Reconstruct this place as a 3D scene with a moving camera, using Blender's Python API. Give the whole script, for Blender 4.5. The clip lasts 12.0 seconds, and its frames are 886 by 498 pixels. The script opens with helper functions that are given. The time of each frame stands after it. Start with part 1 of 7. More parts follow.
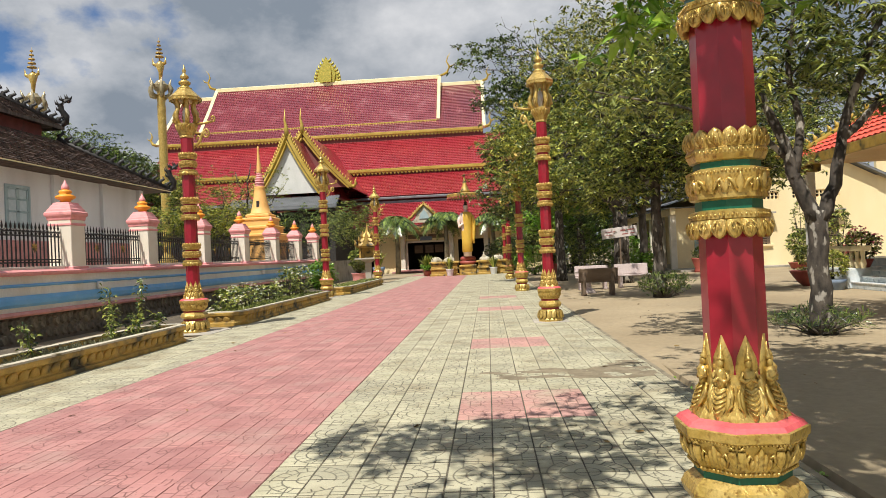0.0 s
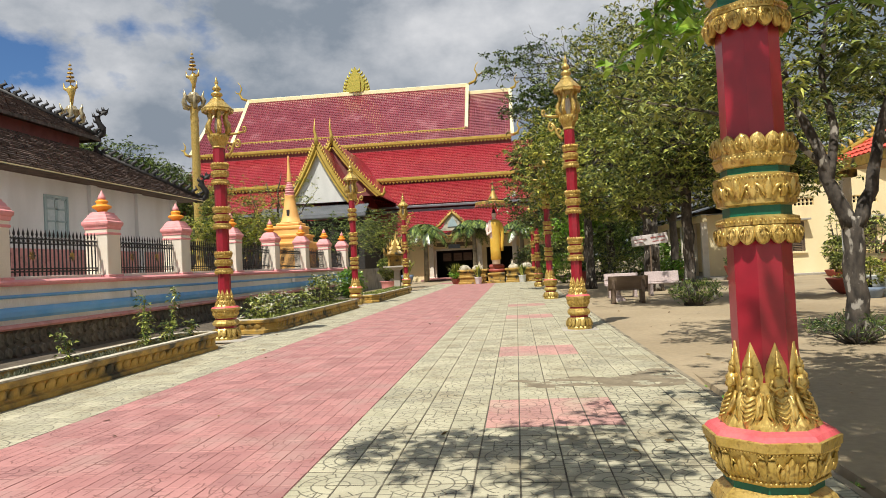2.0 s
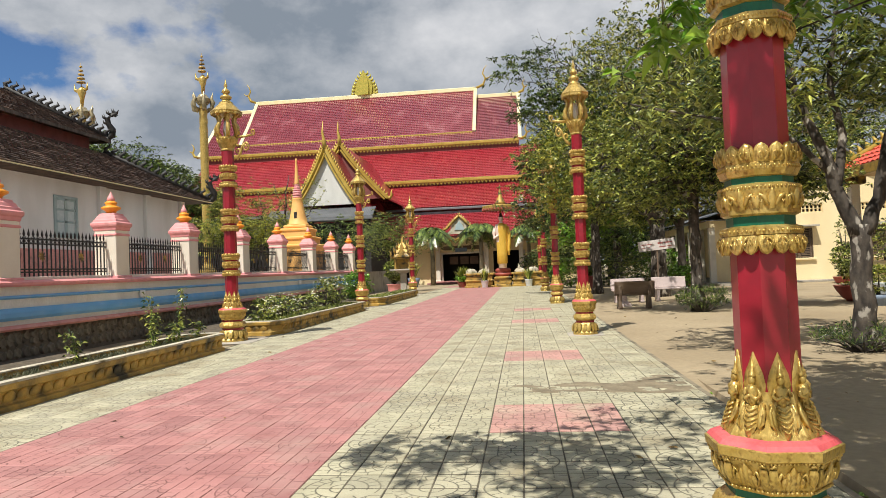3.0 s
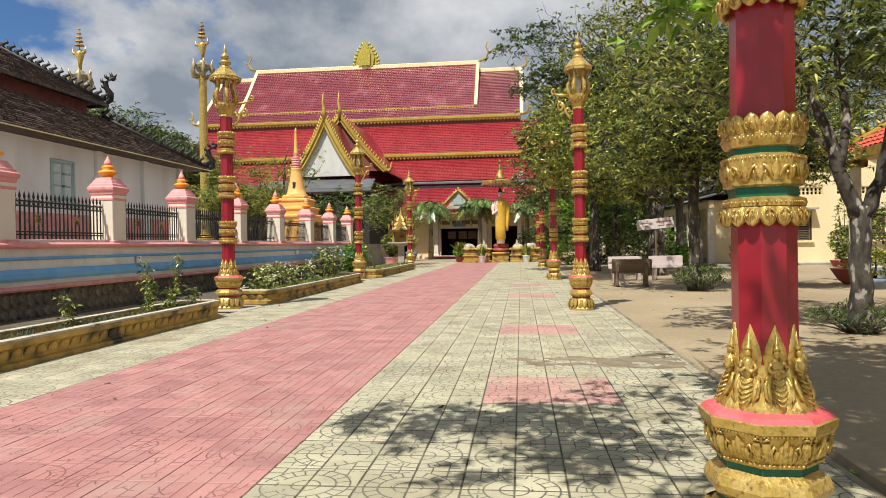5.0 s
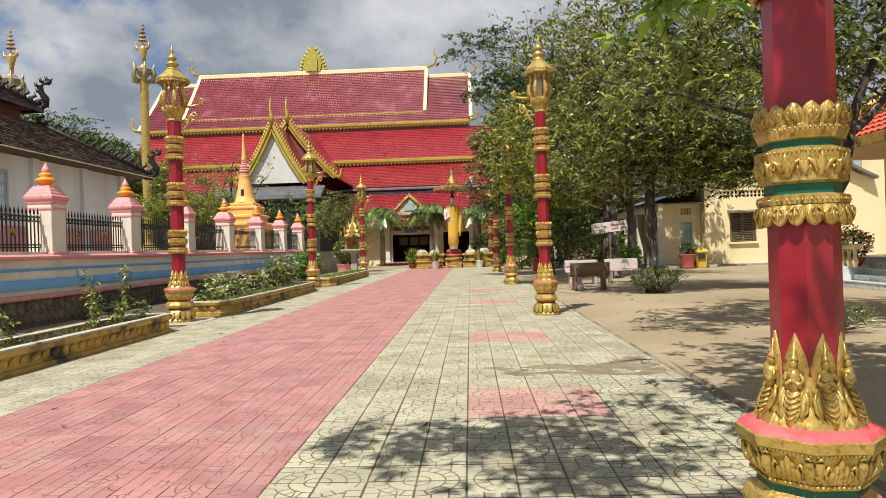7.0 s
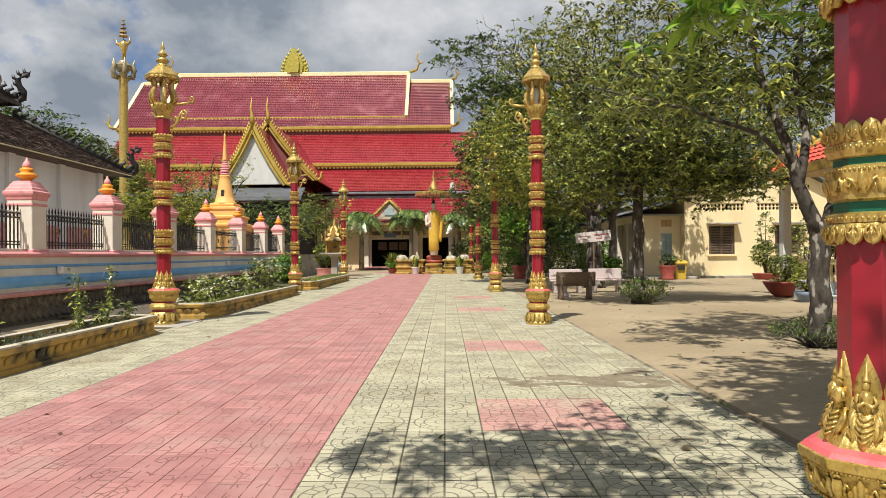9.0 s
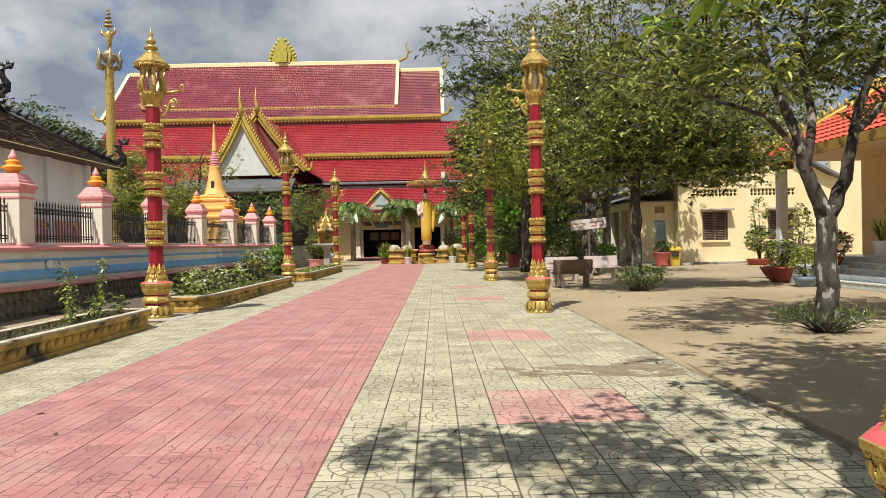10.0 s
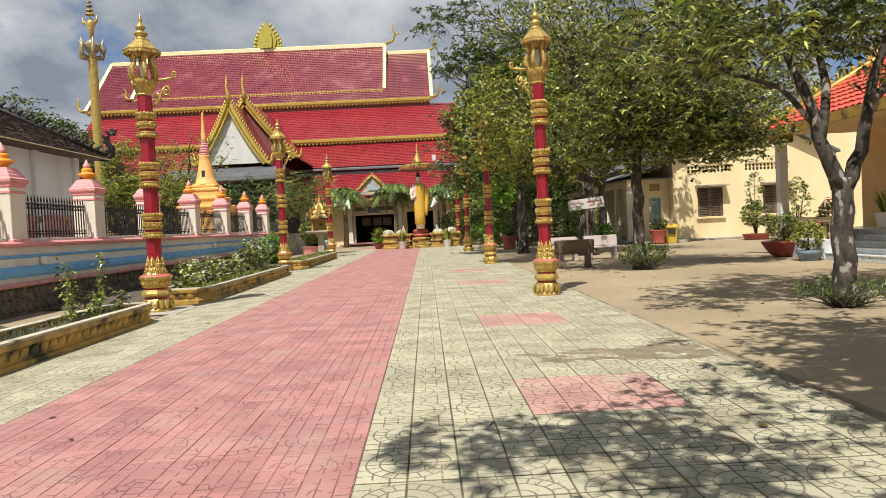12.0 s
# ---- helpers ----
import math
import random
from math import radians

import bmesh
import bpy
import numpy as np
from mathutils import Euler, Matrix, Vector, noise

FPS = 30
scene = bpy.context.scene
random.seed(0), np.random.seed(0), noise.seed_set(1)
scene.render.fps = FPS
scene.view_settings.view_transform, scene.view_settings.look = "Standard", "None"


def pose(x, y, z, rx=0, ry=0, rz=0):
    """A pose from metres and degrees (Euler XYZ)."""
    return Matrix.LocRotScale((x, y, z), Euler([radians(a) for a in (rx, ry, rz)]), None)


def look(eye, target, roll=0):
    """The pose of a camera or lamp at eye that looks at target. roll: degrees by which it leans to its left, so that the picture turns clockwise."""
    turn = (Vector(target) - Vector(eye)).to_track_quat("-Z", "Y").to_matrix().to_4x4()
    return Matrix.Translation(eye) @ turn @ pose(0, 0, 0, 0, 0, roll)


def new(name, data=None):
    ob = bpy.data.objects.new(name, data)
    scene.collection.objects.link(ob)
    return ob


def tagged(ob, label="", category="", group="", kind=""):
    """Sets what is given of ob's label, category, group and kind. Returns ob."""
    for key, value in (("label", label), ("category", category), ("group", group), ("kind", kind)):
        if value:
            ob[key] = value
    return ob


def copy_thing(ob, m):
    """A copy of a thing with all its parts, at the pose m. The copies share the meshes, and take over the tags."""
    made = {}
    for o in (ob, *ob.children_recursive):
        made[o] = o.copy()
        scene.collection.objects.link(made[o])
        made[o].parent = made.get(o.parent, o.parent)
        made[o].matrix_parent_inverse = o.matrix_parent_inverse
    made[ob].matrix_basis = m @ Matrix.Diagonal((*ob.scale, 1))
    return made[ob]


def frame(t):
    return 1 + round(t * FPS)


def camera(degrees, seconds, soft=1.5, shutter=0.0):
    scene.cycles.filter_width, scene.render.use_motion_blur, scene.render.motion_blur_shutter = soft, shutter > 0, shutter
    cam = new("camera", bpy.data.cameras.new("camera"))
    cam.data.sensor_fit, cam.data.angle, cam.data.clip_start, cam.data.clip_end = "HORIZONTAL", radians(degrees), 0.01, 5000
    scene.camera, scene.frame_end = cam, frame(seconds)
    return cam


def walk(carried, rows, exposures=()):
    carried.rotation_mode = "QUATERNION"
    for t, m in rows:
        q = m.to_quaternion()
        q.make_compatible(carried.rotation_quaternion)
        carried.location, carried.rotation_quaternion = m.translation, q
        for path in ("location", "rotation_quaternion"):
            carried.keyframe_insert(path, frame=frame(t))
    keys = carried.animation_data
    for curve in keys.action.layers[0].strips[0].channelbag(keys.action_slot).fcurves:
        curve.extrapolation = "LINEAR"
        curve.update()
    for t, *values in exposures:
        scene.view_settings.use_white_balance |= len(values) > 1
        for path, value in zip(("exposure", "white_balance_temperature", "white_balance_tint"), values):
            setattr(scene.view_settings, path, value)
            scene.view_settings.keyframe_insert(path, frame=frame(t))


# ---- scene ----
cam = camera(65.3, 12.0, soft=0.8)
PATH = [
    (0, (0.311, -7.396, 1.462), (0.183, -5.4, 1.483), -2.7),
    (0.5, (0.329, -7.448, 1.451), (0.178, -5.453, 1.475), -2.8),
    (1, (0.32, -7.463, 1.454), (0.143, -5.471, 1.486), -2.7),
    (1.5, (0.313, -7.439, 1.462), (0.118, -5.449, 1.501), -2.8),
    (2, (0.326, -7.423, 1.458), (0.117, -5.435, 1.506), -2.8),
    (2.5, (0.339, -7.411, 1.469), (0.119, -5.423, 1.523), -2.8),
    (3, (0.337, -7.455, 1.474), (0.109, -5.469, 1.532), -2.3),
    (5, (0.339, -7.402, 1.427), (0.114, -5.415, 1.412), -0.9),
    (5.5, (0.219, -7.347, 1.421), (0.039, -5.355, 1.389), -0.8),
    (6, (0.109, -7.264, 1.451), (-0.022, -5.269, 1.418), -0.8),
    (6.5, (0.065, -7.183, 1.446), (-0.034, -5.186, 1.427), -1.3),
    (7, (0.034, -7.073, 1.436), (-0.044, -5.075, 1.435), -1.8),
    (8.8, (-0.271, -6.997, 1.463), (-0.288, -4.997, 1.479), -1.0),
    (9, (-0.322, -6.951, 1.46), (-0.329, -4.951, 1.474), -0.5),
    (9.5, (-0.386, -6.799, 1.451), (-0.379, -4.799, 1.457), -0.5),
    (10, (-0.487, -6.712, 1.442), (-0.467, -4.713, 1.426), -1.2),
    (10.5, (-0.656, -6.637, 1.473), (-0.603, -4.64, 1.381), -2.1),
    (11, (-0.7, -6.499, 1.465), (-0.646, -4.503, 1.357), -3.3),
    (11.5, (-0.767, -6.467, 1.455), (-0.722, -4.469, 1.377), -3.5),
    (12, (-0.779, -6.446, 1.465), (-0.733, -4.448, 1.4), -2.8),
]
walk(cam, [(t, look(eye, target, roll)) for t, eye, target, roll in PATH], [(0.0, 0.28), (12.0, 0.28)])

# ---- world, sun ----
SUN_TO = Vector((-0.40, -0.92, 1.75)).normalized()
world = bpy.data.worlds.new("sky_world")
scene.world = world
world.use_nodes = True
wn, wl = world.node_tree.nodes, world.node_tree.links
wn.clear()
w_out, w_bg = wn.new("ShaderNodeOutputWorld"), wn.new("ShaderNodeBackground")
w_sky = wn.new("ShaderNodeTexSky")
w_sky.sky_type, w_sky.sun_disc = "NISHITA", False
w_sky.sun_elevation, w_sky.sun_rotation = math.asin(SUN_TO.z), math.atan2(SUN_TO.x, SUN_TO.y)
w_sky.dust_density, w_sky.air_density, w_sky.ozone_density = 0.6, 1.1, 1.5
w_tc, w_map = wn.new("ShaderNodeTexCoord"), wn.new("ShaderNodeMapping")
w_map.inputs["Scale"].default_value = (1.0, 1.0, 1.55)
w_map.inputs["Location"].default_value = (3.1, 0.6, 0.25)
w_n1, w_n2 = wn.new("ShaderNodeTexNoise"), wn.new("ShaderNodeTexNoise")
for node, sc, det, ro in ((w_n1, 2.3, 9, 0.55), (w_n2, 3.0, 9, 0.58)):
    node.inputs["Scale"].default_value, node.inputs["Detail"].default_value, node.inputs["Roughness"].default_value = sc, det, ro
w_r1, w_r2 = wn.new("ShaderNodeValToRGB"), wn.new("ShaderNodeValToRGB")
w_r1.color_ramp.elements[0].position, w_r1.color_ramp.elements[1].position = 0.365, 0.42
w_r2.color_ramp.elements[0].position, w_r2.color_ramp.elements[1].position = 0.39, 0.61
w_r2.color_ramp.elements[0].color, w_r2.color_ramp.elements[1].color = (0.52, 0.61, 0.72, 1), (1.42, 1.44, 1.47, 1)
w_gain = wn.new("ShaderNodeMix")
w_gain.data_type, w_gain.blend_type = "RGBA", "MULTIPLY"
w_gain.inputs[0].default_value = 1
w_gain.inputs[7].default_value = (7.4, 7.4, 7.5, 1)
w_mix = wn.new("ShaderNodeMix")
w_mix.data_type = "RGBA"
wl.new(w_tc.outputs["Generated"], w_map.inputs["Vector"])
for node in (w_n1, w_n2):
    wl.new(w_map.outputs["Vector"], node.inputs["Vector"])
w_sep, w_thin, w_cov = wn.new("ShaderNodeSeparateXYZ"), wn.new("ShaderNodeMapRange"), wn.new("ShaderNodeMath")
w_thin.inputs["From Min"].default_value, w_thin.inputs["From Max"].default_value = 0.40, 0.95
w_thin.inputs["To Min"].default_value, w_thin.inputs["To Max"].default_value = 0.0, 0.08
w_cov.operation = "SUBTRACT"
wl.new(w_tc.outputs["Generated"], w_sep.inputs[0])
wl.new(w_sep.outputs[2], w_thin.inputs["Value"])
wl.new(w_n1.outputs["Fac"], w_cov.inputs[0])
wl.new(w_thin.outputs[0], w_cov.inputs[1])
wl.new(w_cov.outputs[0], w_r1.inputs["Fac"])
wl.new(w_n2.outputs["Fac"], w_r2.inputs["Fac"])
wl.new(w_r2.outputs["Color"], w_gain.inputs[6])
wl.new(w_r1.outputs["Color"], w_mix.inputs[0])
w_blue = wn.new("ShaderNodeMix")
w_blue.data_type, w_blue.blend_type = "RGBA", "MULTIPLY"
w_blue.inputs[0].default_value = 1
w_blue.inputs[7].default_value = (0.75, 1.05, 1.45, 1)
wl.new(w_sky.outputs["Color"], w_blue.inputs[6])
wl.new(w_blue.outputs[2], w_mix.inputs[6])
wl.new(w_gain.outputs[2], w_mix.inputs[7])
wl.new(w_mix.outputs[2], w_bg.inputs["Color"])
w_bg.inputs["Strength"].default_value = 0.053
wl.new(w_bg.outputs["Background"], w_out.inputs["Surface"])

sun = new("sun", bpy.data.lights.new("sun", "SUN"))
sun.data.energy, sun.data.angle, sun.data.color = 4.7, radians(0.55), (1.0, 0.955, 0.875)
sun.matrix_world = look((-30, -60, 90), Vector((-30, -60, 90)) - SUN_TO)


# ---- materials ----
def surf(name, c1, c2, scale=6.0, rough=0.7, bump=0.1, metal=0.0, fine=60.0, stain_or_glint=None, patch_scale=1.2, patch_at=(0.55, 0.75), world_xyz=False, island=0.0, depth=0.01, stretch=(1, 1, 1)):
    """A painted or mineral surface: two-scale colour variation, optional stains or painted glints, fine relief."""
    m = bpy.data.materials.new(name)
    m.use_nodes = True
    nt = m.node_tree
    n, l = nt.nodes, nt.links
    b = n["Principled BSDF"]
    b.inputs["Roughness"].default_value, b.inputs["Metallic"].default_value = rough, metal
    if world_xyz:
        vec = n.new("ShaderNodeNewGeometry").outputs["Position"]
    else:
        vec = n.new("ShaderNodeTexCoord").outputs["Object"]
    mp = n.new("ShaderNodeMapping")
    mp.inputs["Scale"].default_value = stretch
    l.new(vec, mp.inputs["Vector"])
    vec = mp.outputs["Vector"]

    def noise_of(sc, det):
        t = n.new("ShaderNodeTexNoise")
        t.inputs["Scale"].default_value, t.inputs["Detail"].default_value = sc, det
        l.new(vec, t.inputs["Vector"])
        return t.outputs["Fac"]

    def ramp(fac, p0, p1, k0=(0, 0, 0, 1), k1=(1, 1, 1, 1)):
        r = n.new("ShaderNodeValToRGB")
        r.color_ramp.elements[0].position, r.color_ramp.elements[1].position = p0, p1
        r.color_ramp.elements[0].color, r.color_ramp.elements[1].color = k0, k1
        l.new(fac, r.inputs["Fac"])
        return r.outputs["Color"]

    col = ramp(noise_of(scale, 5), 0.3, 0.7, (*c1, 1), (*c2, 1))
    grain = ramp(noise_of(fine, 3), 0.25, 0.75, (0.86, 0.86, 0.86, 1), (1.1, 1.1, 1.1, 1))
    mul = n.new("ShaderNodeMix")
    mul.data_type, mul.blend_type = "RGBA", "MULTIPLY"
    mul.inputs[0].default_value = 1
    l.new(col, mul.inputs[6])
    l.new(grain, mul.inputs[7])
    col = mul.outputs[2]
    if island:
        g = n.new("ShaderNodeNewGeometry").outputs["Random Per Island"]
        o = n.new("ShaderNodeObjectInfo").outputs["Random"]
        add = n.new("ShaderNodeMath")
        l.new(g, add.inputs[0])
        l.new(o, add.inputs[1])
        fr = n.new("ShaderNodeMath")
        fr.operation = "FRACT"
        l.new(add.outputs[0], fr.inputs[0])
        v = ramp(fr.outputs[0], 0, 1, (1 - island, 1 - island, 1 - island, 1), (1 + island, 1 + island, 1 + island * 0.8, 1))
        m2 = n.new("ShaderNodeMix")
        m2.data_type, m2.blend_type = "RGBA", "MULTIPLY"
        m2.inputs[0].default_value = 1
        l.new(col, m2.inputs[6])
        l.new(v, m2.inputs[7])
        col = m2.outputs[2]
    if stain_or_glint:
        f = ramp(noise_of(patch_scale, 7), *patch_at)
        m3 = n.new("ShaderNodeMix")
        m3.data_type = "RGBA"
        l.new(f, m3.inputs[0])
        l.new(col, m3.inputs[6])
        m3.inputs[7].default_value = (*stain_or_glint, 1)
        col = m3.outputs[2]
    l.new(col, b.inputs["Base Color"])
    rr = n.new("ShaderNodeMapRange")
    rr.inputs["To Min"].default_value, rr.inputs["To Max"].default_value = max(0.05, rough - 0.12), min(1, rough + 0.12)
    l.new(noise_of(scale * 2.3, 4), rr.inputs["Value"])
    l.new(rr.outputs[0], b.inputs["Roughness"])
    if bump:
        bp = n.new("ShaderNodeBump")
        bp.inputs["Strength"].default_value, bp.inputs["Distance"].default_value = bump, depth
        l.new(noise_of(fine * 0.5, 6), bp.inputs["Height"])
        l.new(bp.outputs["Normal"], b.inputs["Normal"])
    return m


def leafy(name, c1, c2, rough=0.30, trans=0.14):
    """Leaves: colour varies from leaf to leaf, in crowns also to paint highlight and shade; light shines through."""
    m = bpy.data.materials.new(name)
    m.use_nodes = True
    n, l = m.node_tree.nodes, m.node_tree.links
    b, out = n["Principled BSDF"], n["Material Output"]
    g = n.new("ShaderNodeNewGeometry")
    r = n.new("ShaderNodeValToRGB")
    r.color_ramp.elements[0].color, r.color_ramp.elements[1].color = (*c1, 1), (*c2, 1)
    r.color_ramp.elements[0].position = 0.2
    l.new(g.outputs["Random Per Island"], r.inputs["Fac"])
    nz = n.new("ShaderNodeTexNoise")
    nz.inputs["Scale"].default_value = 0.8
    l.new(g.outputs["Position"], nz.inputs["Vector"])
    r2 = n.new("ShaderNodeValToRGB")
    r2.color_ramp.elements[0].position, r2.color_ramp.elements[1].position = 0.35, 0.65
    r2.color_ramp.elements[0].color, r2.color_ramp.elements[1].color = (0.7, 0.75, 0.7, 1), (1.25, 1.2, 1.0, 1)
    l.new(nz.outputs["Fac"], r2.inputs["Fac"])
    mu = n.new("ShaderNodeMix")
    mu.data_type, mu.blend_type = "RGBA", "MULTIPLY"
    mu.inputs[0].default_value = 1
    l.new(r.outputs["Color"], mu.inputs[6])
    l.new(r2.outputs["Color"], mu.inputs[7])
    l.new(mu.outputs[2], b.inputs["Base Color"])
    b.inputs["Roughness"].default_value = rough
    t = n.new("ShaderNodeBsdfTranslucent")
    l.new(mu.outputs[2], t.inputs["Color"])
    mx = n.new("ShaderNodeMixShader")
    mx.inputs[0].default_value = trans
    l.new(b.outputs[0], mx.inputs[1])
    l.new(t.outputs[0], mx.inputs[2])
    l.new(mx.outputs[0], out.inputs["Surface"])
    return m


def tile_surface(name, c1, c2, dirt, wear, groove_colour, bars=0.0):
    """Pressed cement paving: ring-and-spoke relief over four tiles, grime in the grooves."""
    m = surf(name, c1, c2, scale=2.2, rough=0.75, bump=0.0, fine=90, stain_or_glint=dirt, patch_scale=1.6, patch_at=(0.50, 0.74), world_xyz=True, island=0.14)
    n, l = m.node_tree.nodes, m.node_tree.links
    b = n["Principled BSDF"]
    pos = n.new("ShaderNodeNewGeometry").outputs["Position"]
    sep = n.new("ShaderNodeSeparateXYZ")
    l.new(pos, sep.inputs[0])

    def op(kind, a, c=None, c2=None):
        k = n.new("ShaderNodeMath")
        k.operation = kind
        for i, v in enumerate((a, c, c2)):
            if v is None:
                continue
            if isinstance(v, (int, float)):
                k.inputs[i].default_value = v
            else:
                l.new(v, k.inputs[i])
        return k.outputs[0]

    def cell_of(v, first, size):
        """Signed distance to the nearest of the lines first + k * size."""
        return op("SUBTRACT", op("FLOORED_MODULO", op("ADD", v, size * 0.5 - first), size), size * 0.5)

    px, py = cell_of(sep.outputs[0], 0.28, 0.62), cell_of(sep.outputs[1], 0.315, 0.62)
    rad = op("SQRT", op("ADD", op("MULTIPLY", px, px), op("MULTIPLY", py, py)))
    ang = op("ARCTAN2", py, px)

    def groove(dist, width):
        return op("SMOOTH_MIN", op("DIVIDE", op("ABSOLUTE", dist), width), 1.0, 0.2)

    ring = groove(op("SUBTRACT", rad, 0.085), 0.009)
    for r0 in (0.18, 0.265):
        ring = op("MINIMUM", ring, groove(op("SUBTRACT", rad, r0), 0.009))
    spoke = op("SINE", op("MULTIPLY", ang, 10.0))
    spoke = groove(op("MULTIPLY", spoke, op("DIVIDE", rad, 10.0)), 0.008)
    gate_s = op("MULTIPLY", op("GREATER_THAN", rad, 0.18), op("LESS_THAN", rad, 0.265))
    spoke = op("ADD", spoke, op("SUBTRACT", 1.0, gate_s))
    third = 0.31 / 3
    ux = cell_of(sep.outputs[0], -0.03, third)
    colno = op("FLOORED_MODULO", op("FLOOR", op("DIVIDE", op("ADD", sep.outputs[0], 0.03), third)), 2.0)
    yy = op("ADD", sep.outputs[1], op("MULTIPLY", colno, third * 0.5))
    uy = cell_of(yy, 0.005, third)
    gate_g = op("GREATER_THAN", rad, 0.27)
    gz = n.new("ShaderNodeTexNoise")
    gz.inputs["Scale"].default_value, gz.inputs["Detail"].default_value = 5.5, 4
    l.new(pos, gz.inputs["Vector"])
    gate_l = op("MAXIMUM", op("MULTIPLY", gate_g, op("GREATER_THAN", gz.outputs["Fac"], 0.40)), op("GREATER_THAN", gz.outputs["Fac"], 0.60 - bars * 0.16))
    gate_c = op("MULTIPLY", gate_g, op("GREATER_THAN", gz.outputs["Fac"], 0.46 + bars * 0.04))
    grid = op("MINIMUM", op("ADD", groove(ux, 0.008), op("SUBTRACT", 1.0, gate_l)), op("ADD", groove(uy, 0.010), op("SUBTRACT", 1.0, gate_c)))
    rz = n.new("ShaderNodeTexNoise")
    rz.inputs["Scale"].default_value, rz.inputs["Detail"].default_value = 4.0, 5
    l.new(pos, rz.inputs["Vector"])
    worn = op("GREATER_THAN", rz.outputs["Fac"], 0.40 + bars * 0.13)
    ring = op("ADD", ring, op("SUBTRACT", 1.0, worn))
    spoke = op("ADD", spoke, op("SUBTRACT", 1.0, worn))
    allg = op("MINIMUM", op("MINIMUM", op("MINIMUM", ring, spoke), grid), 1.0)
    bp = n.new("ShaderNodeBump")
    bp.inputs["Strength"].default_value, bp.inputs["Distance"].default_value = 0.8, 0.006
    l.new(allg, bp.inputs["Height"])
    l.new(bp.outputs["Normal"], b.inputs["Normal"])
    src = b.inputs["Base Color"].links[0].from_socket
    mx = n.new("ShaderNodeMix")
    mx.data_type = "RGBA"
    nz = n.new("ShaderNodeTexNoise")
    nz.inputs["Scale"].default_value = 1.1
    nz.inputs["Detail"].default_value = 7
    l.new(pos, nz.inputs["Vector"])
    wearv = n.new("ShaderNodeMapRange")
    wearv.inputs["From Min"].default_value, wearv.inputs["From Max"].default_value = 0.38, 0.62
    wearv.inputs["To Min"].default_value, wearv.inputs["To Max"].default_value = wear * 0.45, wear
    l.new(nz.outputs["Fac"], wearv.inputs["Value"])
    l.new(op("MULTIPLY", op("SUBTRACT", 1.0, allg), wearv.outputs[0]), mx.inputs[0])
    l.new(src, mx.inputs[6])
    mx.inputs[7].default_value = (*groove_colour, 1)
    l.new(mx.outputs[2], b.inputs["Base Color"])
    return m


M = {}
M["tile_pale"] = tile_surface("pale_cement_tile", (0.38, 0.355, 0.245), (0.48, 0.445, 0.315), (0.29, 0.245, 0.15), 1.0, (0.04, 0.037, 0.03))
M["tile_faded"] = tile_surface("faded_pink_cement_tile", (0.44, 0.235, 0.20), (0.53, 0.30, 0.26), (0.46, 0.36, 0.27), 0.9, (0.16, 0.09, 0.075))
M["tile_pink"] = tile_surface("pink_cement_tile", (0.37, 0.163, 0.152), (0.46, 0.225, 0.208), (0.42, 0.255, 0.22), 1.0, (0.17, 0.07, 0.06), bars=1.0)
M["joint"] = surf("dirty_joint", (0.05, 0.044, 0.032), (0.19, 0.165, 0.115), scale=3, rough=0.95, world_xyz=True)
M["joint_pink"] = surf("reddish_joint", (0.27, 0.125, 0.105), (0.38, 0.19, 0.165), scale=3, rough=0.95, world_xyz=True)
M["dirt"] = surf("sandy_ground", (0.29, 0.225, 0.135), (0.39, 0.31, 0.195), scale=0.35, rough=0.95, bump=0.5, fine=14, stain_or_glint=(0.25, 0.205, 0.14), patch_scale=0.22, patch_at=(0.55, 0.8), world_xyz=True, depth=0.02)
M["kerb"] = surf("brown_worn_cement", (0.20, 0.165, 0.11), (0.33, 0.28, 0.19), scale=3, rough=0.9, bump=0.3, fine=30, stain_or_glint=(0.08, 0.07, 0.05), patch_scale=2.5, patch_at=(0.5, 0.7), world_xyz=True)
M["concrete"] = surf("grey_concrete", (0.34, 0.31, 0.26), (0.46, 0.42, 0.35), scale=2, rough=0.9, bump=0.25, stain_or_glint=(0.12, 0.11, 0.09), patch_at=(0.55, 0.8))
M["gold"] = surf("gold_paint", (0.48, 0.32, 0.066), (0.70, 0.51, 0.17), scale=9, rough=0.34, bump=0.7, metal=0.5, fine=70, stain_or_glint=(0.26, 0.15, 0.035), patch_scale=34, patch_at=(0.52, 0.70), depth=0.007)
M["gold_old"] = surf("weathered_gold_paint", (0.42, 0.26, 0.05), (0.56, 0.37, 0.10), scale=6, rough=0.55, bump=0.4, metal=0.25, fine=50, stain_or_glint=(0.05, 0.045, 0.03), patch_scale=3, patch_at=(0.47, 0.66), depth=0.01)
M["gold_trim"] = surf("yellow_gold_trim", (0.42, 0.285, 0.04), (0.56, 0.40, 0.09), scale=1.5, rough=0.5, bump=0.2, metal=0.2, fine=12, depth=0.03)
M["red"] = surf("crimson_gloss_paint", (0.255, 0.008, 0.02), (0.33, 0.013, 0.028), scale=2.5, rough=0.36, bump=0.12, fine=14, stain_or_glint=(0.20, 0.01, 0.02), patch_scale=2.5)
M["green"] = surf("dark_green_paint", (0.005, 0.10, 0.055), (0.01, 0.15, 0.08), rough=0.4, bump=0.05)
M["ledge"] = surf("coral_pink_paint", (0.60, 0.085, 0.10), (0.72, 0.15, 0.15), rough=0.5, bump=0.15)
M["pink"] = surf("pink_paint", (0.72, 0.27, 0.27), (0.80, 0.36, 0.35), scale=4, rough=0.55, bump=0.1, stain_or_glint=(0.45, 0.22, 0.20), patch_scale=5, patch_at=(0.6, 0.85))
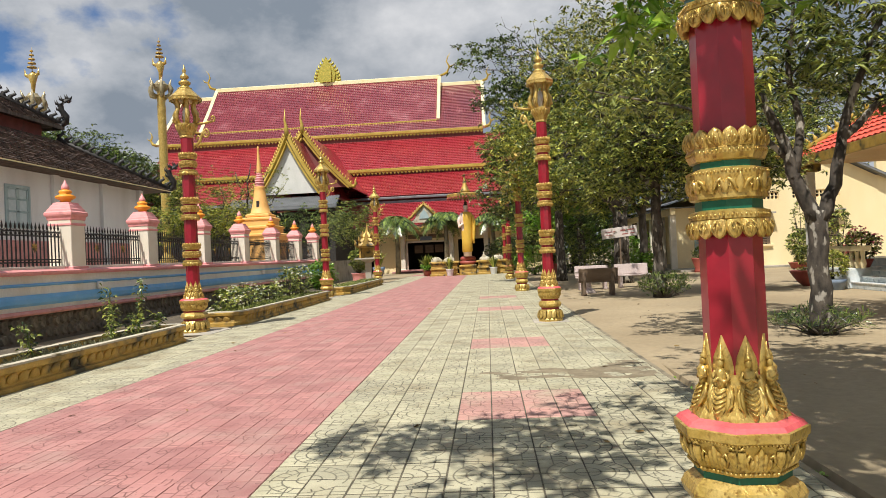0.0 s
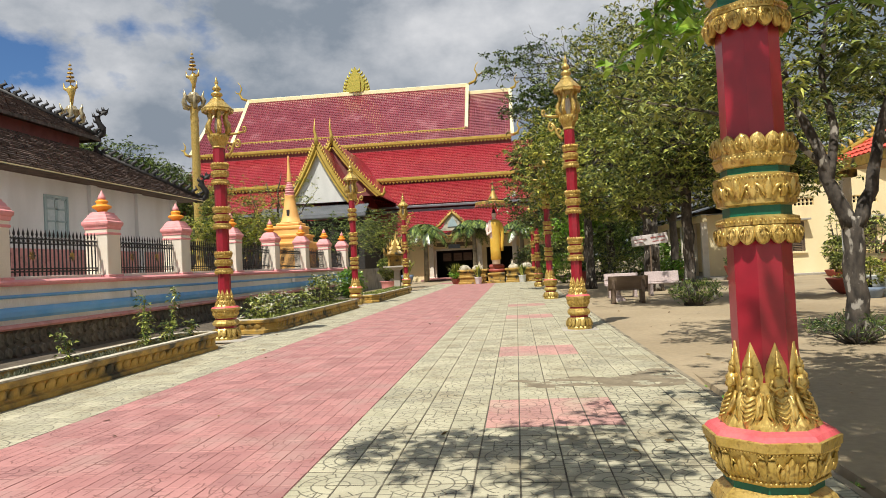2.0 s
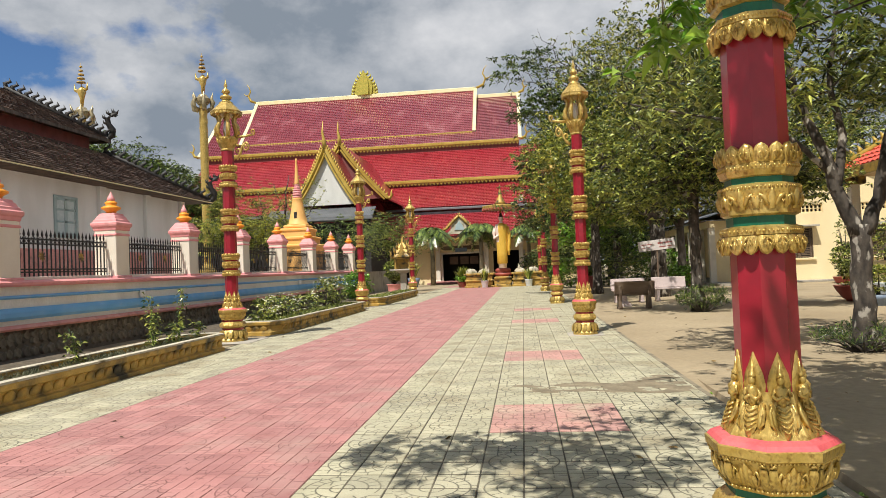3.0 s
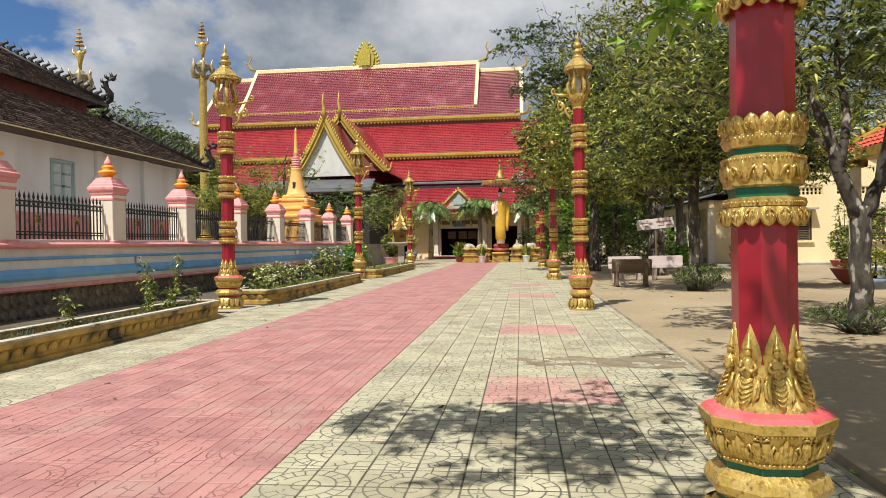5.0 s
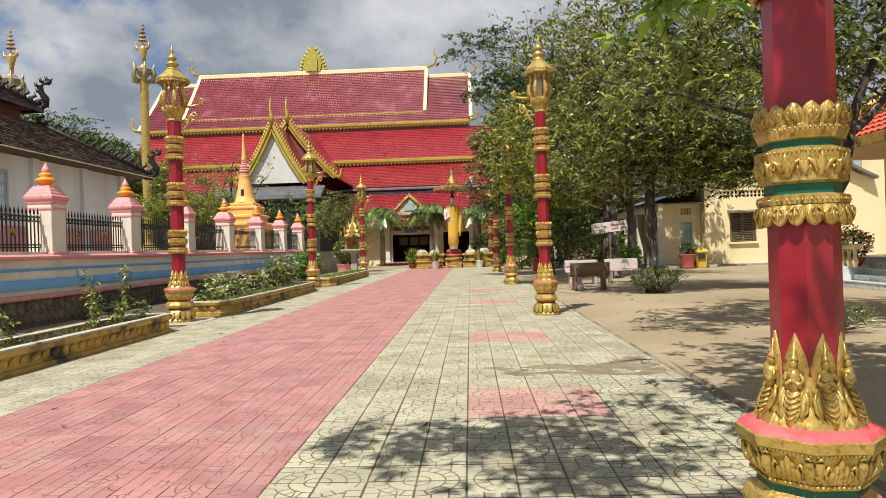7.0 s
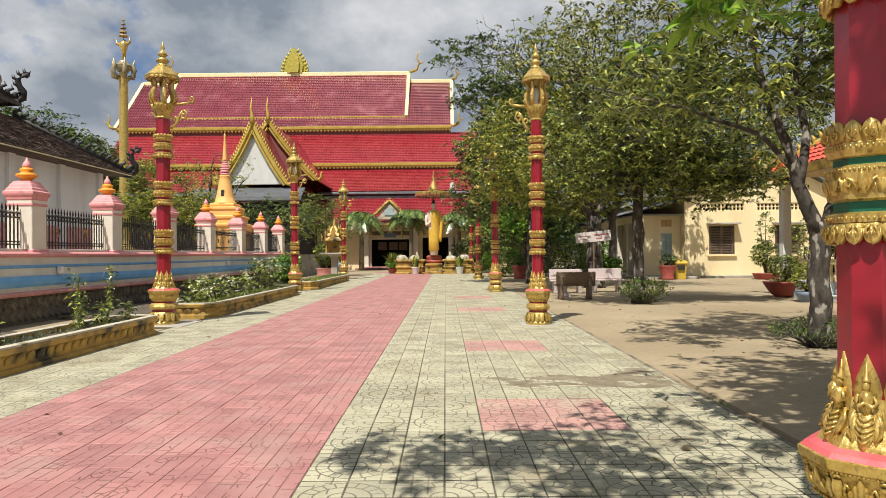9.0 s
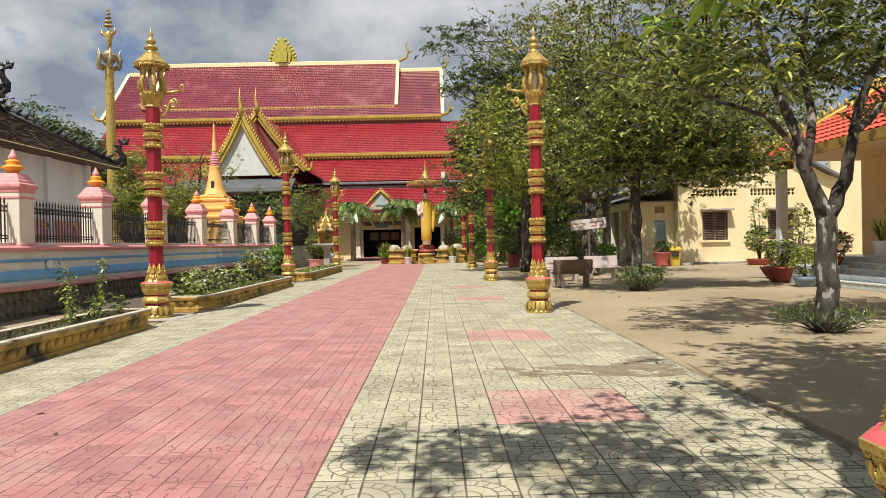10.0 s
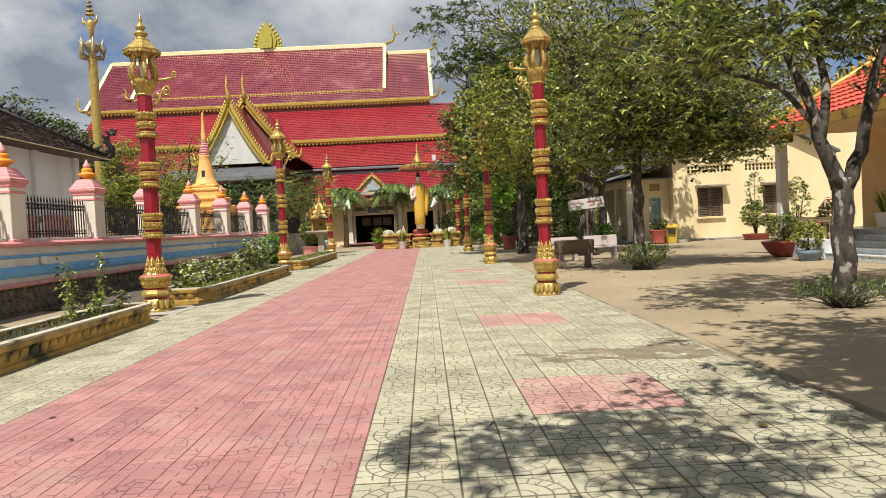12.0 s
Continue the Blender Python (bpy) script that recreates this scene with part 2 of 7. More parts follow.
M["orange"] = surf("orange_paint", (0.86, 0.30, 0.02), (0.92, 0.40, 0.04), rough=0.5, bump=0.1)
M["cream"] = surf("cream_paint", (0.74, 0.67, 0.54), (0.82, 0.76, 0.64), scale=2, rough=0.65, bump=0.12, stain_or_glint=(0.50, 0.43, 0.33), patch_scale=1.5, patch_at=(0.6, 0.9))
M["wall_grey"] = surf("pale_grey_render", (0.56, 0.56, 0.52), (0.66, 0.66, 0.62), scale=1.2, rough=0.75, bump=0.15, stain_or_glint=(0.38, 0.37, 0.33), patch_scale=0.9, stretch=(1, 1, 0.35), patch_at=(0.55, 0.85))
M["wall_band"] = surf("off_white_wall_paint", (0.70, 0.69, 0.63), (0.80, 0.79, 0.73), scale=1.2, rough=0.75, bump=0.15, stain_or_glint=(0.50, 0.47, 0.40), patch_scale=0.9, stretch=(1, 1, 0.35), patch_at=(0.58, 0.9))
M["blue"] = surf("sky_blue_paint", (0.12, 0.38, 0.72), (0.20, 0.46, 0.76), scale=2, rough=0.6, bump=0.1, stain_or_glint=(0.5, 0.55, 0.58), patch_scale=3, patch_at=(0.6, 0.9))
M["band_pink"] = surf("dusty_pink_moulding", (0.58, 0.24, 0.22), (0.68, 0.34, 0.30), scale=3, rough=0.7, bump=0.15, stain_or_glint=(0.28, 0.16, 0.13), patch_scale=4, patch_at=(0.55, 0.8))
M["stone"] = surf("dark_field_stone", (0.075, 0.066, 0.052), (0.20, 0.175, 0.135), scale=7, rough=0.9, bump=0.6, island=0.3, depth=0.02)
M["mortar"] = surf("dark_mortar", (0.10, 0.085, 0.065), (0.17, 0.145, 0.11), scale=3, rough=0.95, bump=0.4)
M["iron"] = surf("black_iron", (0.012, 0.012, 0.014), (0.025, 0.025, 0.026), rough=0.45, bump=0.05, metal=0.3)
M["white"] = surf("white_wall_paint", (0.66, 0.66, 0.65), (0.76, 0.76, 0.75), scale=0.8, rough=0.75, bump=0.12, stain_or_glint=(0.50, 0.49, 0.46), patch_scale=0.7, stretch=(1, 1, 0.3), patch_at=(0.55, 0.9))
M["white_trim"] = surf("white_plaster", (0.74, 0.73, 0.69), (0.82, 0.81, 0.78), scale=3, rough=0.6, bump=0.1)
M["tile_black"] = surf("mossy_black_roof_tile", (0.035, 0.021, 0.015), (0.115, 0.070, 0.048), scale=3, rough=0.85, bump=0.4, island=0.35, stain_or_glint=(0.10, 0.08, 0.055), patch_scale=1.6, patch_at=(0.6, 0.85), depth=0.02)
M["roof_red"] = surf("glazed_red_roof_tile", (0.29, 0.026, 0.035), (0.37, 0.042, 0.05), scale=0.5, rough=0.3, bump=0.1, fine=9, island=0.1, stain_or_glint=(0.33, 0.03, 0.042), patch_scale=0.25)
# pale patches paint sky glints on the glaze; base greyed for sky glare
M["roof_maroon"] = surf("glazed_maroon_roof_tile", (0.22, 0.045, 0.058), (0.29, 0.068, 0.08), scale=0.5, rough=0.16, bump=0.2, fine=9, island=0.16, stain_or_glint=(0.46, 0.22, 0.23), patch_scale=0.5, patch_at=(0.58, 0.95))
M["roof_orange"] = surf("orange_red_roof_tile", (0.72, 0.075, 0.035), (0.82, 0.11, 0.05), scale=1.2, rough=0.4, bump=0.1, fine=20, island=0.1)
M["rim_pale"] = surf("pale_worn_cement", (0.42, 0.38, 0.28), (0.58, 0.53, 0.41), scale=3, rough=0.85, bump=0.3, fine=30, stain_or_glint=(0.16, 0.13, 0.07), patch_scale=4, patch_at=(0.55, 0.7))
M["clerestory"] = surf("dull_red_wall", (0.16, 0.045, 0.04), (0.24, 0.075, 0.065), scale=2, rough=0.8, bump=0.2, stain_or_glint=(0.10, 0.05, 0.045), patch_scale=2)
M["ridge"] = surf("cream_yellow_ridge", (0.78, 0.68, 0.36), (0.85, 0.77, 0.50), scale=1.5, rough=0.55, bump=0.1)
M["grey_metal"] = surf("grey_sheet_metal", (0.16, 0.17, 0.18), (0.26, 0.27, 0.28), scale=1.5, rough=0.5, bump=0.1, metal=0.4)
M["yellow_wall"] = surf("pale_yellow_wall_paint", (0.80, 0.65, 0.36), (0.86, 0.73, 0.45), scale=0.7, rough=0.75, bump=0.12, stain_or_glint=(0.66, 0.52, 0.30), patch_scale=0.9, stretch=(1, 1, 0.4), patch_at=(0.55, 0.85))
M["orange_wall"] = surf("apricot_wall_paint", (0.78, 0.50, 0.22), (0.85, 0.60, 0.30), scale=0.9, rough=0.7, bump=0.1)
M["stupa"] = surf("ochre_orange_paint", (0.78, 0.40, 0.10), (0.85, 0.50, 0.17), scale=1.5, rough=0.6, bump=0.12, stain_or_glint=(0.55, 0.33, 0.12), patch_scale=2, patch_at=(0.6, 0.9))
# near-black colour that paints the shade inside rooms, porch, niche and slot
M["dark"] = surf("interior_shade_black", (0.02, 0.018, 0.016), (0.04, 0.035, 0.03), rough=0.8, bump=0.0)
M["blue_wood"] = surf("faded_blue_grey_wood", (0.30, 0.40, 0.42), (0.40, 0.50, 0.50), scale=5, rough=0.65, bump=0.2, stretch=(1, 1, 0.2))
M["brown_wood"] = surf("brown_slatted_wood", (0.11, 0.075, 0.05), (0.19, 0.135, 0.09), scale=5, rough=0.65, bump=0.2, stretch=(0.3, 1, 1))
M["bark"] = surf("grey_mottled_bark", (0.012, 0.010, 0.008), (0.11, 0.09, 0.07), scale=8, rough=0.95, bump=1.0, fine=22, stain_or_glint=(0.33, 0.30, 0.25), patch_scale=7, patch_at=(0.57, 0.62), stretch=(1, 1, 0.5), depth=0.03)
M["bark_dark"] = surf("dark_brown_bark", (0.05, 0.04, 0.033), (0.15, 0.125, 0.10), scale=6, rough=0.95, bump=0.8, fine=22, stretch=(1, 1, 0.4), depth=0.03)
# ramps of the next three stretched to paint sunlit highlights and shaded leaves
M["leaf"] = leafy("mid_green_leaf", (0.018, 0.045, 0.008), (0.46, 0.50, 0.12))
M["leaf_yellow"] = leafy("yellow_green_leaf", (0.05, 0.09, 0.012), (0.58, 0.57, 0.11))
M["leaf_dark"] = leafy("dark_green_leaf", (0.012, 0.035, 0.010), (0.24, 0.32, 0.075))
M["leaf_bright"] = leafy("fresh_green_leaf", (0.09, 0.22, 0.02), (0.30, 0.46, 0.06))
M["leaf_dry"] = leafy("dusty_grey_green_leaf", (0.08, 0.09, 0.05), (0.19, 0.19, 0.11), rough=0.7, trans=0.15)
M["leaf_fallen"] = leafy("dry_brown_leaf", (0.10, 0.05, 0.02), (0.32, 0.20, 0.07), rough=0.8, trans=0.05)
M["flower_white"] = leafy("white_petal", (0.75, 0.75, 0.72), (0.85, 0.83, 0.80), trans=0.25)
M["flower_pink"] = leafy("magenta_petal", (0.70, 0.06, 0.16), (0.85, 0.18, 0.28), trans=0.25)
M["damp_sand"] = surf("damp_brown_sand", (0.17, 0.138, 0.088), (0.28, 0.23, 0.15), scale=5, rough=0.9, bump=0.4, fine=40, world_xyz=True)
M["gold_green"] = surf("green_gold_carving", (0.30, 0.30, 0.04), (0.58, 0.46, 0.08), scale=5, rough=0.5, bump=0.3, metal=0.2)
M["silver"] = surf("silvery_gilt", (0.26, 0.21, 0.11), (0.46, 0.39, 0.24), scale=6, rough=0.4, bump=0.3, metal=0.4)
M["pane_pale"] = surf("pale_blue_pane", (0.42, 0.52, 0.54), (0.52, 0.60, 0.62), rough=0.5, bump=0.05)
M["soil"] = surf("dry_soil", (0.065, 0.052, 0.035), (0.15, 0.12, 0.08), scale=9, rough=0.95, bump=0.8, fine=40, depth=0.03)
M["terracotta"] = surf("brick_red_pot", (0.30, 0.06, 0.045), (0.38, 0.09, 0.065), scale=5, rough=0.6, bump=0.15)
M["pot_white"] = surf("white_glazed_pot", (0.72, 0.72, 0.70), (0.80, 0.80, 0.78), rough=0.35, bump=0.05)
M["pot_blue"] = surf("blue_grey_pot", (0.12, 0.17, 0.26), (0.22, 0.28, 0.36), rough=0.4, bump=0.1)
M["marble"] = surf("blue_white_marble_tile", (0.50, 0.56, 0.58), (0.72, 0.76, 0.76), scale=5, rough=0.3, bump=0.03, stain_or_glint=(0.30, 0.36, 0.40), patch_scale=6, patch_at=(0.58, 0.7))
M["bin_yellow"] = surf("yellow_plastic", (0.52, 0.36, 0.03), (0.62, 0.44, 0.06), rough=0.45, bump=0.05)
M["sign"] = surf("faded_sign_board", (0.55, 0.50, 0.47), (0.68, 0.62, 0.58), scale=5, rough=0.6, bump=0.05)
M["sign_red"] = surf("red_sign_lettering", (0.30, 0.10, 0.09), (0.40, 0.14, 0.12), rough=0.6, bump=0)
M["robe"] = surf("golden_yellow_robe", (0.74, 0.44, 0.05), (0.82, 0.54, 0.10), scale=3, rough=0.4, bump=0.1, metal=0.15)
M["skin"] = surf("pale_painted_plaster", (0.72, 0.55, 0.46), (0.80, 0.64, 0.55), rough=0.5, bump=0.05)
M["bench"] = surf("pinkish_terrazzo", (0.40, 0.32, 0.30), (0.62, 0.52, 0.49), scale=26, rough=0.5, bump=0.1, fine=140)
M["black"] = surf("black_painted_carving", (0.010, 0.009, 0.008), (0.030, 0.027, 0.024), rough=0.6, bump=0.2)


for key, coat in (("roof_maroon", 1.0), ("roof_red", 0.35), ("roof_orange", 0.2), ("red", 0.3)):
    node = M[key].node_tree.nodes["Principled BSDF"]
    node.inputs["Coat Weight"].default_value, node.inputs["Coat Roughness"].default_value = coat, 0.12



# ---- shaping helpers ----
class Shape:
    """Collects vertices and faces, then becomes one mesh object."""

    def __init__(self):
        self.v, self.f, self.sm = [], [], []

    def add(self, verts, faces, smooth=False):
        o = len(self.v)
        self.sm += [False] * (len(self.f) - len(self.sm)) + [smooth] * len(faces)
        self.v += [tuple(p) for p in verts]
        self.f += [tuple(i + o for i in f) for f in faces]
        return self

    def box(self, x0, x1, y0, y1, z0, z1, c=0.0, m=None):
        """A box with edges chamfered by c."""
        if c <= 0:
            vs = [(x, y, z) for z in (z0, z1) for y in (y0, y1) for x in (x0, x1)]
            fs = [(0, 2, 3, 1), (4, 5, 7, 6), (0, 1, 5, 4), (2, 6, 7, 3), (0, 4, 6, 2), (1, 3, 7, 5)]
        else:
            rings = []
            for z, k in ((z0, c), (z0 + c, 0), (z1 - c, 0), (z1, c)):
                a0, a1, b0, b1 = x0 + k, x1 - k, y0 + k, y1 - k
                rings.append([(a0 + c, b0, z), (a1 - c, b0, z), (a1, b0 + c, z), (a1, b1 - c, z), (a1 - c, b1, z), (a0 + c, b1, z), (a0, b1 - c, z), (a0, b0 + c, z)])
            vs = [p for r in rings for p in r]
            fs = [tuple(range(7, -1, -1)), tuple(range(24, 32))]
            for k in range(3):
                for i in range(8):
                    j = (i + 1) % 8
                    fs.append((k * 8 + i, k * 8 + j, k * 8 + 8 + j, k * 8 + 8 + i))
        if m is not None:
            vs = [m @ Vector(p) for p in vs]
        return self.add(vs, fs)

    def lathe(self, prof, n=8, at=(0, 0, 0), turn=None, sx=1.0, sy=1.0, closed=True):
        """A turned or n-sided body from (radius, height) pairs."""
        a0 = radians(180 / n) if turn is None else radians(turn)
        vs, fs = [], []
        for r, z in prof:
            for i in range(n):
                a = a0 + 2 * math.pi * i / n
                vs.append((at[0] + r * math.cos(a) * sx, at[1] + r * math.sin(a) * sy, at[2] + z))
        for k in range(len(prof) - 1):
            for i in range(n):
                j = (i + 1) % n
                fs.append((k * n + i, k * n + j, k * n + n + j, k * n + n + i))
        if closed:
            fs.append(tuple(range(n - 1, -1, -1)))
            fs.append(tuple(range((len(prof) - 1) * n, len(prof) * n)))
        return self.add(vs, fs)

    def tube(self, pts, radii, n=7, caps=True):
        """A tapered tube along a line of points."""
        pts = [Vector(p) for p in pts]
        vs, fs = [], []
        ref = Vector((0.31, 0.52, 0.79)).normalized()
        for k, p in enumerate(pts):
            d = (pts[min(k + 1, len(pts) - 1)] - pts[max(k - 1, 0)]).normalized()
            side = d.cross(ref)
            if side.length < 0.1:
                side = d.cross(Vector((1, 0, 0)))
            side.normalize()
            up = side.cross(d)
            r = radii[k] if isinstance(radii, (list, tuple)) else radii
            for i in range(n):
                a = 2 * math.pi * i / n
                vs.append(p + side * (r * math.cos(a)) + up * (r * math.sin(a)))
        for k in range(len(pts) - 1):
            for i in range(n):
                j = (i + 1) % n
                fs.append((k * n + i, k * n + n + i, k * n + n + j, k * n + j))
        if caps:
            fs.append(tuple(range(n)))
            fs.append(tuple(range(len(pts) * n - 1, (len(pts) - 1) * n - 1, -1)))
        return self.add(vs, fs, n > 4)

    def prism(self, poly, m, depth):
        """A flat outline (x, y), put upright by m, thickened by depth along its local z."""
        k = len(poly)
        vs = [m @ Vector((x, y, 0)) for x, y in poly] + [m @ Vector((x, y, depth)) for x, y in poly]
        fs = [tuple(range(k - 1, -1, -1)), tuple(range(k, 2 * k))] + [(i, (i + 1) % k, k + (i + 1) % k, k + i) for i in range(k)]
        return self.add(vs, fs)

    def ball(self, c, rx, ry, rz, n=10, k=6):
        prof = [(max(0.001, math.sin(math.pi * i / k)), -math.cos(math.pi * i / k)) for i in range(k + 1)]
        vs, fs = [], []
        for r, z in prof:
            for i in range(n):
                a = 2 * math.pi * i / n
                vs.append((c[0] + rx * r * math.cos(a), c[1] + ry * r * math.sin(a), c[2] + rz * z))
        for q in range(k):
            for i in range(n):
                j = (i + 1) % n
                fs.append((q * n + i, q * n + j, q * n + n + j, q * n + n + i))
        return self.add(vs, fs, True)

    def mesh(self, name, material, smooth=False):
        me = bpy.data.meshes.new(name)
        me.from_pydata(self.v, [], self.f)
        me.materials.append(material)
        flags = self.sm + [False] * (len(self.f) - len(self.sm))
        if len(flags) == len(me.polygons):
            me.polygons.foreach_set("use_smooth", [smooth or q for q in flags])
        me.update()
        return me


def part(name, shape, material, parent, label="", smooth=False):
    ob = new(name, shape.mesh(name, material, smooth))
    ob.parent = parent
    if label:
        tagged(ob, label)
    return ob


def thing(name, label, category, at=(0, 0, 0), rz=0.0, group="", kind=""):
    ob = new(name)
    ob.matrix_world = pose(*at, 0, 0, rz)
    ob.empty_display_size = 0.2
    return tagged(ob, label, category, group, kind)


def structure(name, shape, material, label, category, smooth=False):
    ob = new(name, shape.mesh(name, material, smooth))
    return tagged(ob, label, category, "", "structure")


# ---- ground and paving ----
X_L, X_R, PINK_L, PINK_R, Y_A, Y_B = -6.0, 2.25, -4.37, -1.27, -9.0, 51.0
g = Shape()
xs, prof_near, prof_far = [-2500, 2.325, 2.33, 2.43, 2.45, 2500], [-0.03, -0.03, -0.11, -0.11, -0.032, -0.03], [-0.03] * 6
ys = [-2500, 0.4, 1.6, 2500]
for k, y in enumerate(ys):
    for x, z in zip(xs, prof_near if k < 2 else prof_far):
        g.v.append((x, y, z))
for k in range(3):
    for i in range(5):
        g.f.append((k * 6 + i, k * 6 + i + 1, k * 6 + 7 + i, k * 6 + 6 + i))
structure("ground", g, M["dirt"], "sandy bare earth yard with tree shade", "ground")

slab = structure("pavement", Shape().box(X_L, X_R + 0.05, Y_A, Y_B, -0.10, -0.006), M["joint"], "tiled forecourt path of pink and pale cement tiles", "pavement")
part("pink_bed", Shape().box(PINK_L, PINK_R, Y_A + 0.01, Y_B - 0.01, -0.02, -0.0035), M["joint_pink"], slab, "reddish joints")
# dark soil colour deepens the shadow line of the drop at the paving edge
tagged(new("drain_soil", Shape().box(2.332, 2.43, Y_A, 0.6, -0.16, -0.085, 0.01).mesh("drain_soil", M["soil"])), "dark soil deepening the shade of the shallow drain beside the paving", "soil", "", "stuff")
TS, TX0, TY0 = 0.31, -0.03, 0.005
PATCHES = ((-0.03, 1.21, -1.235, 0.005), (-0.03, 1.21, 3.415, 4.655), (-0.03, 1.21, 10.545, 11.785), (-0.03, 1.21, 15.505, 16.745))


def tile_kind(x, y):
    if PINK_L < x < PINK_R or (y > 46.5 and -9 < x < 1):
        return "tile_pink"
    for a, b, c, d in PATCHES:
        if a < x < b and c < y < d:
            return "tile_faded"
    return "tile_pale"


def tile_shape(s, x, y, h, e=0.0035, rx=0.0, ry=0.0, wide=1.0):
    a, b = TS / 2 - e, TS / 2 - e - 0.004
    k = 1 - e * 1.3 / a
    z = lambda p, q: h + p * rx + q * ry
    vs = [(x + p * a * wide, y + q * a * k, -0.009) for p, q in ((-1, -1), (1, -1), (1, 1), (-1, 1))]
    vs += [(x + p * a * wide, y + q * a * k, z(p, q) - 0.003) for p, q in ((-1, -1), (1, -1), (1, 1), (-1, 1))]
    vs += [(x + p * b * wide, y + q * b * k, z(p, q)) for p, q in ((-1, -1), (1, -1), (1, 1), (-1, 1))]
    fs = [(8, 9, 10, 11)] + [(4 + i, 4 + (i + 1) % 4, 8 + (i + 1) % 4, 8 + i) for i in range(4)] + [(i, (i + 1) % 4, 4 + (i + 1) % 4, 4 + i) for i in range(4)]
    s.add(vs, fs)


# ---- retaining wall, posts and iron fence ----
WX = -9.62
W0, W1 = -8.0, 34.6
w = Shape()
w.box(-10.3, WX - 0.06, W0, W1, -0.1, 0.60)
wall = structure("wall_terrace", w, M["mortar"], "terrace wall of dark stone below painted mouldings", "wall")
part("painted_wall_face", Shape().box(-10.3, WX - 0.02, W0, W1, 0.66, 1.50), M["wall_band"], wall, "pale grey painted render with streaks")
mould = lambda y0, y1, pts, s: s.add([(x, y, z) for y in (y0, y1) for x, z in pts], [tuple(range(len(pts) - 1, -1, -1)), tuple(range(len(pts), 2 * len(pts)))] + [(i, (i + 1) % len(pts), len(pts) + (i + 1) % len(pts), len(pts) + i) for i in range(len(pts))])
part("lower_moulding", mould(W0, W1, [(-9.9, 0.60), (WX + 0.06, 0.60), (WX + 0.09, 0.64), (WX + 0.05, 0.70), (-9.9, 0.72)], Shape()), M["band_pink"], wall, "dusty pink moulding")
part("blue_moulding", mould(W0, W1, [(-9.9, 0.80), (WX + 0.02, 0.80), (WX + 0.055, 0.86), (WX + 0.055, 0.95), (WX + 0.02, 1.04), (-9.9, 1.05)], Shape()), M["blue"], wall, "sky blue moulding")
part("upper_blue_moulding", mould(W0, W1, [(-9.9, 1.22), (WX + 0.0, 1.22), (WX + 0.03, 1.25), (WX + 0.01, 1.29), (-9.9, 1.29)], Shape()), M["blue"], wall, "thin sky blue moulding")
part("coping", mould(W0, W1, [(-10.35, 1.46), (WX + 0.05, 1.46), (WX + 0.10, 1.50), (WX + 0.10, 1.545), (WX + 0.04, 1.59), (-10.35, 1.59)], Shape()), M["pink"], wall, "pink coping")
part("fence_kerb", Shape().box(-10.12, -9.78, W0, W1, 1.585, 1.66, 0.01), M["cream"], wall, "low cream kerb")

POST_Y = [-6.4, -2.6, 1.2, 5.0, 8.85, 12.62, 16.65, 20.7, 24.9, 28.9, 32.7]


def fence_post():
    t = thing("fence_post", "cream post with pink tiered cap and orange bud finial", "fence post", (-9.9, POST_Y[0], 1.56), group="posts of the terrace fence")
    part("shaft", Shape().box(-0.285, 0.285, -0.285, 0.285, 0, 1.32, 0.012), M["cream"], t)
    part("base_collar", Shape().box(-0.33, 0.33, -0.33, 0.33, 0, 0.08, 0.015), M["pink"], t, "pink collar")
    cap = Shape()
    k = math.sqrt(2) * 0.9
    cap.lathe([(0.30 * k, 1.06), (0.335 * k, 1.075), (0.335 * k, 1.115), (0.315 * k, 1.13), (0.315 * k, 1.20), (0.335 * k, 1.215), (0.345 * k, 1.28), (0.375 * k, 1.31), (0.385 * k, 1.34), (0.385 * k, 1.39), (0.345 * k, 1.42), (0.33 * k, 1.47), (0.30 * k, 1.49), (0.27 * k, 1.56), (0.24 * k, 1.58), (0.22 * k, 1.63), (0.14 * k, 1.65)], n=4)
    part("cap", cap, M["pink"], t, "tiered pink cap")
    fin = Shape().lathe([(0.09, 1.64), (0.12, 1.67), (0.13, 1.70), (0.22, 1.75), (0.235, 1.79), (0.16, 1.83), (0.11, 1.85), (0.15, 1.89), (0.14, 1.93), (0.08, 1.96)], n=14)
    part("finial", fin, M["orange"], t, "orange bud finial", smooth=True)
    part("tip", Shape().lathe([(0.075, 1.95), (0.10, 1.99), (0.08, 2.05), (0.035, 2.13), (0.004, 2.20)], n=12), M["pink"], t, "pink tip", smooth=True)
    return t


post0 = fence_post()
for y in POST_Y[1:]:
    copy_thing(post0, pose(-9.9, y, 1.56))


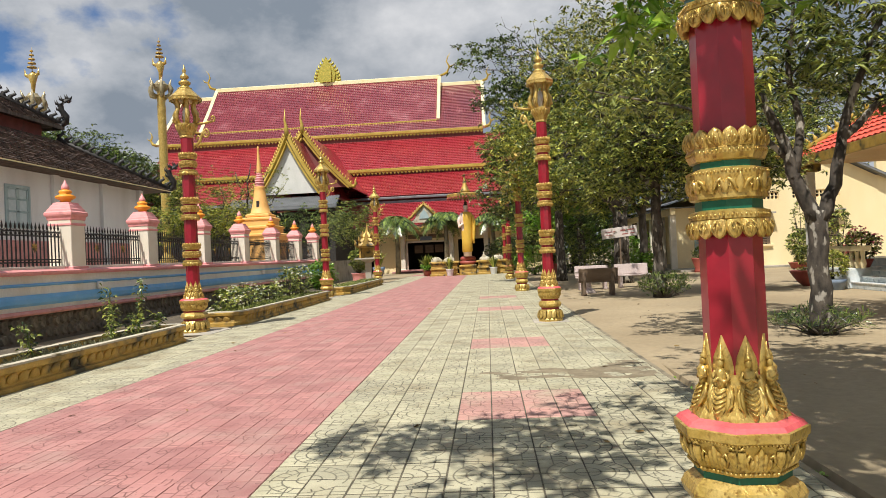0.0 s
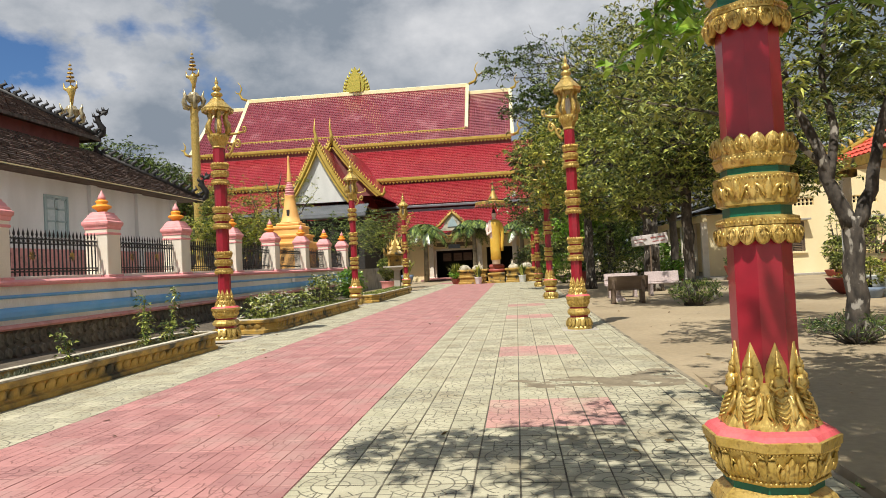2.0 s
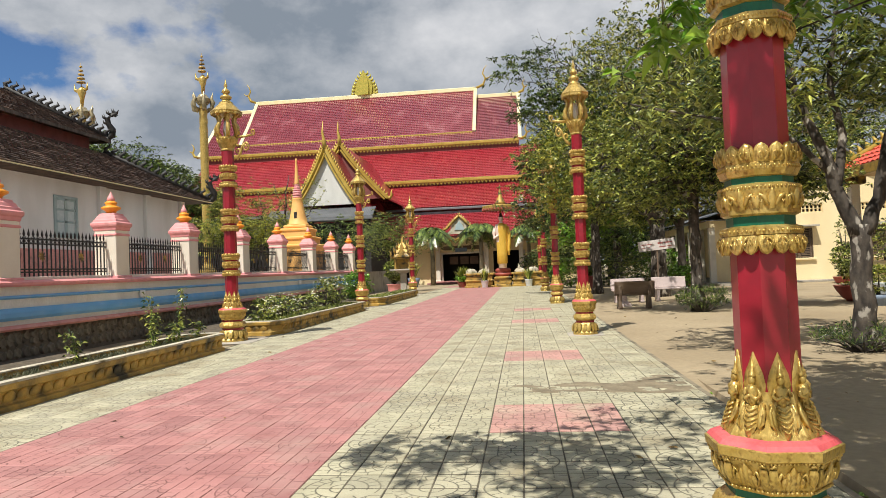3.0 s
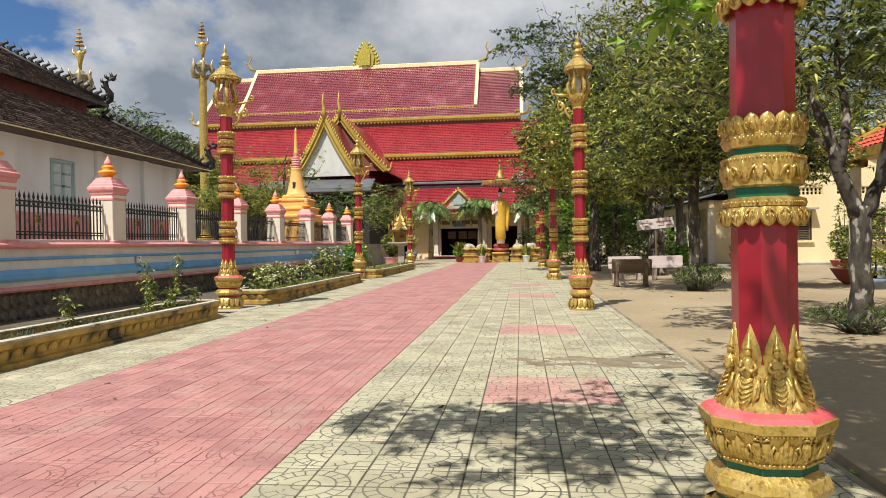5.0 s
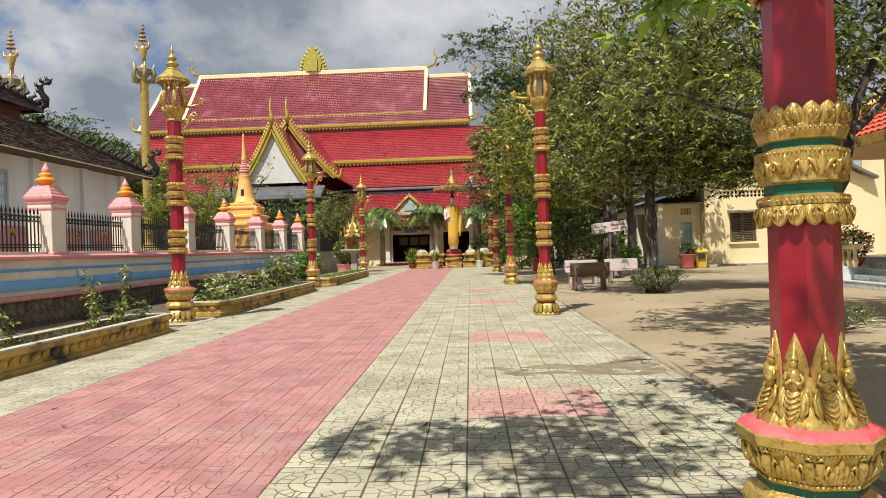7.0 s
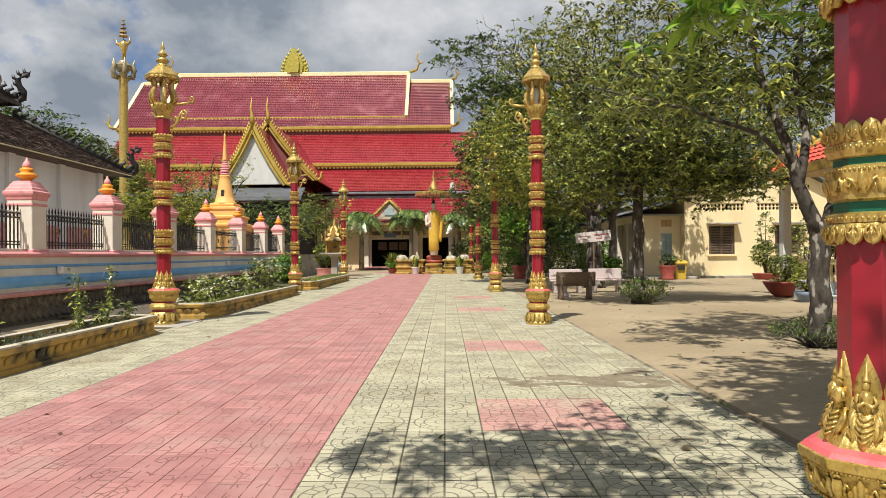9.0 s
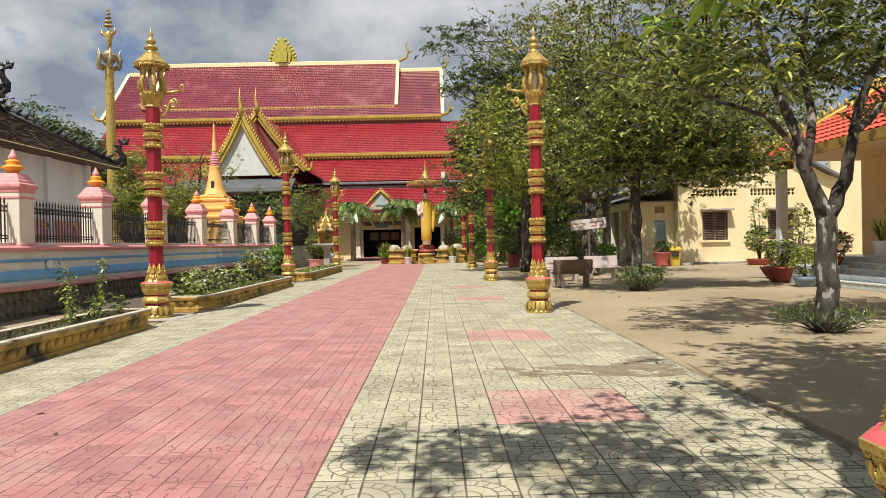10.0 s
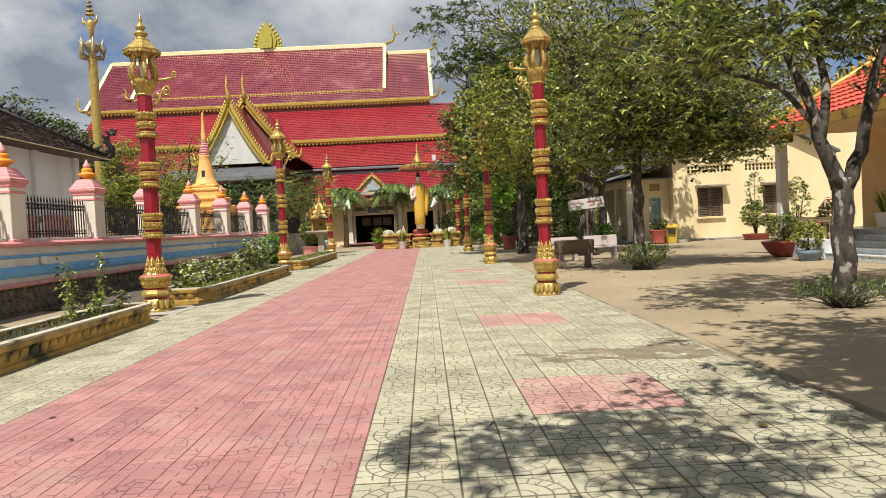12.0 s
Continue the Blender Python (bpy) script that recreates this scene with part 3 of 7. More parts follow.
def fence_panel(length):
    t = thing("iron_fence", "black iron fence panel with spear tops and gilt rosettes", "iron fence", (-9.9, 0, 1.64), group="iron panels of the terrace fence")
    n = int(length / 0.135)
    for name, z0 in (("bottom_rail", 0.10), ("lower_rail", 0.16), ("upper_rail", 0.70), ("top_rail", 0.80)):
        part(name, Shape().box(-0.015, 0.015, 0, length, z0, z0 + 0.03, 0.004), M["iron"], t)
    for i in range(n):
        y = (i + 0.5) * length / n
        b = Shape().box(-0.012, 0.012, y - 0.012, y + 0.012, 0.02, 0.84)
        b.add([(0, y - 0.008, 0.84), (0, y + 0.008, 0.84), (0.007, y, 0.84), (-0.007, y, 0.84), (0, y - 0.045, 0.91), (0, y + 0.045, 0.91), (0.016, y, 0.91), (-0.016, y, 0.91), (0, y, 1.04)],
              [(0, 2, 6, 4), (2, 1, 5, 6), (1, 3, 7, 5), (3, 0, 4, 7), (4, 6, 8), (6, 5, 8), (5, 7, 8), (7, 4, 8)])
        b.tube([(0, y - 0.05, 0.86), (0, y - 0.035, 0.83), (0, y, 0.82), (0, y + 0.035, 0.83), (0, y + 0.05, 0.86)], 0.007, n=4)
        if i:
            b.tube([(0, y - length / n / 2 + 0.035 * math.cos(q * 0.7854), 0.765 + 0.03 * math.sin(q * 0.7854)) for q in range(9)], 0.006, n=4)
        part("bar", b, M["iron"], t)
    for fy in (0.3, 0.7):
        y = fy * length
        r = Shape()
        for k in range(8):
            a = math.pi / 4 * k
            r.tube([(0.02, y, 0.45), (0.025, y + 0.07 * math.cos(a), 0.45 + 0.07 * math.sin(a)), (0.02, y + 0.11 * math.cos(a), 0.45 + 0.12 * math.sin(a))], [0.012, 0.02, 0.004], n=5)
        r.ball((0.02, y, 0.45), 0.02, 0.035, 0.035)
        part("rosette", r, M["gold_old"], t, "gilt rosette")
    return t


panel0 = None
for a, b in zip(POST_Y[:-1], POST_Y[1:]):
    if panel0 is None:
        panel0 = fence_panel(3.25)
        panel0.matrix_world = pose(-9.9, a + 0.28, 1.64)
    else:
        c = copy_thing(panel0, pose(-9.9, a + 0.28, 1.64))
        c.scale = (1, (b - a - 0.56) / 3.25, 1)


def wall_lamp(y):
    t = thing("wall_spotlight", "small white spotlight fixed to the terrace wall", "spotlight", (WX + 0.06, y, 1.15), group="spotlights on the terrace wall")
    part("housing", Shape().lathe([(0.05, -0.10), (0.075, -0.06), (0.08, 0.06), (0.06, 0.09)], n=12), M["white_trim"], t, smooth=True)
    part("bracket", Shape().box(-0.10, 0.0, -0.02, 0.02, -0.02, 0.02, 0.004), M["white_trim"], t)


for y in (9.6, 22.4):
    wall_lamp(y)

# dark strips added between the planter beds and the terrace wall
for ya, yb3 in ((W0, 6.1), (9.5, 18.8), (22.6, 31.8)):
    tagged(new("soil_strip", Shape().box(WX + 0.02, -6.5, ya, yb3, -0.04, 0.05, 0.02).mesh("soil_strip", M["soil"])), "dark strip between planter bed and terrace wall", "soil", "", "stuff")

# the raised terrace behind the wall
structure("terrace", Shape().box(-60, -10.2, W0 - 6, 48.0, -0.05, 1.50), M["concrete"], "raised concrete terrace behind the fence", "ground")


# ---- lamp columns ----
def petal(s, x, y, z, a, w, h, out, down=False, lean=0.0, sharp=False):
    """A bulged pointed petal standing at (x, y, z), facing the direction a."""
    ca, sa = math.cos(a), math.sin(a)
    rows = ((0.0, 0.80, 0.15), (0.30, 1.0, 0.8), (0.62, 0.94, 1.0), (0.86, 0.58, 0.9), (1.0, 0.08, 0.55))
    if sharp:
        rows = ((0.0, 0.80, 0.15), (0.32, 1.0, 0.8), (0.55, 0.80, 1.0), (0.78, 0.40, 0.8), (1.0, 0.02, 0.6))
    sg = -1 if down else 1
    vs = []
    for t, wf, of in rows:
        for u in (-1, -0.5, 0, 0.5, 1):
            o = out * of * (1 - 0.75 * u * u) + lean * t
            q = u * w * 0.5 * wf
            vs.append((x + ca * o - sa * q, y + sa * o + ca * q, z + sg * h * t))
    fs = []
    for k in range(4):
        for i in range(4):
            f = (k * 5 + i, k * 5 + i + 1, k * 5 + 6 + i, k * 5 + 5 + i)
            fs.append(f if not down else f[::-1])
    o = len(vs)
    for t, wf, of in rows:
        for u in (-1, 1):
            p = u * w * 0.5 * wf
            q = lean * t - 0.012
            vs.append((x + ca * q - sa * p, y + sa * q + ca * p, z + sg * h * t))
    for k in range(4):
        fs.append((o + 2 * k + 1, o + 2 * k, o + 2 * k + 2, o + 2 * k + 3))
        fs.append((k * 5, k * 5 + 5, o + 2 * k + 2, o + 2 * k))
        fs.append((k * 5 + 4, o + 2 * k + 1, o + 2 * k + 3, k * 5 + 9))
    s.add(vs, fs, True)


def petal_ring(s, r, z, per, h, out, down=False, lean=0.0, fill=1.0):
    """Petals along the eight sides of an octagon of corner radius r."""
    ap, side = r * math.cos(math.pi / 8), 2 * r * math.sin(math.pi / 8)
    for j in range(8):
        a = math.pi / 4 * j
        for i in range(per):
            q = ((i + 0.5) / per - 0.5) * side
            petal(s, ap * math.cos(a) - math.sin(a) * q, ap * math.sin(a) + math.cos(a) * q, z, a, side / per * fill, h, out, down, lean)


def lotus_ring(s, r, z, per, h, out, down=False):
    """Broad rounded petals with a raised rim, a curl on each side and a small bud."""
    ap, side = r * math.cos(math.pi / 8), 2 * r * math.sin(math.pi / 8)
    sg = -1 if down else 1
    for j in range(8):
        a = math.pi / 4 * j
        ca, sa = math.cos(a), math.sin(a)
        for i in range(per):
            q0 = ((i + 0.5) / per - 0.5) * side
            w = side / per * 1.06
            G = lambda q, t, o: ((ap + o) * ca - (q0 + q * w) * sa, (ap + o) * sa + (q0 + q * w) * ca, z + sg * h * t)
            rows = ((0.0, 0.46, 0.25), (0.28, 0.50, 0.75), (0.55, 0.48, 1.0), (0.78, 0.38, 0.95), (0.92, 0.22, 0.8), (1.0, 0.03, 0.65))
            vs = [G(u * wf, t, out * of * (1 - 0.5 * u * u)) for t, wf, of in rows for u in (-1, -0.5, 0, 0.5, 1)]
            vs += [G(u * wf, t, -0.012) for t, wf, of in rows for u in (-1, 1)]
            fs = [(k * 5 + m, k * 5 + m + 1, k * 5 + 6 + m, k * 5 + 5 + m) for k in range(5) for m in range(4)]
            for k in range(5):
                b0 = 30 + 2 * k
                fs += [(b0 + 1, b0, b0 + 2, b0 + 3), (k * 5, k * 5 + 5, b0 + 2, b0), (k * 5 + 4, b0 + 1, b0 + 3, k * 5 + 9)]
            s.add(vs, [f[::-1] for f in fs] if down else fs, True)
            rim = [G(u * wf * 0.86, t * 0.93, out * of * (1 - 0.4 * u * u) + 0.004) for u, seq in ((-1, rows[1:]), (1, rows[-2:0:-1])) for t, wf, of in seq]
            s.tube(rim, 0.0045, n=5)
            for u in (-1, 1):
                s.tube([G(u * 0.06, 0.10, out * 0.7 + 0.006), G(u * 0.26, 0.22, out * 0.9 + 0.006), G(u * 0.30, 0.42, out + 0.006), G(u * 0.17, 0.50, out + 0.008), G(u * 0.13, 0.38, out + 0.008)], [0.005, 0.007, 0.0065, 0.005, 0.003], n=5)
            s.tube([G(0, 0.30, out + 0.002), G(0, 0.55, out + 0.008), G(0, 0.80, out * 0.95 + 0.004)], [0.003, 0.0075, 0.002], n=6)


def bead_ring(s, r, z, per, size):
    ap, side = r * math.cos(math.pi / 8), 2 * r * math.sin(math.pi / 8)
    for j in range(8):
        a = math.pi / 4 * j
        for i in range(per):
            q = ((i + 0.5) / per - 0.5) * side
            s.ball((ap * math.cos(a) - math.sin(a) * q, ap * math.sin(a) + math.cos(a) * q, z), size, size, size, 5, 3)


def scroll(s, cx, cz, r0, turns, a0, rad, y=0.0, direction=1):
    pts = []
    n = int(14 * turns)
    for i in range(n + 1):
        t = i / n
        a = a0 + direction * 2 * math.pi * turns * t
        r = r0 * (1 - 0.8 * t)
        pts.append((cx + r * math.cos(a), y, cz + r * math.sin(a)))
    s.tube(pts, [rad * (1 - 0.4 * i / n) for i in range(n + 1)], n=6)


def lamp_column(at, arm=180.0, base=1.0, band="green", foot=1.06, skirt=1.0, collars=(1.50, 2.55, 3.58), squat=1.0):
    t = thing("lamp_column", "crimson octagonal lamp column with gilded collars and lantern", "lamp post", at, group="lamp columns along the path")
    C8 = 1 / math.cos(math.pi / 8)
    lift = 0.705 * (base - 1)

    def low(name, shape, material, label=""):
        """A part of the foot; the foot is squeezed below the ledge and carried above it."""
        shape.v = [(x * foot, y * foot, z * base if z < 0.705 else 0.705 + (z - 0.705) * skirt + lift) for x, y, z in shape.v]
        part(name, shape, material, t, label)

    s = Shape().lathe([(0.36, 0.0), (0.37, 0.05), (0.33, 0.09), (0.31, 0.22), (0.28, 0.25)], n=8)
    petal_ring(s, 0.335, 0.23, 2, 0.16, 0.05, down=True, lean=0.03)
    low("plinth", s, M["gold"])
    low("lower_neck", Shape().lathe([(0.27, 0.24), (0.27, 0.31)], n=8), M[band], "dark green band" if band == "green" else "crimson band")
    s = Shape().lathe([(0.27, 0.29), (0.33, 0.32), (0.345, 0.36), (0.32, 0.40), (0.27, 0.43)], n=8)
    low("torus", s, M["gold"])
    low("bowl_neck", Shape().lathe([(0.265, 0.42), (0.265, 0.47)], n=8), M[band], "dark green band" if band == "green" else "crimson band")
    s = Shape().lathe([(0.24, 0.455), (0.275, 0.465), (0.30, 0.50), (0.335, 0.60), (0.345, 0.62), (0.365, 0.635), (0.37, 0.675), (0.355, 0.68)], n=8)
    ap = 0.325 * math.cos(math.pi / 8)
    for j in range(8):
        a = math.pi / 4 * j
        B = lambda q, z, o=0.0: ((0.298 + (z - 0.50) * 0.35 + o) * 0.924 * math.cos(a) - q * math.sin(a), (0.298 + (z - 0.50) * 0.35 + o) * 0.924 * math.sin(a) + q * math.cos(a), z)
        for q, w0, h0 in ((0.0, 0.045, 0.105), (-0.024, 0.034, 0.08), (0.024, 0.034, 0.08), (-0.046, 0.03, 0.055), (0.046, 0.03, 0.055)):
            petal(s, *B(q, 0.505, 0.012 if q == 0 else 0.008), a, w0, h0, 0.018, lean=0.03)
        for sg in (-1, 1):
            s.tube([B(sg * 0.06, 0.515, 0.012), B(sg * 0.075, 0.55, 0.014), B(sg * 0.062, 0.58, 0.014), B(sg * 0.048, 0.565, 0.014), B(sg * 0.056, 0.552, 0.014)], [0.008, 0.009, 0.008, 0.006, 0.004], n=6)
            petal(s, *B(sg * 0.103, 0.595, 0.008), a, 0.05, 0.085, 0.02, down=True, lean=-0.028)
            s.tube([B(sg * 0.085, 0.605, 0.01), B(sg * 0.10, 0.615, 0.012), B(sg * 0.118, 0.605, 0.01)], 0.007, n=6)
        for i in range(13):
            s.ball(B((i - 6) * 0.0195, 0.625, 0.012), 0.0075, 0.0075, 0.0075, 6, 4)
        for i in range(9):
            s.ball(B((i - 4) * 0.025, 0.484, 0.006), 0.010, 0.010, 0.008, 6, 4)
    low("bowl", s, M["gold"], "gilded bowl with relief ornament")
    low("ledge", Shape().lathe([(0.36, 0.676), (0.335, 0.70), (0.28, 0.715)], n=8), M["ledge"], "coral pink ledge")
    # ring of plain praying figures on a flared skirt
    s = Shape().lathe([(0.285, 0.705), (0.27, 0.73), (0.215, 0.80), (0.195, 0.88), (0.182, 0.92)], n=8)
    for j in range(8):
        a = math.pi / 4 * (j + 0.0)
        ca, sa = math.cos(a), math.sin(a)
        P = lambda r, q, z: (r * ca - q * sa, r * sa + q * ca, z)
        petal(s, *P(0.160, 0, 0.88), a, 0.13, 0.225, 0.022, sharp=True)
        petal(s, *P(0.204, 0, 0.862), a, 0.085, 0.145, 0.030, down=True, lean=0.042)
        for q in (-0.052, 0.052):
            petal(s, *P(0.190, q, 0.865), a, 0.042, 0.13, 0.022, down=True, lean=0.045)
        for k in range(5):
            z = 0.848 - 0.022 * k
            w0 = (0.032, 0.038, 0.040, 0.034, 0.024)[k]
            s.tube([P(0.212 + 0.008 * k, -w0, z + 0.006), P(0.232 + 0.009 * k, -w0 * 0.5, z - 0.006), P(0.239 + 0.009 * k, 0, z - 0.012), P(0.232 + 0.009 * k, w0 * 0.5, z - 0.006), P(0.212 + 0.008 * k, w0, z + 0.006)], 0.0055, n=5)
        for sg in (-1, 1):
            s.tube([P(0.19, sg * 0.05, 0.87), P(0.205, sg * 0.068, 0.83), P(0.235, sg * 0.072, 0.785), P(0.248, sg * 0.055, 0.76)], [0.010, 0.012, 0.010, 0.004], n=6)
        s.tube([P(0.188, 0, 0.85), P(0.196, 0, 0.885), P(0.194, 0, 0.93), P(0.188, 0, 0.952)], [0.026, 0.024, 0.036, 0.020], n=9)
        s.ball(P(0.192, 0, 0.972), 0.019, 0.019, 0.024, 9, 6)
        s.tube([P(0.188, 0, 0.988), P(0.184, 0, 1.0), P(0.182, 0, 1.015), P(0.178, 0, 1.07)], [0.022, 0.018, 0.011, 0.002], n=8)
        for q in (-1, 1):
            s.tube([P(0.192, q * 0.034, 0.937), P(0.196, q * 0.048, 0.905), P(0.215, q * 0.03, 0.893), P(0.222, 0, 0.908)], [0.011, 0.011, 0.010, 0.008], n=6)
    low("figured_skirt", s, M["gold"], "gilded skirt with a ring of plain figures")
    part("shaft", Shape().lathe([(0.176, 0.60), (0.174, 1.5), (0.165, 4.60)], n=8), M["red"], t, "crimson octagonal shaft")
    def ring_part(name, shape, material, z, label=""):
        """A part of a collar group, drawn together towards the shaft and its lower rim."""
        lim = lambda x, y: 1.0 if squat == 1.0 or material != "gold" else (0.176 + (math.hypot(x, y) - 0.176) * 0.8) / max(0.01, math.hypot(x, y))
        shape.v = [(x * lim(x, y), y * lim(x, y), z + 0.028 + (h - z - 0.028) * squat) for x, y, h in shape.v]
        part(name, shape, M[material], t, label)

    for z in collars:
        col = Shape().lathe([(0.178, z + 0.085), (0.205, z + 0.09), (0.215, z + 0.115), (0.235, z + 0.125), (0.235, z + 0.160), (0.19, z + 0.17)], n=8)
        lotus_ring(col, 0.222, z + 0.120, 2, 0.092, 0.034, down=True)
        bead_ring(col, 0.238, z + 0.142, 7, 0.008)
        ring_part("lower_collar", col, "gold", z)
        ring_part("collar_band", Shape().lathe([(0.186, z + 0.160), (0.186, z + 0.222)], n=8), band, z, "dark green band" if band == "green" else "crimson band")
        mid = Shape().lathe([(0.19, z + 0.215), (0.225, z + 0.225), (0.225, z + 0.25), (0.24, z + 0.34), (0.235, z + 0.365), (0.19, z + 0.375)], n=8)
        for j in range(8):
            a = math.pi / 4 * j
            Q = lambda q, zz, o=0.0: ((0.212 + o) * math.cos(a) - q * math.sin(a), (0.212 + o) * math.sin(a) + q * math.cos(a), z + zz)
            petal(mid, *Q(0, 0.245, 0.0), a, 0.05, 0.10, 0.025, lean=0.012)
            for sg in (-1, 1):
                mid.tube([Q(sg * 0.02, 0.262, 0.008), Q(sg * 0.045, 0.30, 0.014), Q(sg * 0.07, 0.315, 0.014), Q(sg * 0.078, 0.285, 0.012), Q(sg * 0.06, 0.275, 0.012), Q(sg * 0.056, 0.292, 0.012)], [0.010, 0.011, 0.010, 0.009, 0.007, 0.003], n=6)
                petal(mid, *Q(sg * 0.082, 0.25, 0.0), a, 0.03, 0.06, 0.018, lean=0.01)
        bead_ring(mid, 0.240, z + 0.352, 8, 0.008)
        ring_part("middle_collar", mid, "gold", z)
        ring_part("collar_band", Shape().lathe([(0.186, z + 0.36), (0.186, z + 0.412)], n=8), band, z, "dark green band" if band == "green" else "crimson band")
        top = Shape().lathe([(0.19, z + 0.405), (0.215, z + 0.41), (0.235, z + 0.44), (0.235, z + 0.465), (0.215, z + 0.485), (0.215, z + 0.52), (0.178, z + 0.53)], n=8)
        lotus_ring(top, 0.220, z + 0.472, 2, 0.092, 0.032)
        bead_ring(top, 0.238, z + 0.452, 7, 0.008)
        ring_part("upper_collar", top, "gold", z)
    s = Shape().lathe([(0.17, 4.48), (0.19, 4.50), (0.18, 4.53), (0.20, 4.56), (0.27, 4.70), (0.30, 4.76), (0.30, 4.80), (0.20, 4.82)], n=8)
    petal_ring(s, 0.235, 4.64, 2, 0.13, 0.04, lean=0.05)
    part("capital", s, M["gold"], t)
    s = Shape()
    for j in range(6):
        a = math.pi / 3 * j
        ca, sa = math.cos(a), math.sin(a)
        P = lambda r, z: (r * ca, r * sa, z)
        s.tube([P(0.23, 4.80), P(0.30, 4.90), P(0.31, 5.02), P(0.24, 5.14), P(0.23, 5.24), P(0.30, 5.36)], [0.06, 0.058, 0.07, 0.052, 0.062, 0.045], n=7)
        s.tube([P(0.29, 4.98), P(0.37, 4.92), P(0.36, 4.84)], [0.03, 0.025, 0.008], n=6)
        s.ball(P(0.26, 5.28), 0.05, 0.05, 0.06, 8, 5)
    part("lantern_brackets", s, M["gold"], t, "gilded scroll brackets of the lantern")
    part("lantern_lamp", Shape().lathe([(0.03, 4.82), (0.05, 4.86), (0.09, 5.0), (0.09, 5.1), (0.05, 5.2)], n=12), M["pot_white"], t, "white glass lamp", smooth=True)
    s = Shape().lathe([(0.30, 5.33), (0.43, 5.36), (0.44, 5.41), (0.40, 5.44), (0.27, 5.55), (0.20, 5.60), (0.19, 5.64)], n=8)
    petal_ring(s, 0.42, 5.39, 3, 0.07, 0.02, down=True)
    part("canopy", s, M["gold"], t)
    s = Shape().lathe([(0.19, 5.63), (0.14, 5.66), (0.10, 5.70), (0.16, 5.74), (0.16, 5.78), (0.08, 5.82), (0.07, 5.85), (0.12, 5.88), (0.11, 5.92), (0.05, 5.97), (0.035, 6.0), (0.055, 6.04), (0.03, 6.1), (0.004, 6.2)], n=12)
    part("finial", s, M["gold"], t, smooth=True)
    s = Shape()
    s.tube([(0.2, 0, 4.80), (0.5, 0, 4.81), (0.72, 0, 4.84)], [0.035, 0.03, 0.03], n=6)
    scroll(s, 0.74, 4.91, 0.075, 1.1, -math.pi / 2, 0.028)
    s.tube([(0.19, 0, 4.28), (0.30, 0, 4.34), (0.38, 0, 4.44), (0.44, 0, 4.58), (0.52, 0, 4.66)], [0.03, 0.04, 0.04, 0.035, 0.03], n=6)
    scroll(s, 0.53, 4.56, 0.11, 1.2, math.pi / 2, 0.03, direction=-1)
    scroll(s, 0.30, 4.46, 0.09, 1.0, -math.pi / 3, 0.03)
    arm_ob = part("arm", s, M["gold"], t, "gilded scroll arm")
    arm_ob.rotation_euler = (0, 0, radians(arm))
    return t


lamp_r = lamp_column((1.432, -4.12, 0.0), arm=180, base=0.95, foot=1.0, skirt=0.95, collars=(1.454, 2.412, 3.37), squat=0.923)
lamp_r.scale = (0.79, 0.79, 1.0)
lamp_l = lamp_column((-6.38, 7.9, 0.0), arm=0, base=1.10, band="red")
lamp_l.scale = (0.83, 0.83, 0.985)
for x, y, k, kz in ((1.56, 7.2, 0.68, 0.93), (1.57, 19.3, 0.72, 0.95), (1.55, 32.4, 0.74, 0.96), (1.6, 44.5, 0.74, 0.96)):
    c = copy_thing(lamp_l, pose(x, y, 0, 0, 0, 180))
    c.scale = (k, k, kz)
for x, y in ((-6.37, 20.8), (-6.36, 34.1)):
    c = copy_thing(lamp_l, pose(x, y, 0))
    c.scale = (0.77, 0.77, 0.97)
for x, y, r in ((-6.38, 7.9, 0.62), (-6.37, 20.8, 0.5), (-6.36, 34.1, 0.5), (1.56, 7.2, 0.36), (1.432, -4.12, 0.5)):
    tagged(new("lamp_footing", Shape().box(x - r, x + r, y - r, y + r, -0.01, 0.014, 0.006).mesh("lamp_footing", M["concrete"])), "thin concrete pad under a lamp column", "footing", "pads under the lamp columns")


# ---- great hall ----
def roof_slope(name, parent, x0, x1, y_top, z_top, y_eave, z_eave, material, step=0.30, row=0.36, label=""):
    """A slope facing -y, of rounded tile columns in stepped courses."""
    s = Shape()
    ln = math.hypot(y_top - y_eave, z_top - z_eave)
    rows = max(2, int(ln / row))
    d = Vector((0, y_top - y_eave, z_top - z_eave)).normalized()
    nrm = Vector((0, -d.z, d.y))
    cols = int((x1 - x0) / step)
    step = (x1 - x0) / cols
    offs = ((0.0, 0.0), (0.28, 0.02), (0.5, 0.055), (0.72, 0.02))
    base = Vector((0, y_eave, z_eave))
    k = cols * 4 + 1
    for r in range(rows):
        for e, lift in ((r * ln / rows, 0.05), ((r + 1) * ln / rows, 0.0)):
            for i in range(k):
                u, h = divmod(i, 4)[0], offs[i % 4]
                p = base + d * e + nrm * (h[1] + lift)
                s.v.append((x0 + (u + h[0]) * step, p.y, p.z))
        o = 2 * r * k
        for i in range(k - 1):
            s.f.append((o + i, o + i + 1, o + k + i + 1, o + k + i))
            if r:
                q = o - k
                s.f.append((q + i, q + i + 1, o + i + 1, o + i))
    # solid underside
    a, b = base - nrm * 0.15, base + d * ln - nrm * 0.15
    c, e = base, base + d * ln
    s.add([(x0, a.y, a.z), (x1, a.y, a.z), (x1, b.y, b.z), (x0, b.y, b.z), (x0, c.y, c.z), (x1, c.y, c.z), (x1, e.y, e.z), (x0, e.y, e.z)],
          [(3, 2, 1, 0), (0, 1, 5, 4), (0, 4, 7, 3), (1, 2, 6, 5), (2, 3, 7, 6)])
    return part(name, s, material, parent, label)


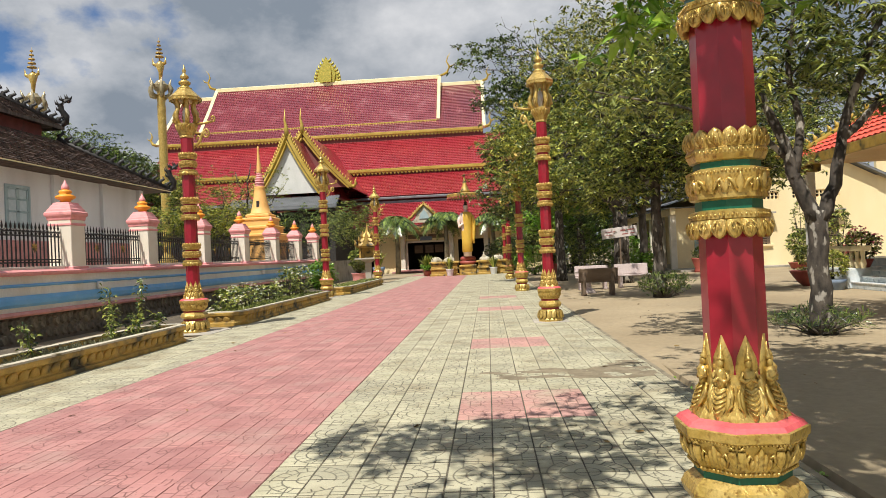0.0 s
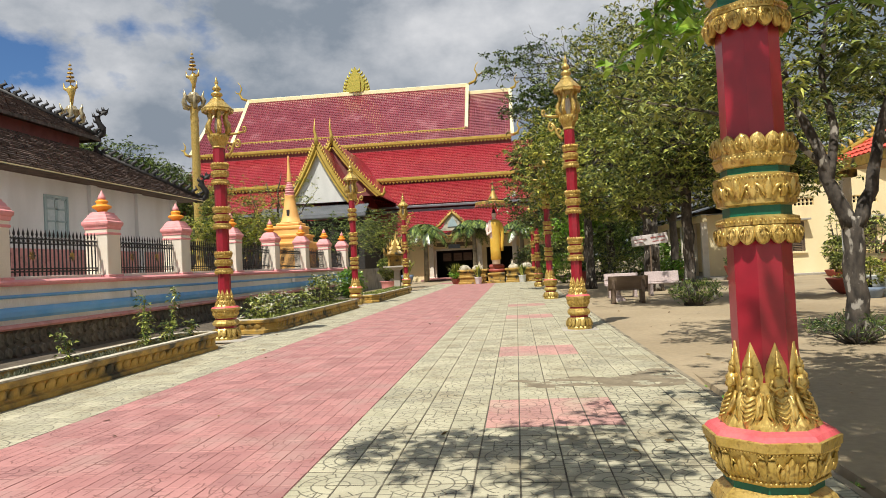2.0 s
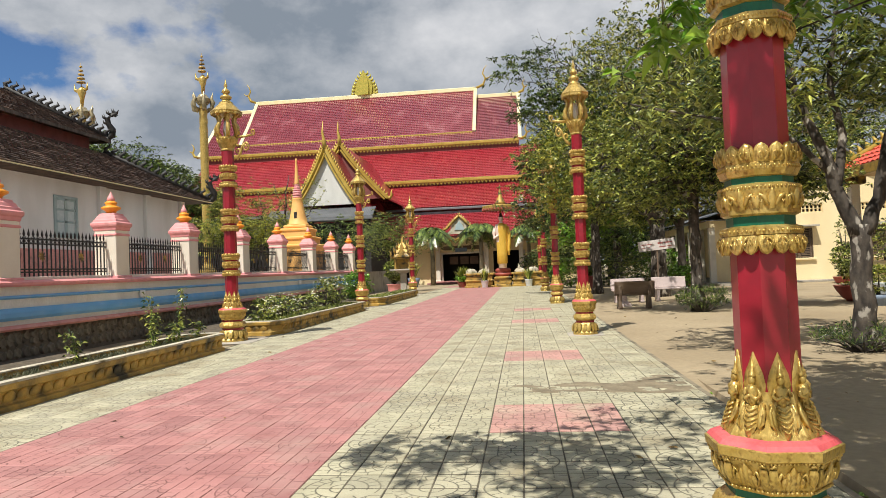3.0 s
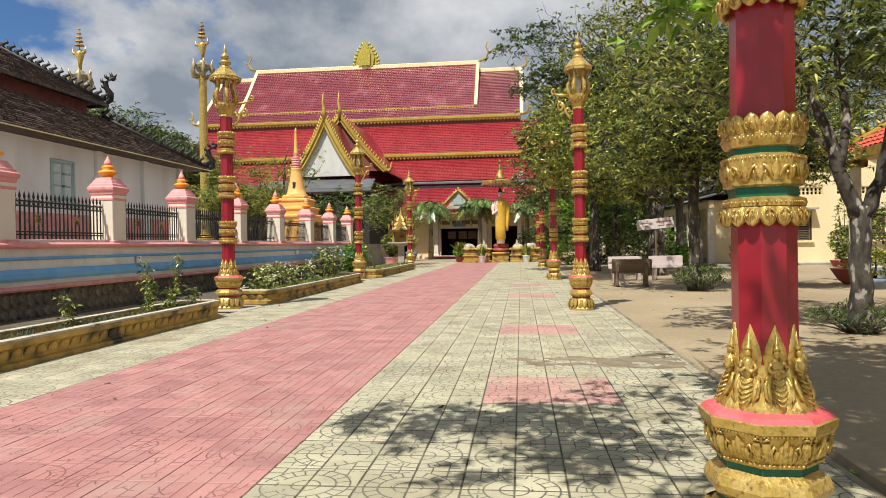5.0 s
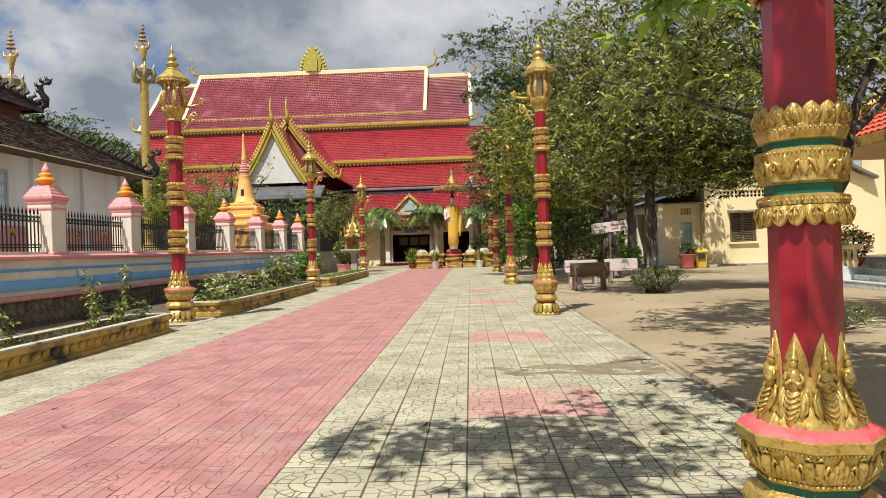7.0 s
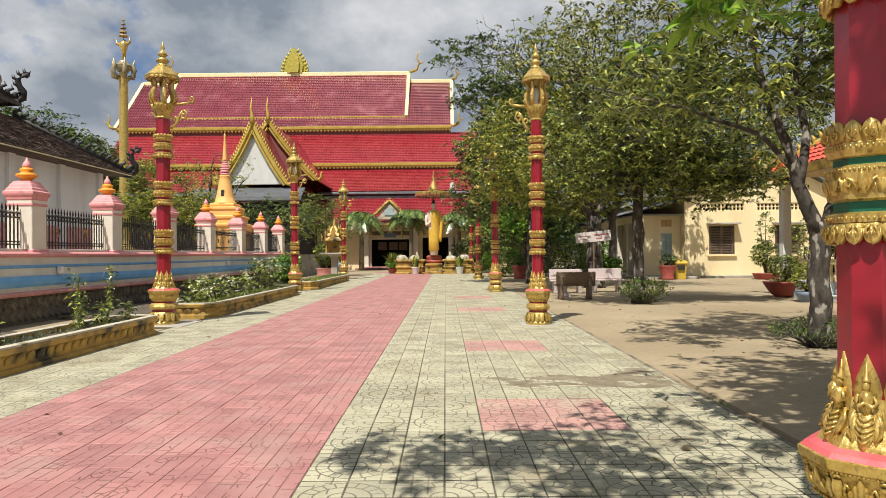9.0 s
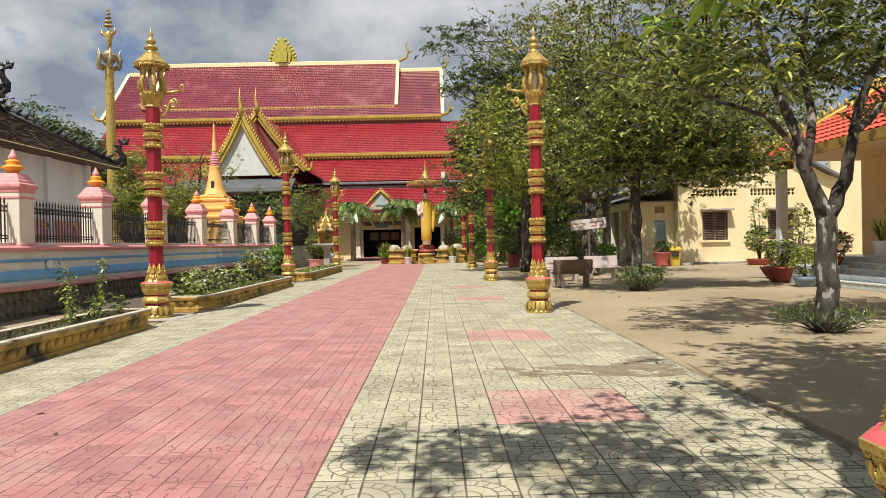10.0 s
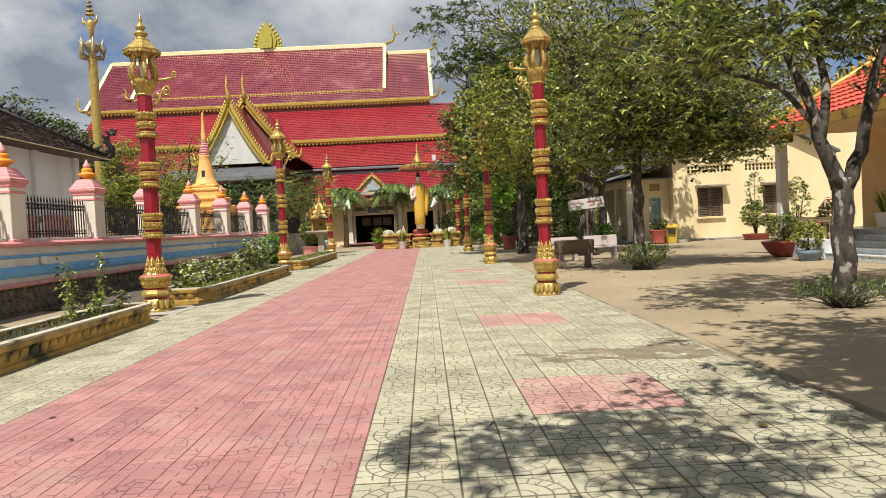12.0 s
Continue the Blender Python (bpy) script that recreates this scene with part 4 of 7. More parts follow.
def eave_trim(parent, x0, x1, y, z, h=0.55, tooth=0.5, material="gold_trim"):
    """A gilded fascia with a hanging leaf fringe."""
    s = Shape().box(x0, x1, y - 0.10, y + 0.12, z - h * 0.5, z + 0.06, 0.02)
    n = int((x1 - x0) / tooth)
    for i in range(n):
        x = x0 + (i + 0.5) * (x1 - x0) / n
        w = (x1 - x0) / n * 0.5
        s.add([(x - w, y - 0.05, z - h * 0.48), (x + w, y - 0.05, z - h * 0.48), (x, y - 0.05, z - h), (x - w, y + 0.05, z - h * 0.48), (x + w, y + 0.05, z - h * 0.48), (x, y + 0.05, z - h)],
              [(0, 2, 1), (3, 4, 5), (0, 3, 5, 2), (1, 2, 5, 4)])
        s.box(x - w * 0.6, x + w * 0.6, y - 0.15, y - 0.1, z - h * 0.4, z - 0.02, 0.012)
    return part("eave_trim", s, M[material], parent, "gilded eave trim with leaf fringe")


def horn(s, x, y, z, h, dx, r=0.16):
    """A curved roof horn rising from a gable end, leaning along dx."""
    s.tube([(x, y, z), (x + dx * 0.30 * h, y, z + 0.12 * h), (x + dx * 0.42 * h, y, z + 0.38 * h), (x + dx * 0.30 * h, y, z + 0.62 * h), (x + dx * 0.36 * h, y, z + 0.82 * h), (x + dx * 0.5 * h, y, z + h)],
           [r, r * 1.1, r * 0.85, r * 0.6, r * 0.4, r * 0.08], n=7)
    s.tube([(x + dx * 0.42 * h, y, z + 0.38 * h), (x + dx * 0.60 * h, y, z + 0.44 * h), (x + dx * 0.66 * h, y, z + 0.54 * h)], [r * 0.6, r * 0.45, r * 0.08], n=6)


hall = thing("great_hall", "temple hall with tiered red glazed roofs and gilded eaves", "building", (0, 0, 0))
RY = 82.0
roof_slope("upper_roof", hall, -34.3, -5.0, RY, 24.6, 76.0, 18.05, M["roof_maroon"], label="glossy maroon tile upper roof")
roof_slope("second_roof", hall, -39.0, 0.5, RY, 23.6, 74.5, 16.6, M["roof_maroon"], label="maroon tile second roof")
roof_slope("third_roof", hall, -38.6, 3.6, 75.0, 15.9, 70.0, 11.65, M["roof_red"], label="red tile third roof")
roof_slope("fourth_roof", hall, -39.4, 4.4, 70.6, 11.2, 65.6, 8.1, M["roof_red"], label="red tile fourth roof")
roof_slope("porch_roof", hall, -25.0, 6.5, 65.4, 7.3, 60.2, 4.45, M["roof_red"], label="red tile porch roof")
for x0, x1, y, z in ((-34.3, -5.0, 75.95, 18.0), (-39.0, 0.5, 74.4, 16.55), (-38.6, 3.6, 69.9, 11.6)):
    eave_trim(hall, x0, x1, y, z, h=0.62, tooth=0.42)
eave_trim(hall, -25.0, 6.5, 60.1, 4.45, h=0.34, tooth=0.3, material="gold_old")
part("gutter", Shape().box(-39.4, 4.4, 65.2, 65.6, 7.75, 8.0, 0.04).box(-39.4, 4.4, 65.45, 65.65, 7.3, 7.6, 0.02), M["grey_metal"], hall, "dark grey sheet gutter")
# back slopes and body
b = Shape()
for x0, x1, yt, zt, ye, ze in ((-34.3, -5.0, RY, 24.6, 88.0, 18.05), (-39.0, 0.5, RY, 23.6, 89.5, 16.6), (-39.0, 1.0, 89.0, 15.9, 98.0, 8.1)):
    b.add([(x0, yt, zt), (x1, yt, zt), (x1, ye, ze), (x0, ye, ze), (x0, yt, zt - 0.2), (x1, yt, zt - 0.2), (x1, ye, ze - 0.2), (x0, ye, ze - 0.2)], [(0, 1, 2, 3), (7, 6, 5, 4), (0, 4, 5, 1), (1, 5, 6, 2), (2, 6, 7, 3), (3, 7, 4, 0)])
part("back_roof", b, M["roof_maroon"], hall)
b = Shape()
for x, t in ((-34.0, 0.3), (-5.6, 0.3)):
    b.prism([(76.2, 18), (RY, 24.3), (87.8, 18)], Matrix(((0, 0, 1, x), (1, 0, 0, 0), (0, 1, 0, 0), (0, 0, 0, 1))), t)
for x, t in ((-38.6, 0.3), (-0.2, 0.3)):
    b.prism([(75, 16.7), (RY, 23.2), (89, 16.7), (89, 9), (75, 9)], Matrix(((0, 0, 1, x), (1, 0, 0, 0), (0, 1, 0, 0), (0, 0, 0, 1))), t)
part("gable_ends", b, M["wall_grey"], hall)
for q in ((-38.5, 0.4, 74.6, 75.0, 15.3, 16.6), (-38.3, 3.4, 70.2, 70.6, 10.6, 11.8), (-39, 4.2, 65.7, 66.0, 7.0, 8.0), (-38.4, -38.0, 66, 98, 0, 9), (0.2, 0.6, 66, 98, 0, 9), (-38.0, 0.2, 97.6, 98, 0, 9)):
    part("side_wall", Shape().box(*q), M["wall_grey"] if q[4] == 0 else M["clerestory"], hall)
r = Shape()
r.box(-34.5, -4.8, RY - 0.25, RY + 0.25, 24.45, 25.0, 0.06).box(-39.1, -34.4, RY - 0.2, RY + 0.2, 23.45, 23.95, 0.05).box(-4.9, 0.7, RY - 0.2, RY + 0.2, 23.45, 23.95, 0.05)
part("ridge_cap", r, M["ridge"], hall, "cream ridge cap")
for x, y0, z0, y1, z1 in ((-34.4, RY, 24.75, 75.8, 18.0), (-4.9, RY, 24.75, 75.8, 18.0), (-39.1, RY, 23.7, 74.2, 16.5), (0.6, RY, 23.7, 74.2, 16.5)):
    v = Shape().tube([(x, y0, z0), (x, (y0 + y1) / 2, (z0 + z1) / 2 - 0.15), (x, y1, z1)], 0.26, n=4)
    part("verge", v, M["ridge"], hall, "cream verge board")
for q in ((-34.5, RY, 24.9, 2.6, -1), (-4.7, RY, 24.9, 2.9, 1), (-39.2, 74.3, 16.5, 1.8, -1), (0.7, RY, 23.9, 1.8, 1), (0.7, 74.2, 16.5, 1.8, 1), (-34.5, 75.7, 18.0, 1.4, -1)):
    hs = Shape()
    horn(hs, *q)
    part("roof_horn", hs, M["gold_trim"], hall, "gilded curling roof horn", smooth=True)
cr = Shape()
for k, (wd, h) in enumerate(((1.5, 2.7), (1.1, 3.0), (0.65, 3.3))):
    poly = [(-wd * 0.85, 0), (wd * 0.85, 0), (wd * 0.98, h * 0.2), (wd, h * 0.38), (wd * 0.86, h * 0.58), (wd * 0.5, h * 0.8), (0, h), (-wd * 0.5, h * 0.8), (-wd * 0.86, h * 0.58), (-wd, h * 0.38), (-wd * 0.98, h * 0.2)]
    cr.prism(poly, Matrix(((1, 0, 0, -19.55), (0, 0, -1, RY + 0.25 - k * 0.02), (0, 1, 0, 24.9), (0, 0, 0, 1))), 0.35 + k * 0.22)
for sx in (-1, 1):
    for i in range(7):
        q = i / 6
        p = Vector((-19.55 + sx * (1.42 - 1.2 * q ** 1.8), RY, 25.1 + 2.6 * q))
        cr.tube([p, p + Vector((sx * 0.28, 0, 0.12)), p + Vector((sx * 0.3, 0, 0.5))], [0.2, 0.17, 0.02], n=6)
    for i in range(4):
        cr.ball((-19.55 + sx * 0.35, RY - 0.35, 25.3 + i * 0.5), 0.2, 0.15, 0.22, 7, 5)
part("ridge_crest", cr, M["gold_green"], hall, "green and gold crest on the ridge")
# ground floor front
FY = 62.0
f = Shape()
for a, c2 in ((-24, -17.6), (-16.2, -12.6), (-11.2, -7.9), (-3.5, -2.6), (0.6, 2.6), (4.2, 6.3)):
    f.box(a, c2, FY, FY + 0.3, -0.03, 3.1)
f.box(-24, 6.3, FY, FY + 0.3, 3.1, 4.3)
part("front_wall", f, M["yellow_wall"], hall, "cream yellow front wall")
# near-black walls and ceiling stand in for the dimness behind the openings
part("inner_wall", Shape().box(-24, 6.3, FY + 7, FY + 7.2, 0, 7.2).box(-24, 6.3, FY + 0.3, FY + 7, 4.2, 4.3).box(-24.2, -24, FY, FY + 7, 0, 7.0).box(6.3, 6.5, FY, FY + 7, 0, 7), M["dark"], hall, "near-black inner walls painting the interior shade")
for x in (-8.15, -3.25, -12.4, 0.2):
    c = Shape().box(x - 0.22, x + 0.22, FY - 0.45, FY - 0.02, 0, 4.0, 0.03).box(x - 0.3, x + 0.3, FY - 0.53, FY - 0.0, 3.7, 4.0, 0.03).box(x - 0.28, x + 0.28, FY - 0.5, FY - 0.0, 0, 0.35, 0.03)
    part("pilaster", c, M["cream"], hall, "cream pilaster")
for i in range(4):
    x = -7.6 + i * 1.0
    part("transom_vent", Shape().box(x, x + 0.85, FY - 0.06, FY - 0.003, 3.35, 3.75, 0.02), M["brown_wood"], hall, "brown transom vent")
part("sign_board", Shape().box(-6.4, -5.2, FY - 0.12, FY - 0.065, 3.15, 3.55, 0.01), M["pot_blue"], hall, "small blue board over the door")
part("door_frame", Shape().box(-7.9, -7.7, FY - 0.1, FY + 0.35, 0, 3.1, 0.02).box(-3.7, -3.5, FY - 0.1, FY + 0.35, 0, 3.1, 0.02).box(-7.9, -3.5, FY - 0.1, FY + 0.35, 2.95, 3.12, 0.02), M["cream"], hall, "cream door frame")
for x in (-6.7, -5.6, -4.6):
    part("door_lattice", Shape().box(x - 0.45, x + 0.4, FY + 1.4, FY + 1.5, 1.9, 2.7, 0.02), M["brown_wood"], hall, "dim brown lattice inside the doorway")
part("entrance_step", Shape().box(-9.2, -2.4, 60.6, FY, -0.03, 0.12, 0.02).box(-8.6, -3.0, 61.2, FY, 0.12, 0.25, 0.02), M["tile_pink"], hall, "pink entrance steps")
ped = Shape().prism([(-2.4, 0), (2.4, 0), (1.5, 0.5), (1.3, 1.0), (0, 2.0), (-1.3, 1.0), (-1.5, 0.5)], Matrix(((0.6, 0, 0, -5.7), (0, 0, -1, 60.2), (0, 0.85, 0, 4.85), (0, 0, 0, 1))), 0.35)
part("pediment", ped, M["rim_pale"], hall, "small cream pediment over the porch")
pt = Shape()
for sx in (-1, 1):
    pts = [(-5.7 + sx * 1.75, 59.8, 5.15), (-5.7 + sx * 1.2, 59.8, 5.45), (-5.7 + sx * 0.85, 59.8, 5.85), (-5.7 + sx * 0.4, 59.8, 6.3), (-5.7, 59.8, 6.65)]
    pt.tube(pts, [0.12, 0.16, 0.16, 0.16, 0.12], n=6)
    for i in range(9):
        q = i / 8
        p = Vector(pts[min(3, int(q * 4))]).lerp(Vector(pts[min(4, int(q * 4) + 1)]), q * 4 - min(3, int(q * 4)))
        pt.tube([p, p + Vector((sx * 0.1, 0, 0.3))], [0.11, 0.01], n=5)
part("pediment_trim", pt, M["gold_old"], hall, "dark gilded scalloped pediment trim")
part("pediment_panel", Shape().prism([(-0.9, 0.35), (0.9, 0.35), (0.6, 0.95), (0, 1.5), (-0.6, 0.95)], Matrix(((0.55, 0, 0, -5.7), (0, 0, -1, 59.82), (0, 0.8, 0, 4.95), (0, 0, 0, 1))), 0.04), M["blue_wood"], hall, "blue grey pediment panel")

# gabled portico in front of the hall
portico = thing("gabled_portico", "gabled portico with gilded bargeboards and red tile roof", "building", (0, 0, 0))
PX = -16.7


def gable(y, apex, half, foot, depth, face="wall_grey"):
    s = Shape()
    n = 10
    L = []
    for i in range(n + 1):
        t = i / n
        L.append((half * (t * 0.78 + 0.22 * t ** 2.2), apex - (apex - foot) * t))
    for sx in (-1, 1):
        s = Shape()
        pts = [(PX + sx * x, y, z) for x, z in L]
        s.tube(pts, 0.20, n=4)
        s.tube([(x - sx * 0.28, yy - 0.02, z - 0.12) for x, yy, z in pts[1:]], 0.12, n=4)
        for i in range(1, 22):
            q = i / 22 * n
            a = min(n - 1, int(q))
            p = Vector(pts[a]).lerp(Vector(pts[a + 1]), q - a)
            s.tube([p, p + Vector((sx * 0.20, -0.05, 0.10)), p + Vector((sx * 0.24, -0.05, 0.34))], [0.12, 0.10, 0.01], n=5)
        e = Vector(pts[-1])
        s.tube([e, e + Vector((sx * 0.22, 0, -0.03)), e + Vector((sx * 0.40, 0, 0.2)), e + Vector((sx * 0.35, 0, 0.5)), e + Vector((sx * 0.48, 0, 0.8))], [0.18, 0.19, 0.15, 0.09, 0.02], n=6)
        part("bargeboard", s, M["gold_trim"], portico, "gilded toothed bargeboard")
    s = Shape()
    s.tube([(PX, y, apex - 0.2), (PX, y - 0.1, apex + 0.5), (PX - 0.12, y - 0.1, apex + 1.2), (PX - 0.05, y - 0.1, apex + 2.2)], [0.25, 0.16, 0.1, 0.015], n=6)
    part("gable_finial", s, M["gold_trim"], portico, "gilded gable finial")
    for sx in (-1, 1):
        r = Shape()
        k = len(L)
        vs = [(PX + sx * x, yy, z + dz) for dz in (0.0, -0.15) for yy in (y + 0.1, y + depth) for x, z in L]
        fs = []
        for i in range(k - 1):
            fs += [(i, i + 1, k + i + 1, k + i), (2 * k + i, 3 * k + i, 3 * k + i + 1, 2 * k + i + 1), (i, 2 * k + i, 2 * k + i + 1, i + 1), (k + i, k + i + 1, 3 * k + i + 1, 3 * k + i)]
        fs += [(0, k, 3 * k, 2 * k), (k - 1, 3 * k - 1, 4 * k - 1, 2 * k - 1)]
        r.add(vs, fs)
        part("roof_slope", r, M["roof_red"], portico)
    poly = [(0, apex - 0.4)] + [(x, z) for x, z in L[1:]] + [(-x, z) for x, z in L[:0:-1]]
    part("tympanum", Shape().prism(poly, Matrix(((1, 0, 0, PX), (0, 0, -1, y + 0.45), (0, 1, 0, 0), (0, 0, 0, 1))), 0.2), M[face], portico, "plain plaster tympanum")


gable(52.0, 12.8, 2.95, 7.55, 14)
gable(57.3, 14.0, 4.5, 8.5, 14, "clerestory")
aw = Shape()
for i in range(60):
    x = PX - 5.2 + i * 0.16
    aw.add([(x, 50.6, 6.3), (x + 0.08, 50.6, 6.38), (x + 0.16, 50.6, 6.3), (x, 52.2, 7.2), (x + 0.08, 52.2, 7.28), (x + 0.16, 52.2, 7.2)], [(0, 1, 4, 3), (1, 2, 5, 4)])
aw.box(PX - 5.2, PX + 4.4, 50.6, 50.66, 6.1, 6.34).box(PX - 5.2, PX + 4.4, 50.62, 52.3, 6.05, 6.1)
part("awning", aw, M["grey_metal"], portico, "grey corrugated awning")
# solid block and posts coloured near-black in place of porch shade
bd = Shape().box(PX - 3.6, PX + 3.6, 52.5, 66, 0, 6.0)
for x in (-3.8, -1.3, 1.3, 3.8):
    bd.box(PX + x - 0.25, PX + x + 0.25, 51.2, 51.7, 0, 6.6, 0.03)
part("porch_body", bd, M["dark"], portico, "near-black porch block painting the shade below the gable")

# ---- old hall on the terrace ----
old = thing("old_hall", "white old hall with black tile roof and carved ridges", "building", (0, 0, 0))
EX, EY, EZ, BX, BY = -15.5, 26.6, 5.4, -30.0, -8.0
wl2 = Shape()
wx = -16.5
win = (15.9, 17.05, 3.3, 4.65)
wl2.box(wx - 0.3, wx, BY, win[0], 1.4, 5.6).box(wx - 0.3, wx, win[1], EY - 1.2, 1.4, 5.6).box(wx - 0.3, wx, win[0], win[1], 1.4, win[2]).box(wx - 0.3, wx, win[0], win[1], win[3], 5.6)
for q in ((BX + 1, wx - 0.3, EY - 1.5, EY - 1.2, 1.4, 5.6), (BX + 1, BX + 1.3, BY, EY - 1.5, 1.4, 5.6), (BX + 1, wx - 0.3, BY, BY + 0.3, 1.4, 5.6)):
    part("end_wall", Shape().box(*q), M["white"], old)
part("wall", wl2, M["white"], old, "white painted wall")
for y in (6.6, 12.0, 18.6, 22.0, 25.2):
    part("pilaster", Shape().box(wx, wx + 0.16, y - 0.2, y + 0.2, 1.4, 5.5, 0.01), M["white"], old)
part("dado", Shape().box(wx, wx + 0.10, BY, EY - 1.2, 1.45, 2.75, 0.02), M["band_pink"], old, "dull red dado")
wf = Shape().box(wx - 0.12, wx + 0.05, win[0] - 0.1, win[0], win[2] - 0.1, win[3] + 0.1, 0.01).box(wx - 0.12, wx + 0.05, win[1], win[1] + 0.1, win[2] - 0.1, win[3] + 0.1, 0.01).box(wx - 0.12, wx + 0.05, win[0], win[1], win[3], win[3] + 0.1, 0.01).box(wx - 0.12, wx + 0.08, win[0] - 0.15, win[1] + 0.15, win[2] - 0.12, win[2], 0.01)
window = part("window", wf, M["blue_wood"], old, "faded blue wooden window")
for k in range(2):
    y0 = win[0] + k * (win[1] - win[0]) / 2
    y1 = y0 + (win[1] - win[0]) / 2
    sh = Shape()
    for a, c2 in ((y0, y0 + 0.08), (y1 - 0.08, y1)):
        sh.box(wx - 0.04, wx + 0.03, a, c2, win[2], win[3], 0.006)
    for i in range(4):
        z = win[2] + i * (win[3] - win[2]) / 3
        sh.box(wx - 0.04, wx + 0.03, y0, y1, min(z, win[3] - 0.07), min(z, win[3] - 0.07) + 0.07, 0.006)
    part("shutter", sh, M["blue_wood"], window)
    part("pane", Shape().box(wx - 0.03, wx + 0.005, y0 + 0.08, y1 - 0.08, win[2] + 0.05, win[3] - 0.05), M["pane_pale"], window, "pale blue painted pane")


def hip_roof(x_out, y_out, z_out, run, rise, x_mid, y_near, name, board, deep, board_label):
    """Courses of small black tiles on the side and end slopes of a hipped roof."""
    s = Shape()
    rows = int(math.hypot(run, rise) / 0.22)
    for r in range(rows):
        a, c2 = r / rows, (r + 1) / rows
        x0, x1 = x_out - run * a, x_out - run * c2
        z0, z1 = z_out + rise * a + 0.045, z_out + rise * c2
        ye = y_out - run * a
        n = int((ye - y_near) / 0.2)
        for i in range(n):
            ya, yb = ye - i * 0.2, ye - i * 0.2 - 0.19
            j = random.uniform(-0.012, 0.016)
            cut = run * (c2 - a) if i == 0 else 0
            s.add([(x0 + j, ya, z0 + j), (x0 + j, yb, z0 + j), (x1, yb, z1), (x1, ya - cut, z1), (x0 + j, ya, z0 - 0.05), (x0 + j, yb, z0 - 0.05)], [(0, 3, 2, 1), (0, 1, 5, 4)])
        s.add([(x0, ye, z0), (x_mid, ye, z0), (x_mid, ye - run * (c2 - a), z1), (x1, ye - run * (c2 - a), z1), (x0, ye, z0 - 0.06), (x_mid, ye, z0 - 0.06)], [(0, 1, 2, 3), (0, 4, 5, 1)])
        s.add([(2 * x_mid - x0, ye, z0), (2 * x_mid - x0, y_near, z0), (2 * x_mid - x1, y_near, z1), (2 * x_mid - x1, ye, z1)], [(0, 3, 2, 1)])
    s.add([(x_out, y_out, z_out - 0.06), (2 * x_mid - x_out, y_out, z_out - 0.06), (2 * x_mid - x_out, y_near, z_out - 0.06), (x_out, y_near, z_out - 0.06)], [(0, 1, 2, 3)])
    part(name, s, M["tile_black"], old, "mossy black tile roof")
    part("eave_board", Shape().box(x_out - 0.02, x_out + 0.05, y_near, y_out + 0.05, z_out - deep, z_out - 0.02).box(2 * x_mid - x_out, x_out, y_out - 0.0, y_out + 0.06, z_out - deep, z_out - 0.02), M[board], old, board_label)
    fl = Shape()
    m = 16
    for i in range(m):
        t = (i + 0.5) / m
        p = Vector((x_out - run * t, y_out - run * t, z_out + rise * t + 0.05))
        fl.tube([p, p + Vector((-0.05, -0.05, 0.22)), p + Vector((0.10, 0.10, 0.34)), p + Vector((0.06, 0.06, 0.5))], [0.11, 0.10, 0.07, 0.01], n=5)
    fl.tube([(x_out, y_out, z_out + 0.05), (x_out - run, y_out - run, z_out + rise + 0.05)], 0.12, n=6)
    part("hip_crest", fl, M["black"], old, "black flame crest along the hip")
    hn = Shape()
    e = Vector((x_out, y_out, z_out))
    d = Vector((0.7, 0.7, 0))
    hp = [e - d * 0.45, e - d * 0.12 + Vector((0, 0, 0.02)), e + d * 0.14 + Vector((0, 0, 0.20)), e + d * 0.16 + Vector((0, 0, 0.48)), e - d * 0.02 + Vector((0, 0, 0.72)), e - d * 0.06 + Vector((0, 0, 0.98)), e + d * 0.12 + Vector((0, 0, 1.20)), e + d * 0.36 + Vector((0, 0, 1.30)), e + d * 0.44 + Vector((0, 0, 1.46))]
    hn.tube(hp, [0.13, 0.15, 0.16, 0.15, 0.13, 0.12, 0.11, 0.07, 0.01], n=8)
    for k, q in enumerate(hp[1:-1]):
        for back in (0.20, 0.12):
            hn.tube([q, q - d * back + Vector((0, 0, 0.05)), q - d * (back + 0.05) + Vector((0, 0, 0.20 + 0.3 * (0.2 - back)))], [0.085, 0.05, 0.006], n=5)
    hn.tube([hp[6], hp[6] + d * 0.18 - Vector((0, 0, 0.06)), hp[6] + d * 0.30 + Vector((0, 0, 0.02))], [0.07, 0.05, 0.008], n=5)
    part("roof_horn", hn, M["black"], old, "black curling roof horn", smooth=True)


hip_roof(EX, EY, EZ, 3.6, 2.2, -23.0, BY, "lower_roof", "ridge", 0.05, "pale yellow eave board")
part("clerestory", Shape().box(-26.4, -19.4, BY, EY - 4.2, 6.9, 8.4), M["clerestory"], old, "dull red clerestory wall")
hip_roof(-18.9, 23.2, 8.25, 3.0, 1.9, -23.0, BY, "upper_roof", "bark_dark", 0.16, "dark brown eave board")


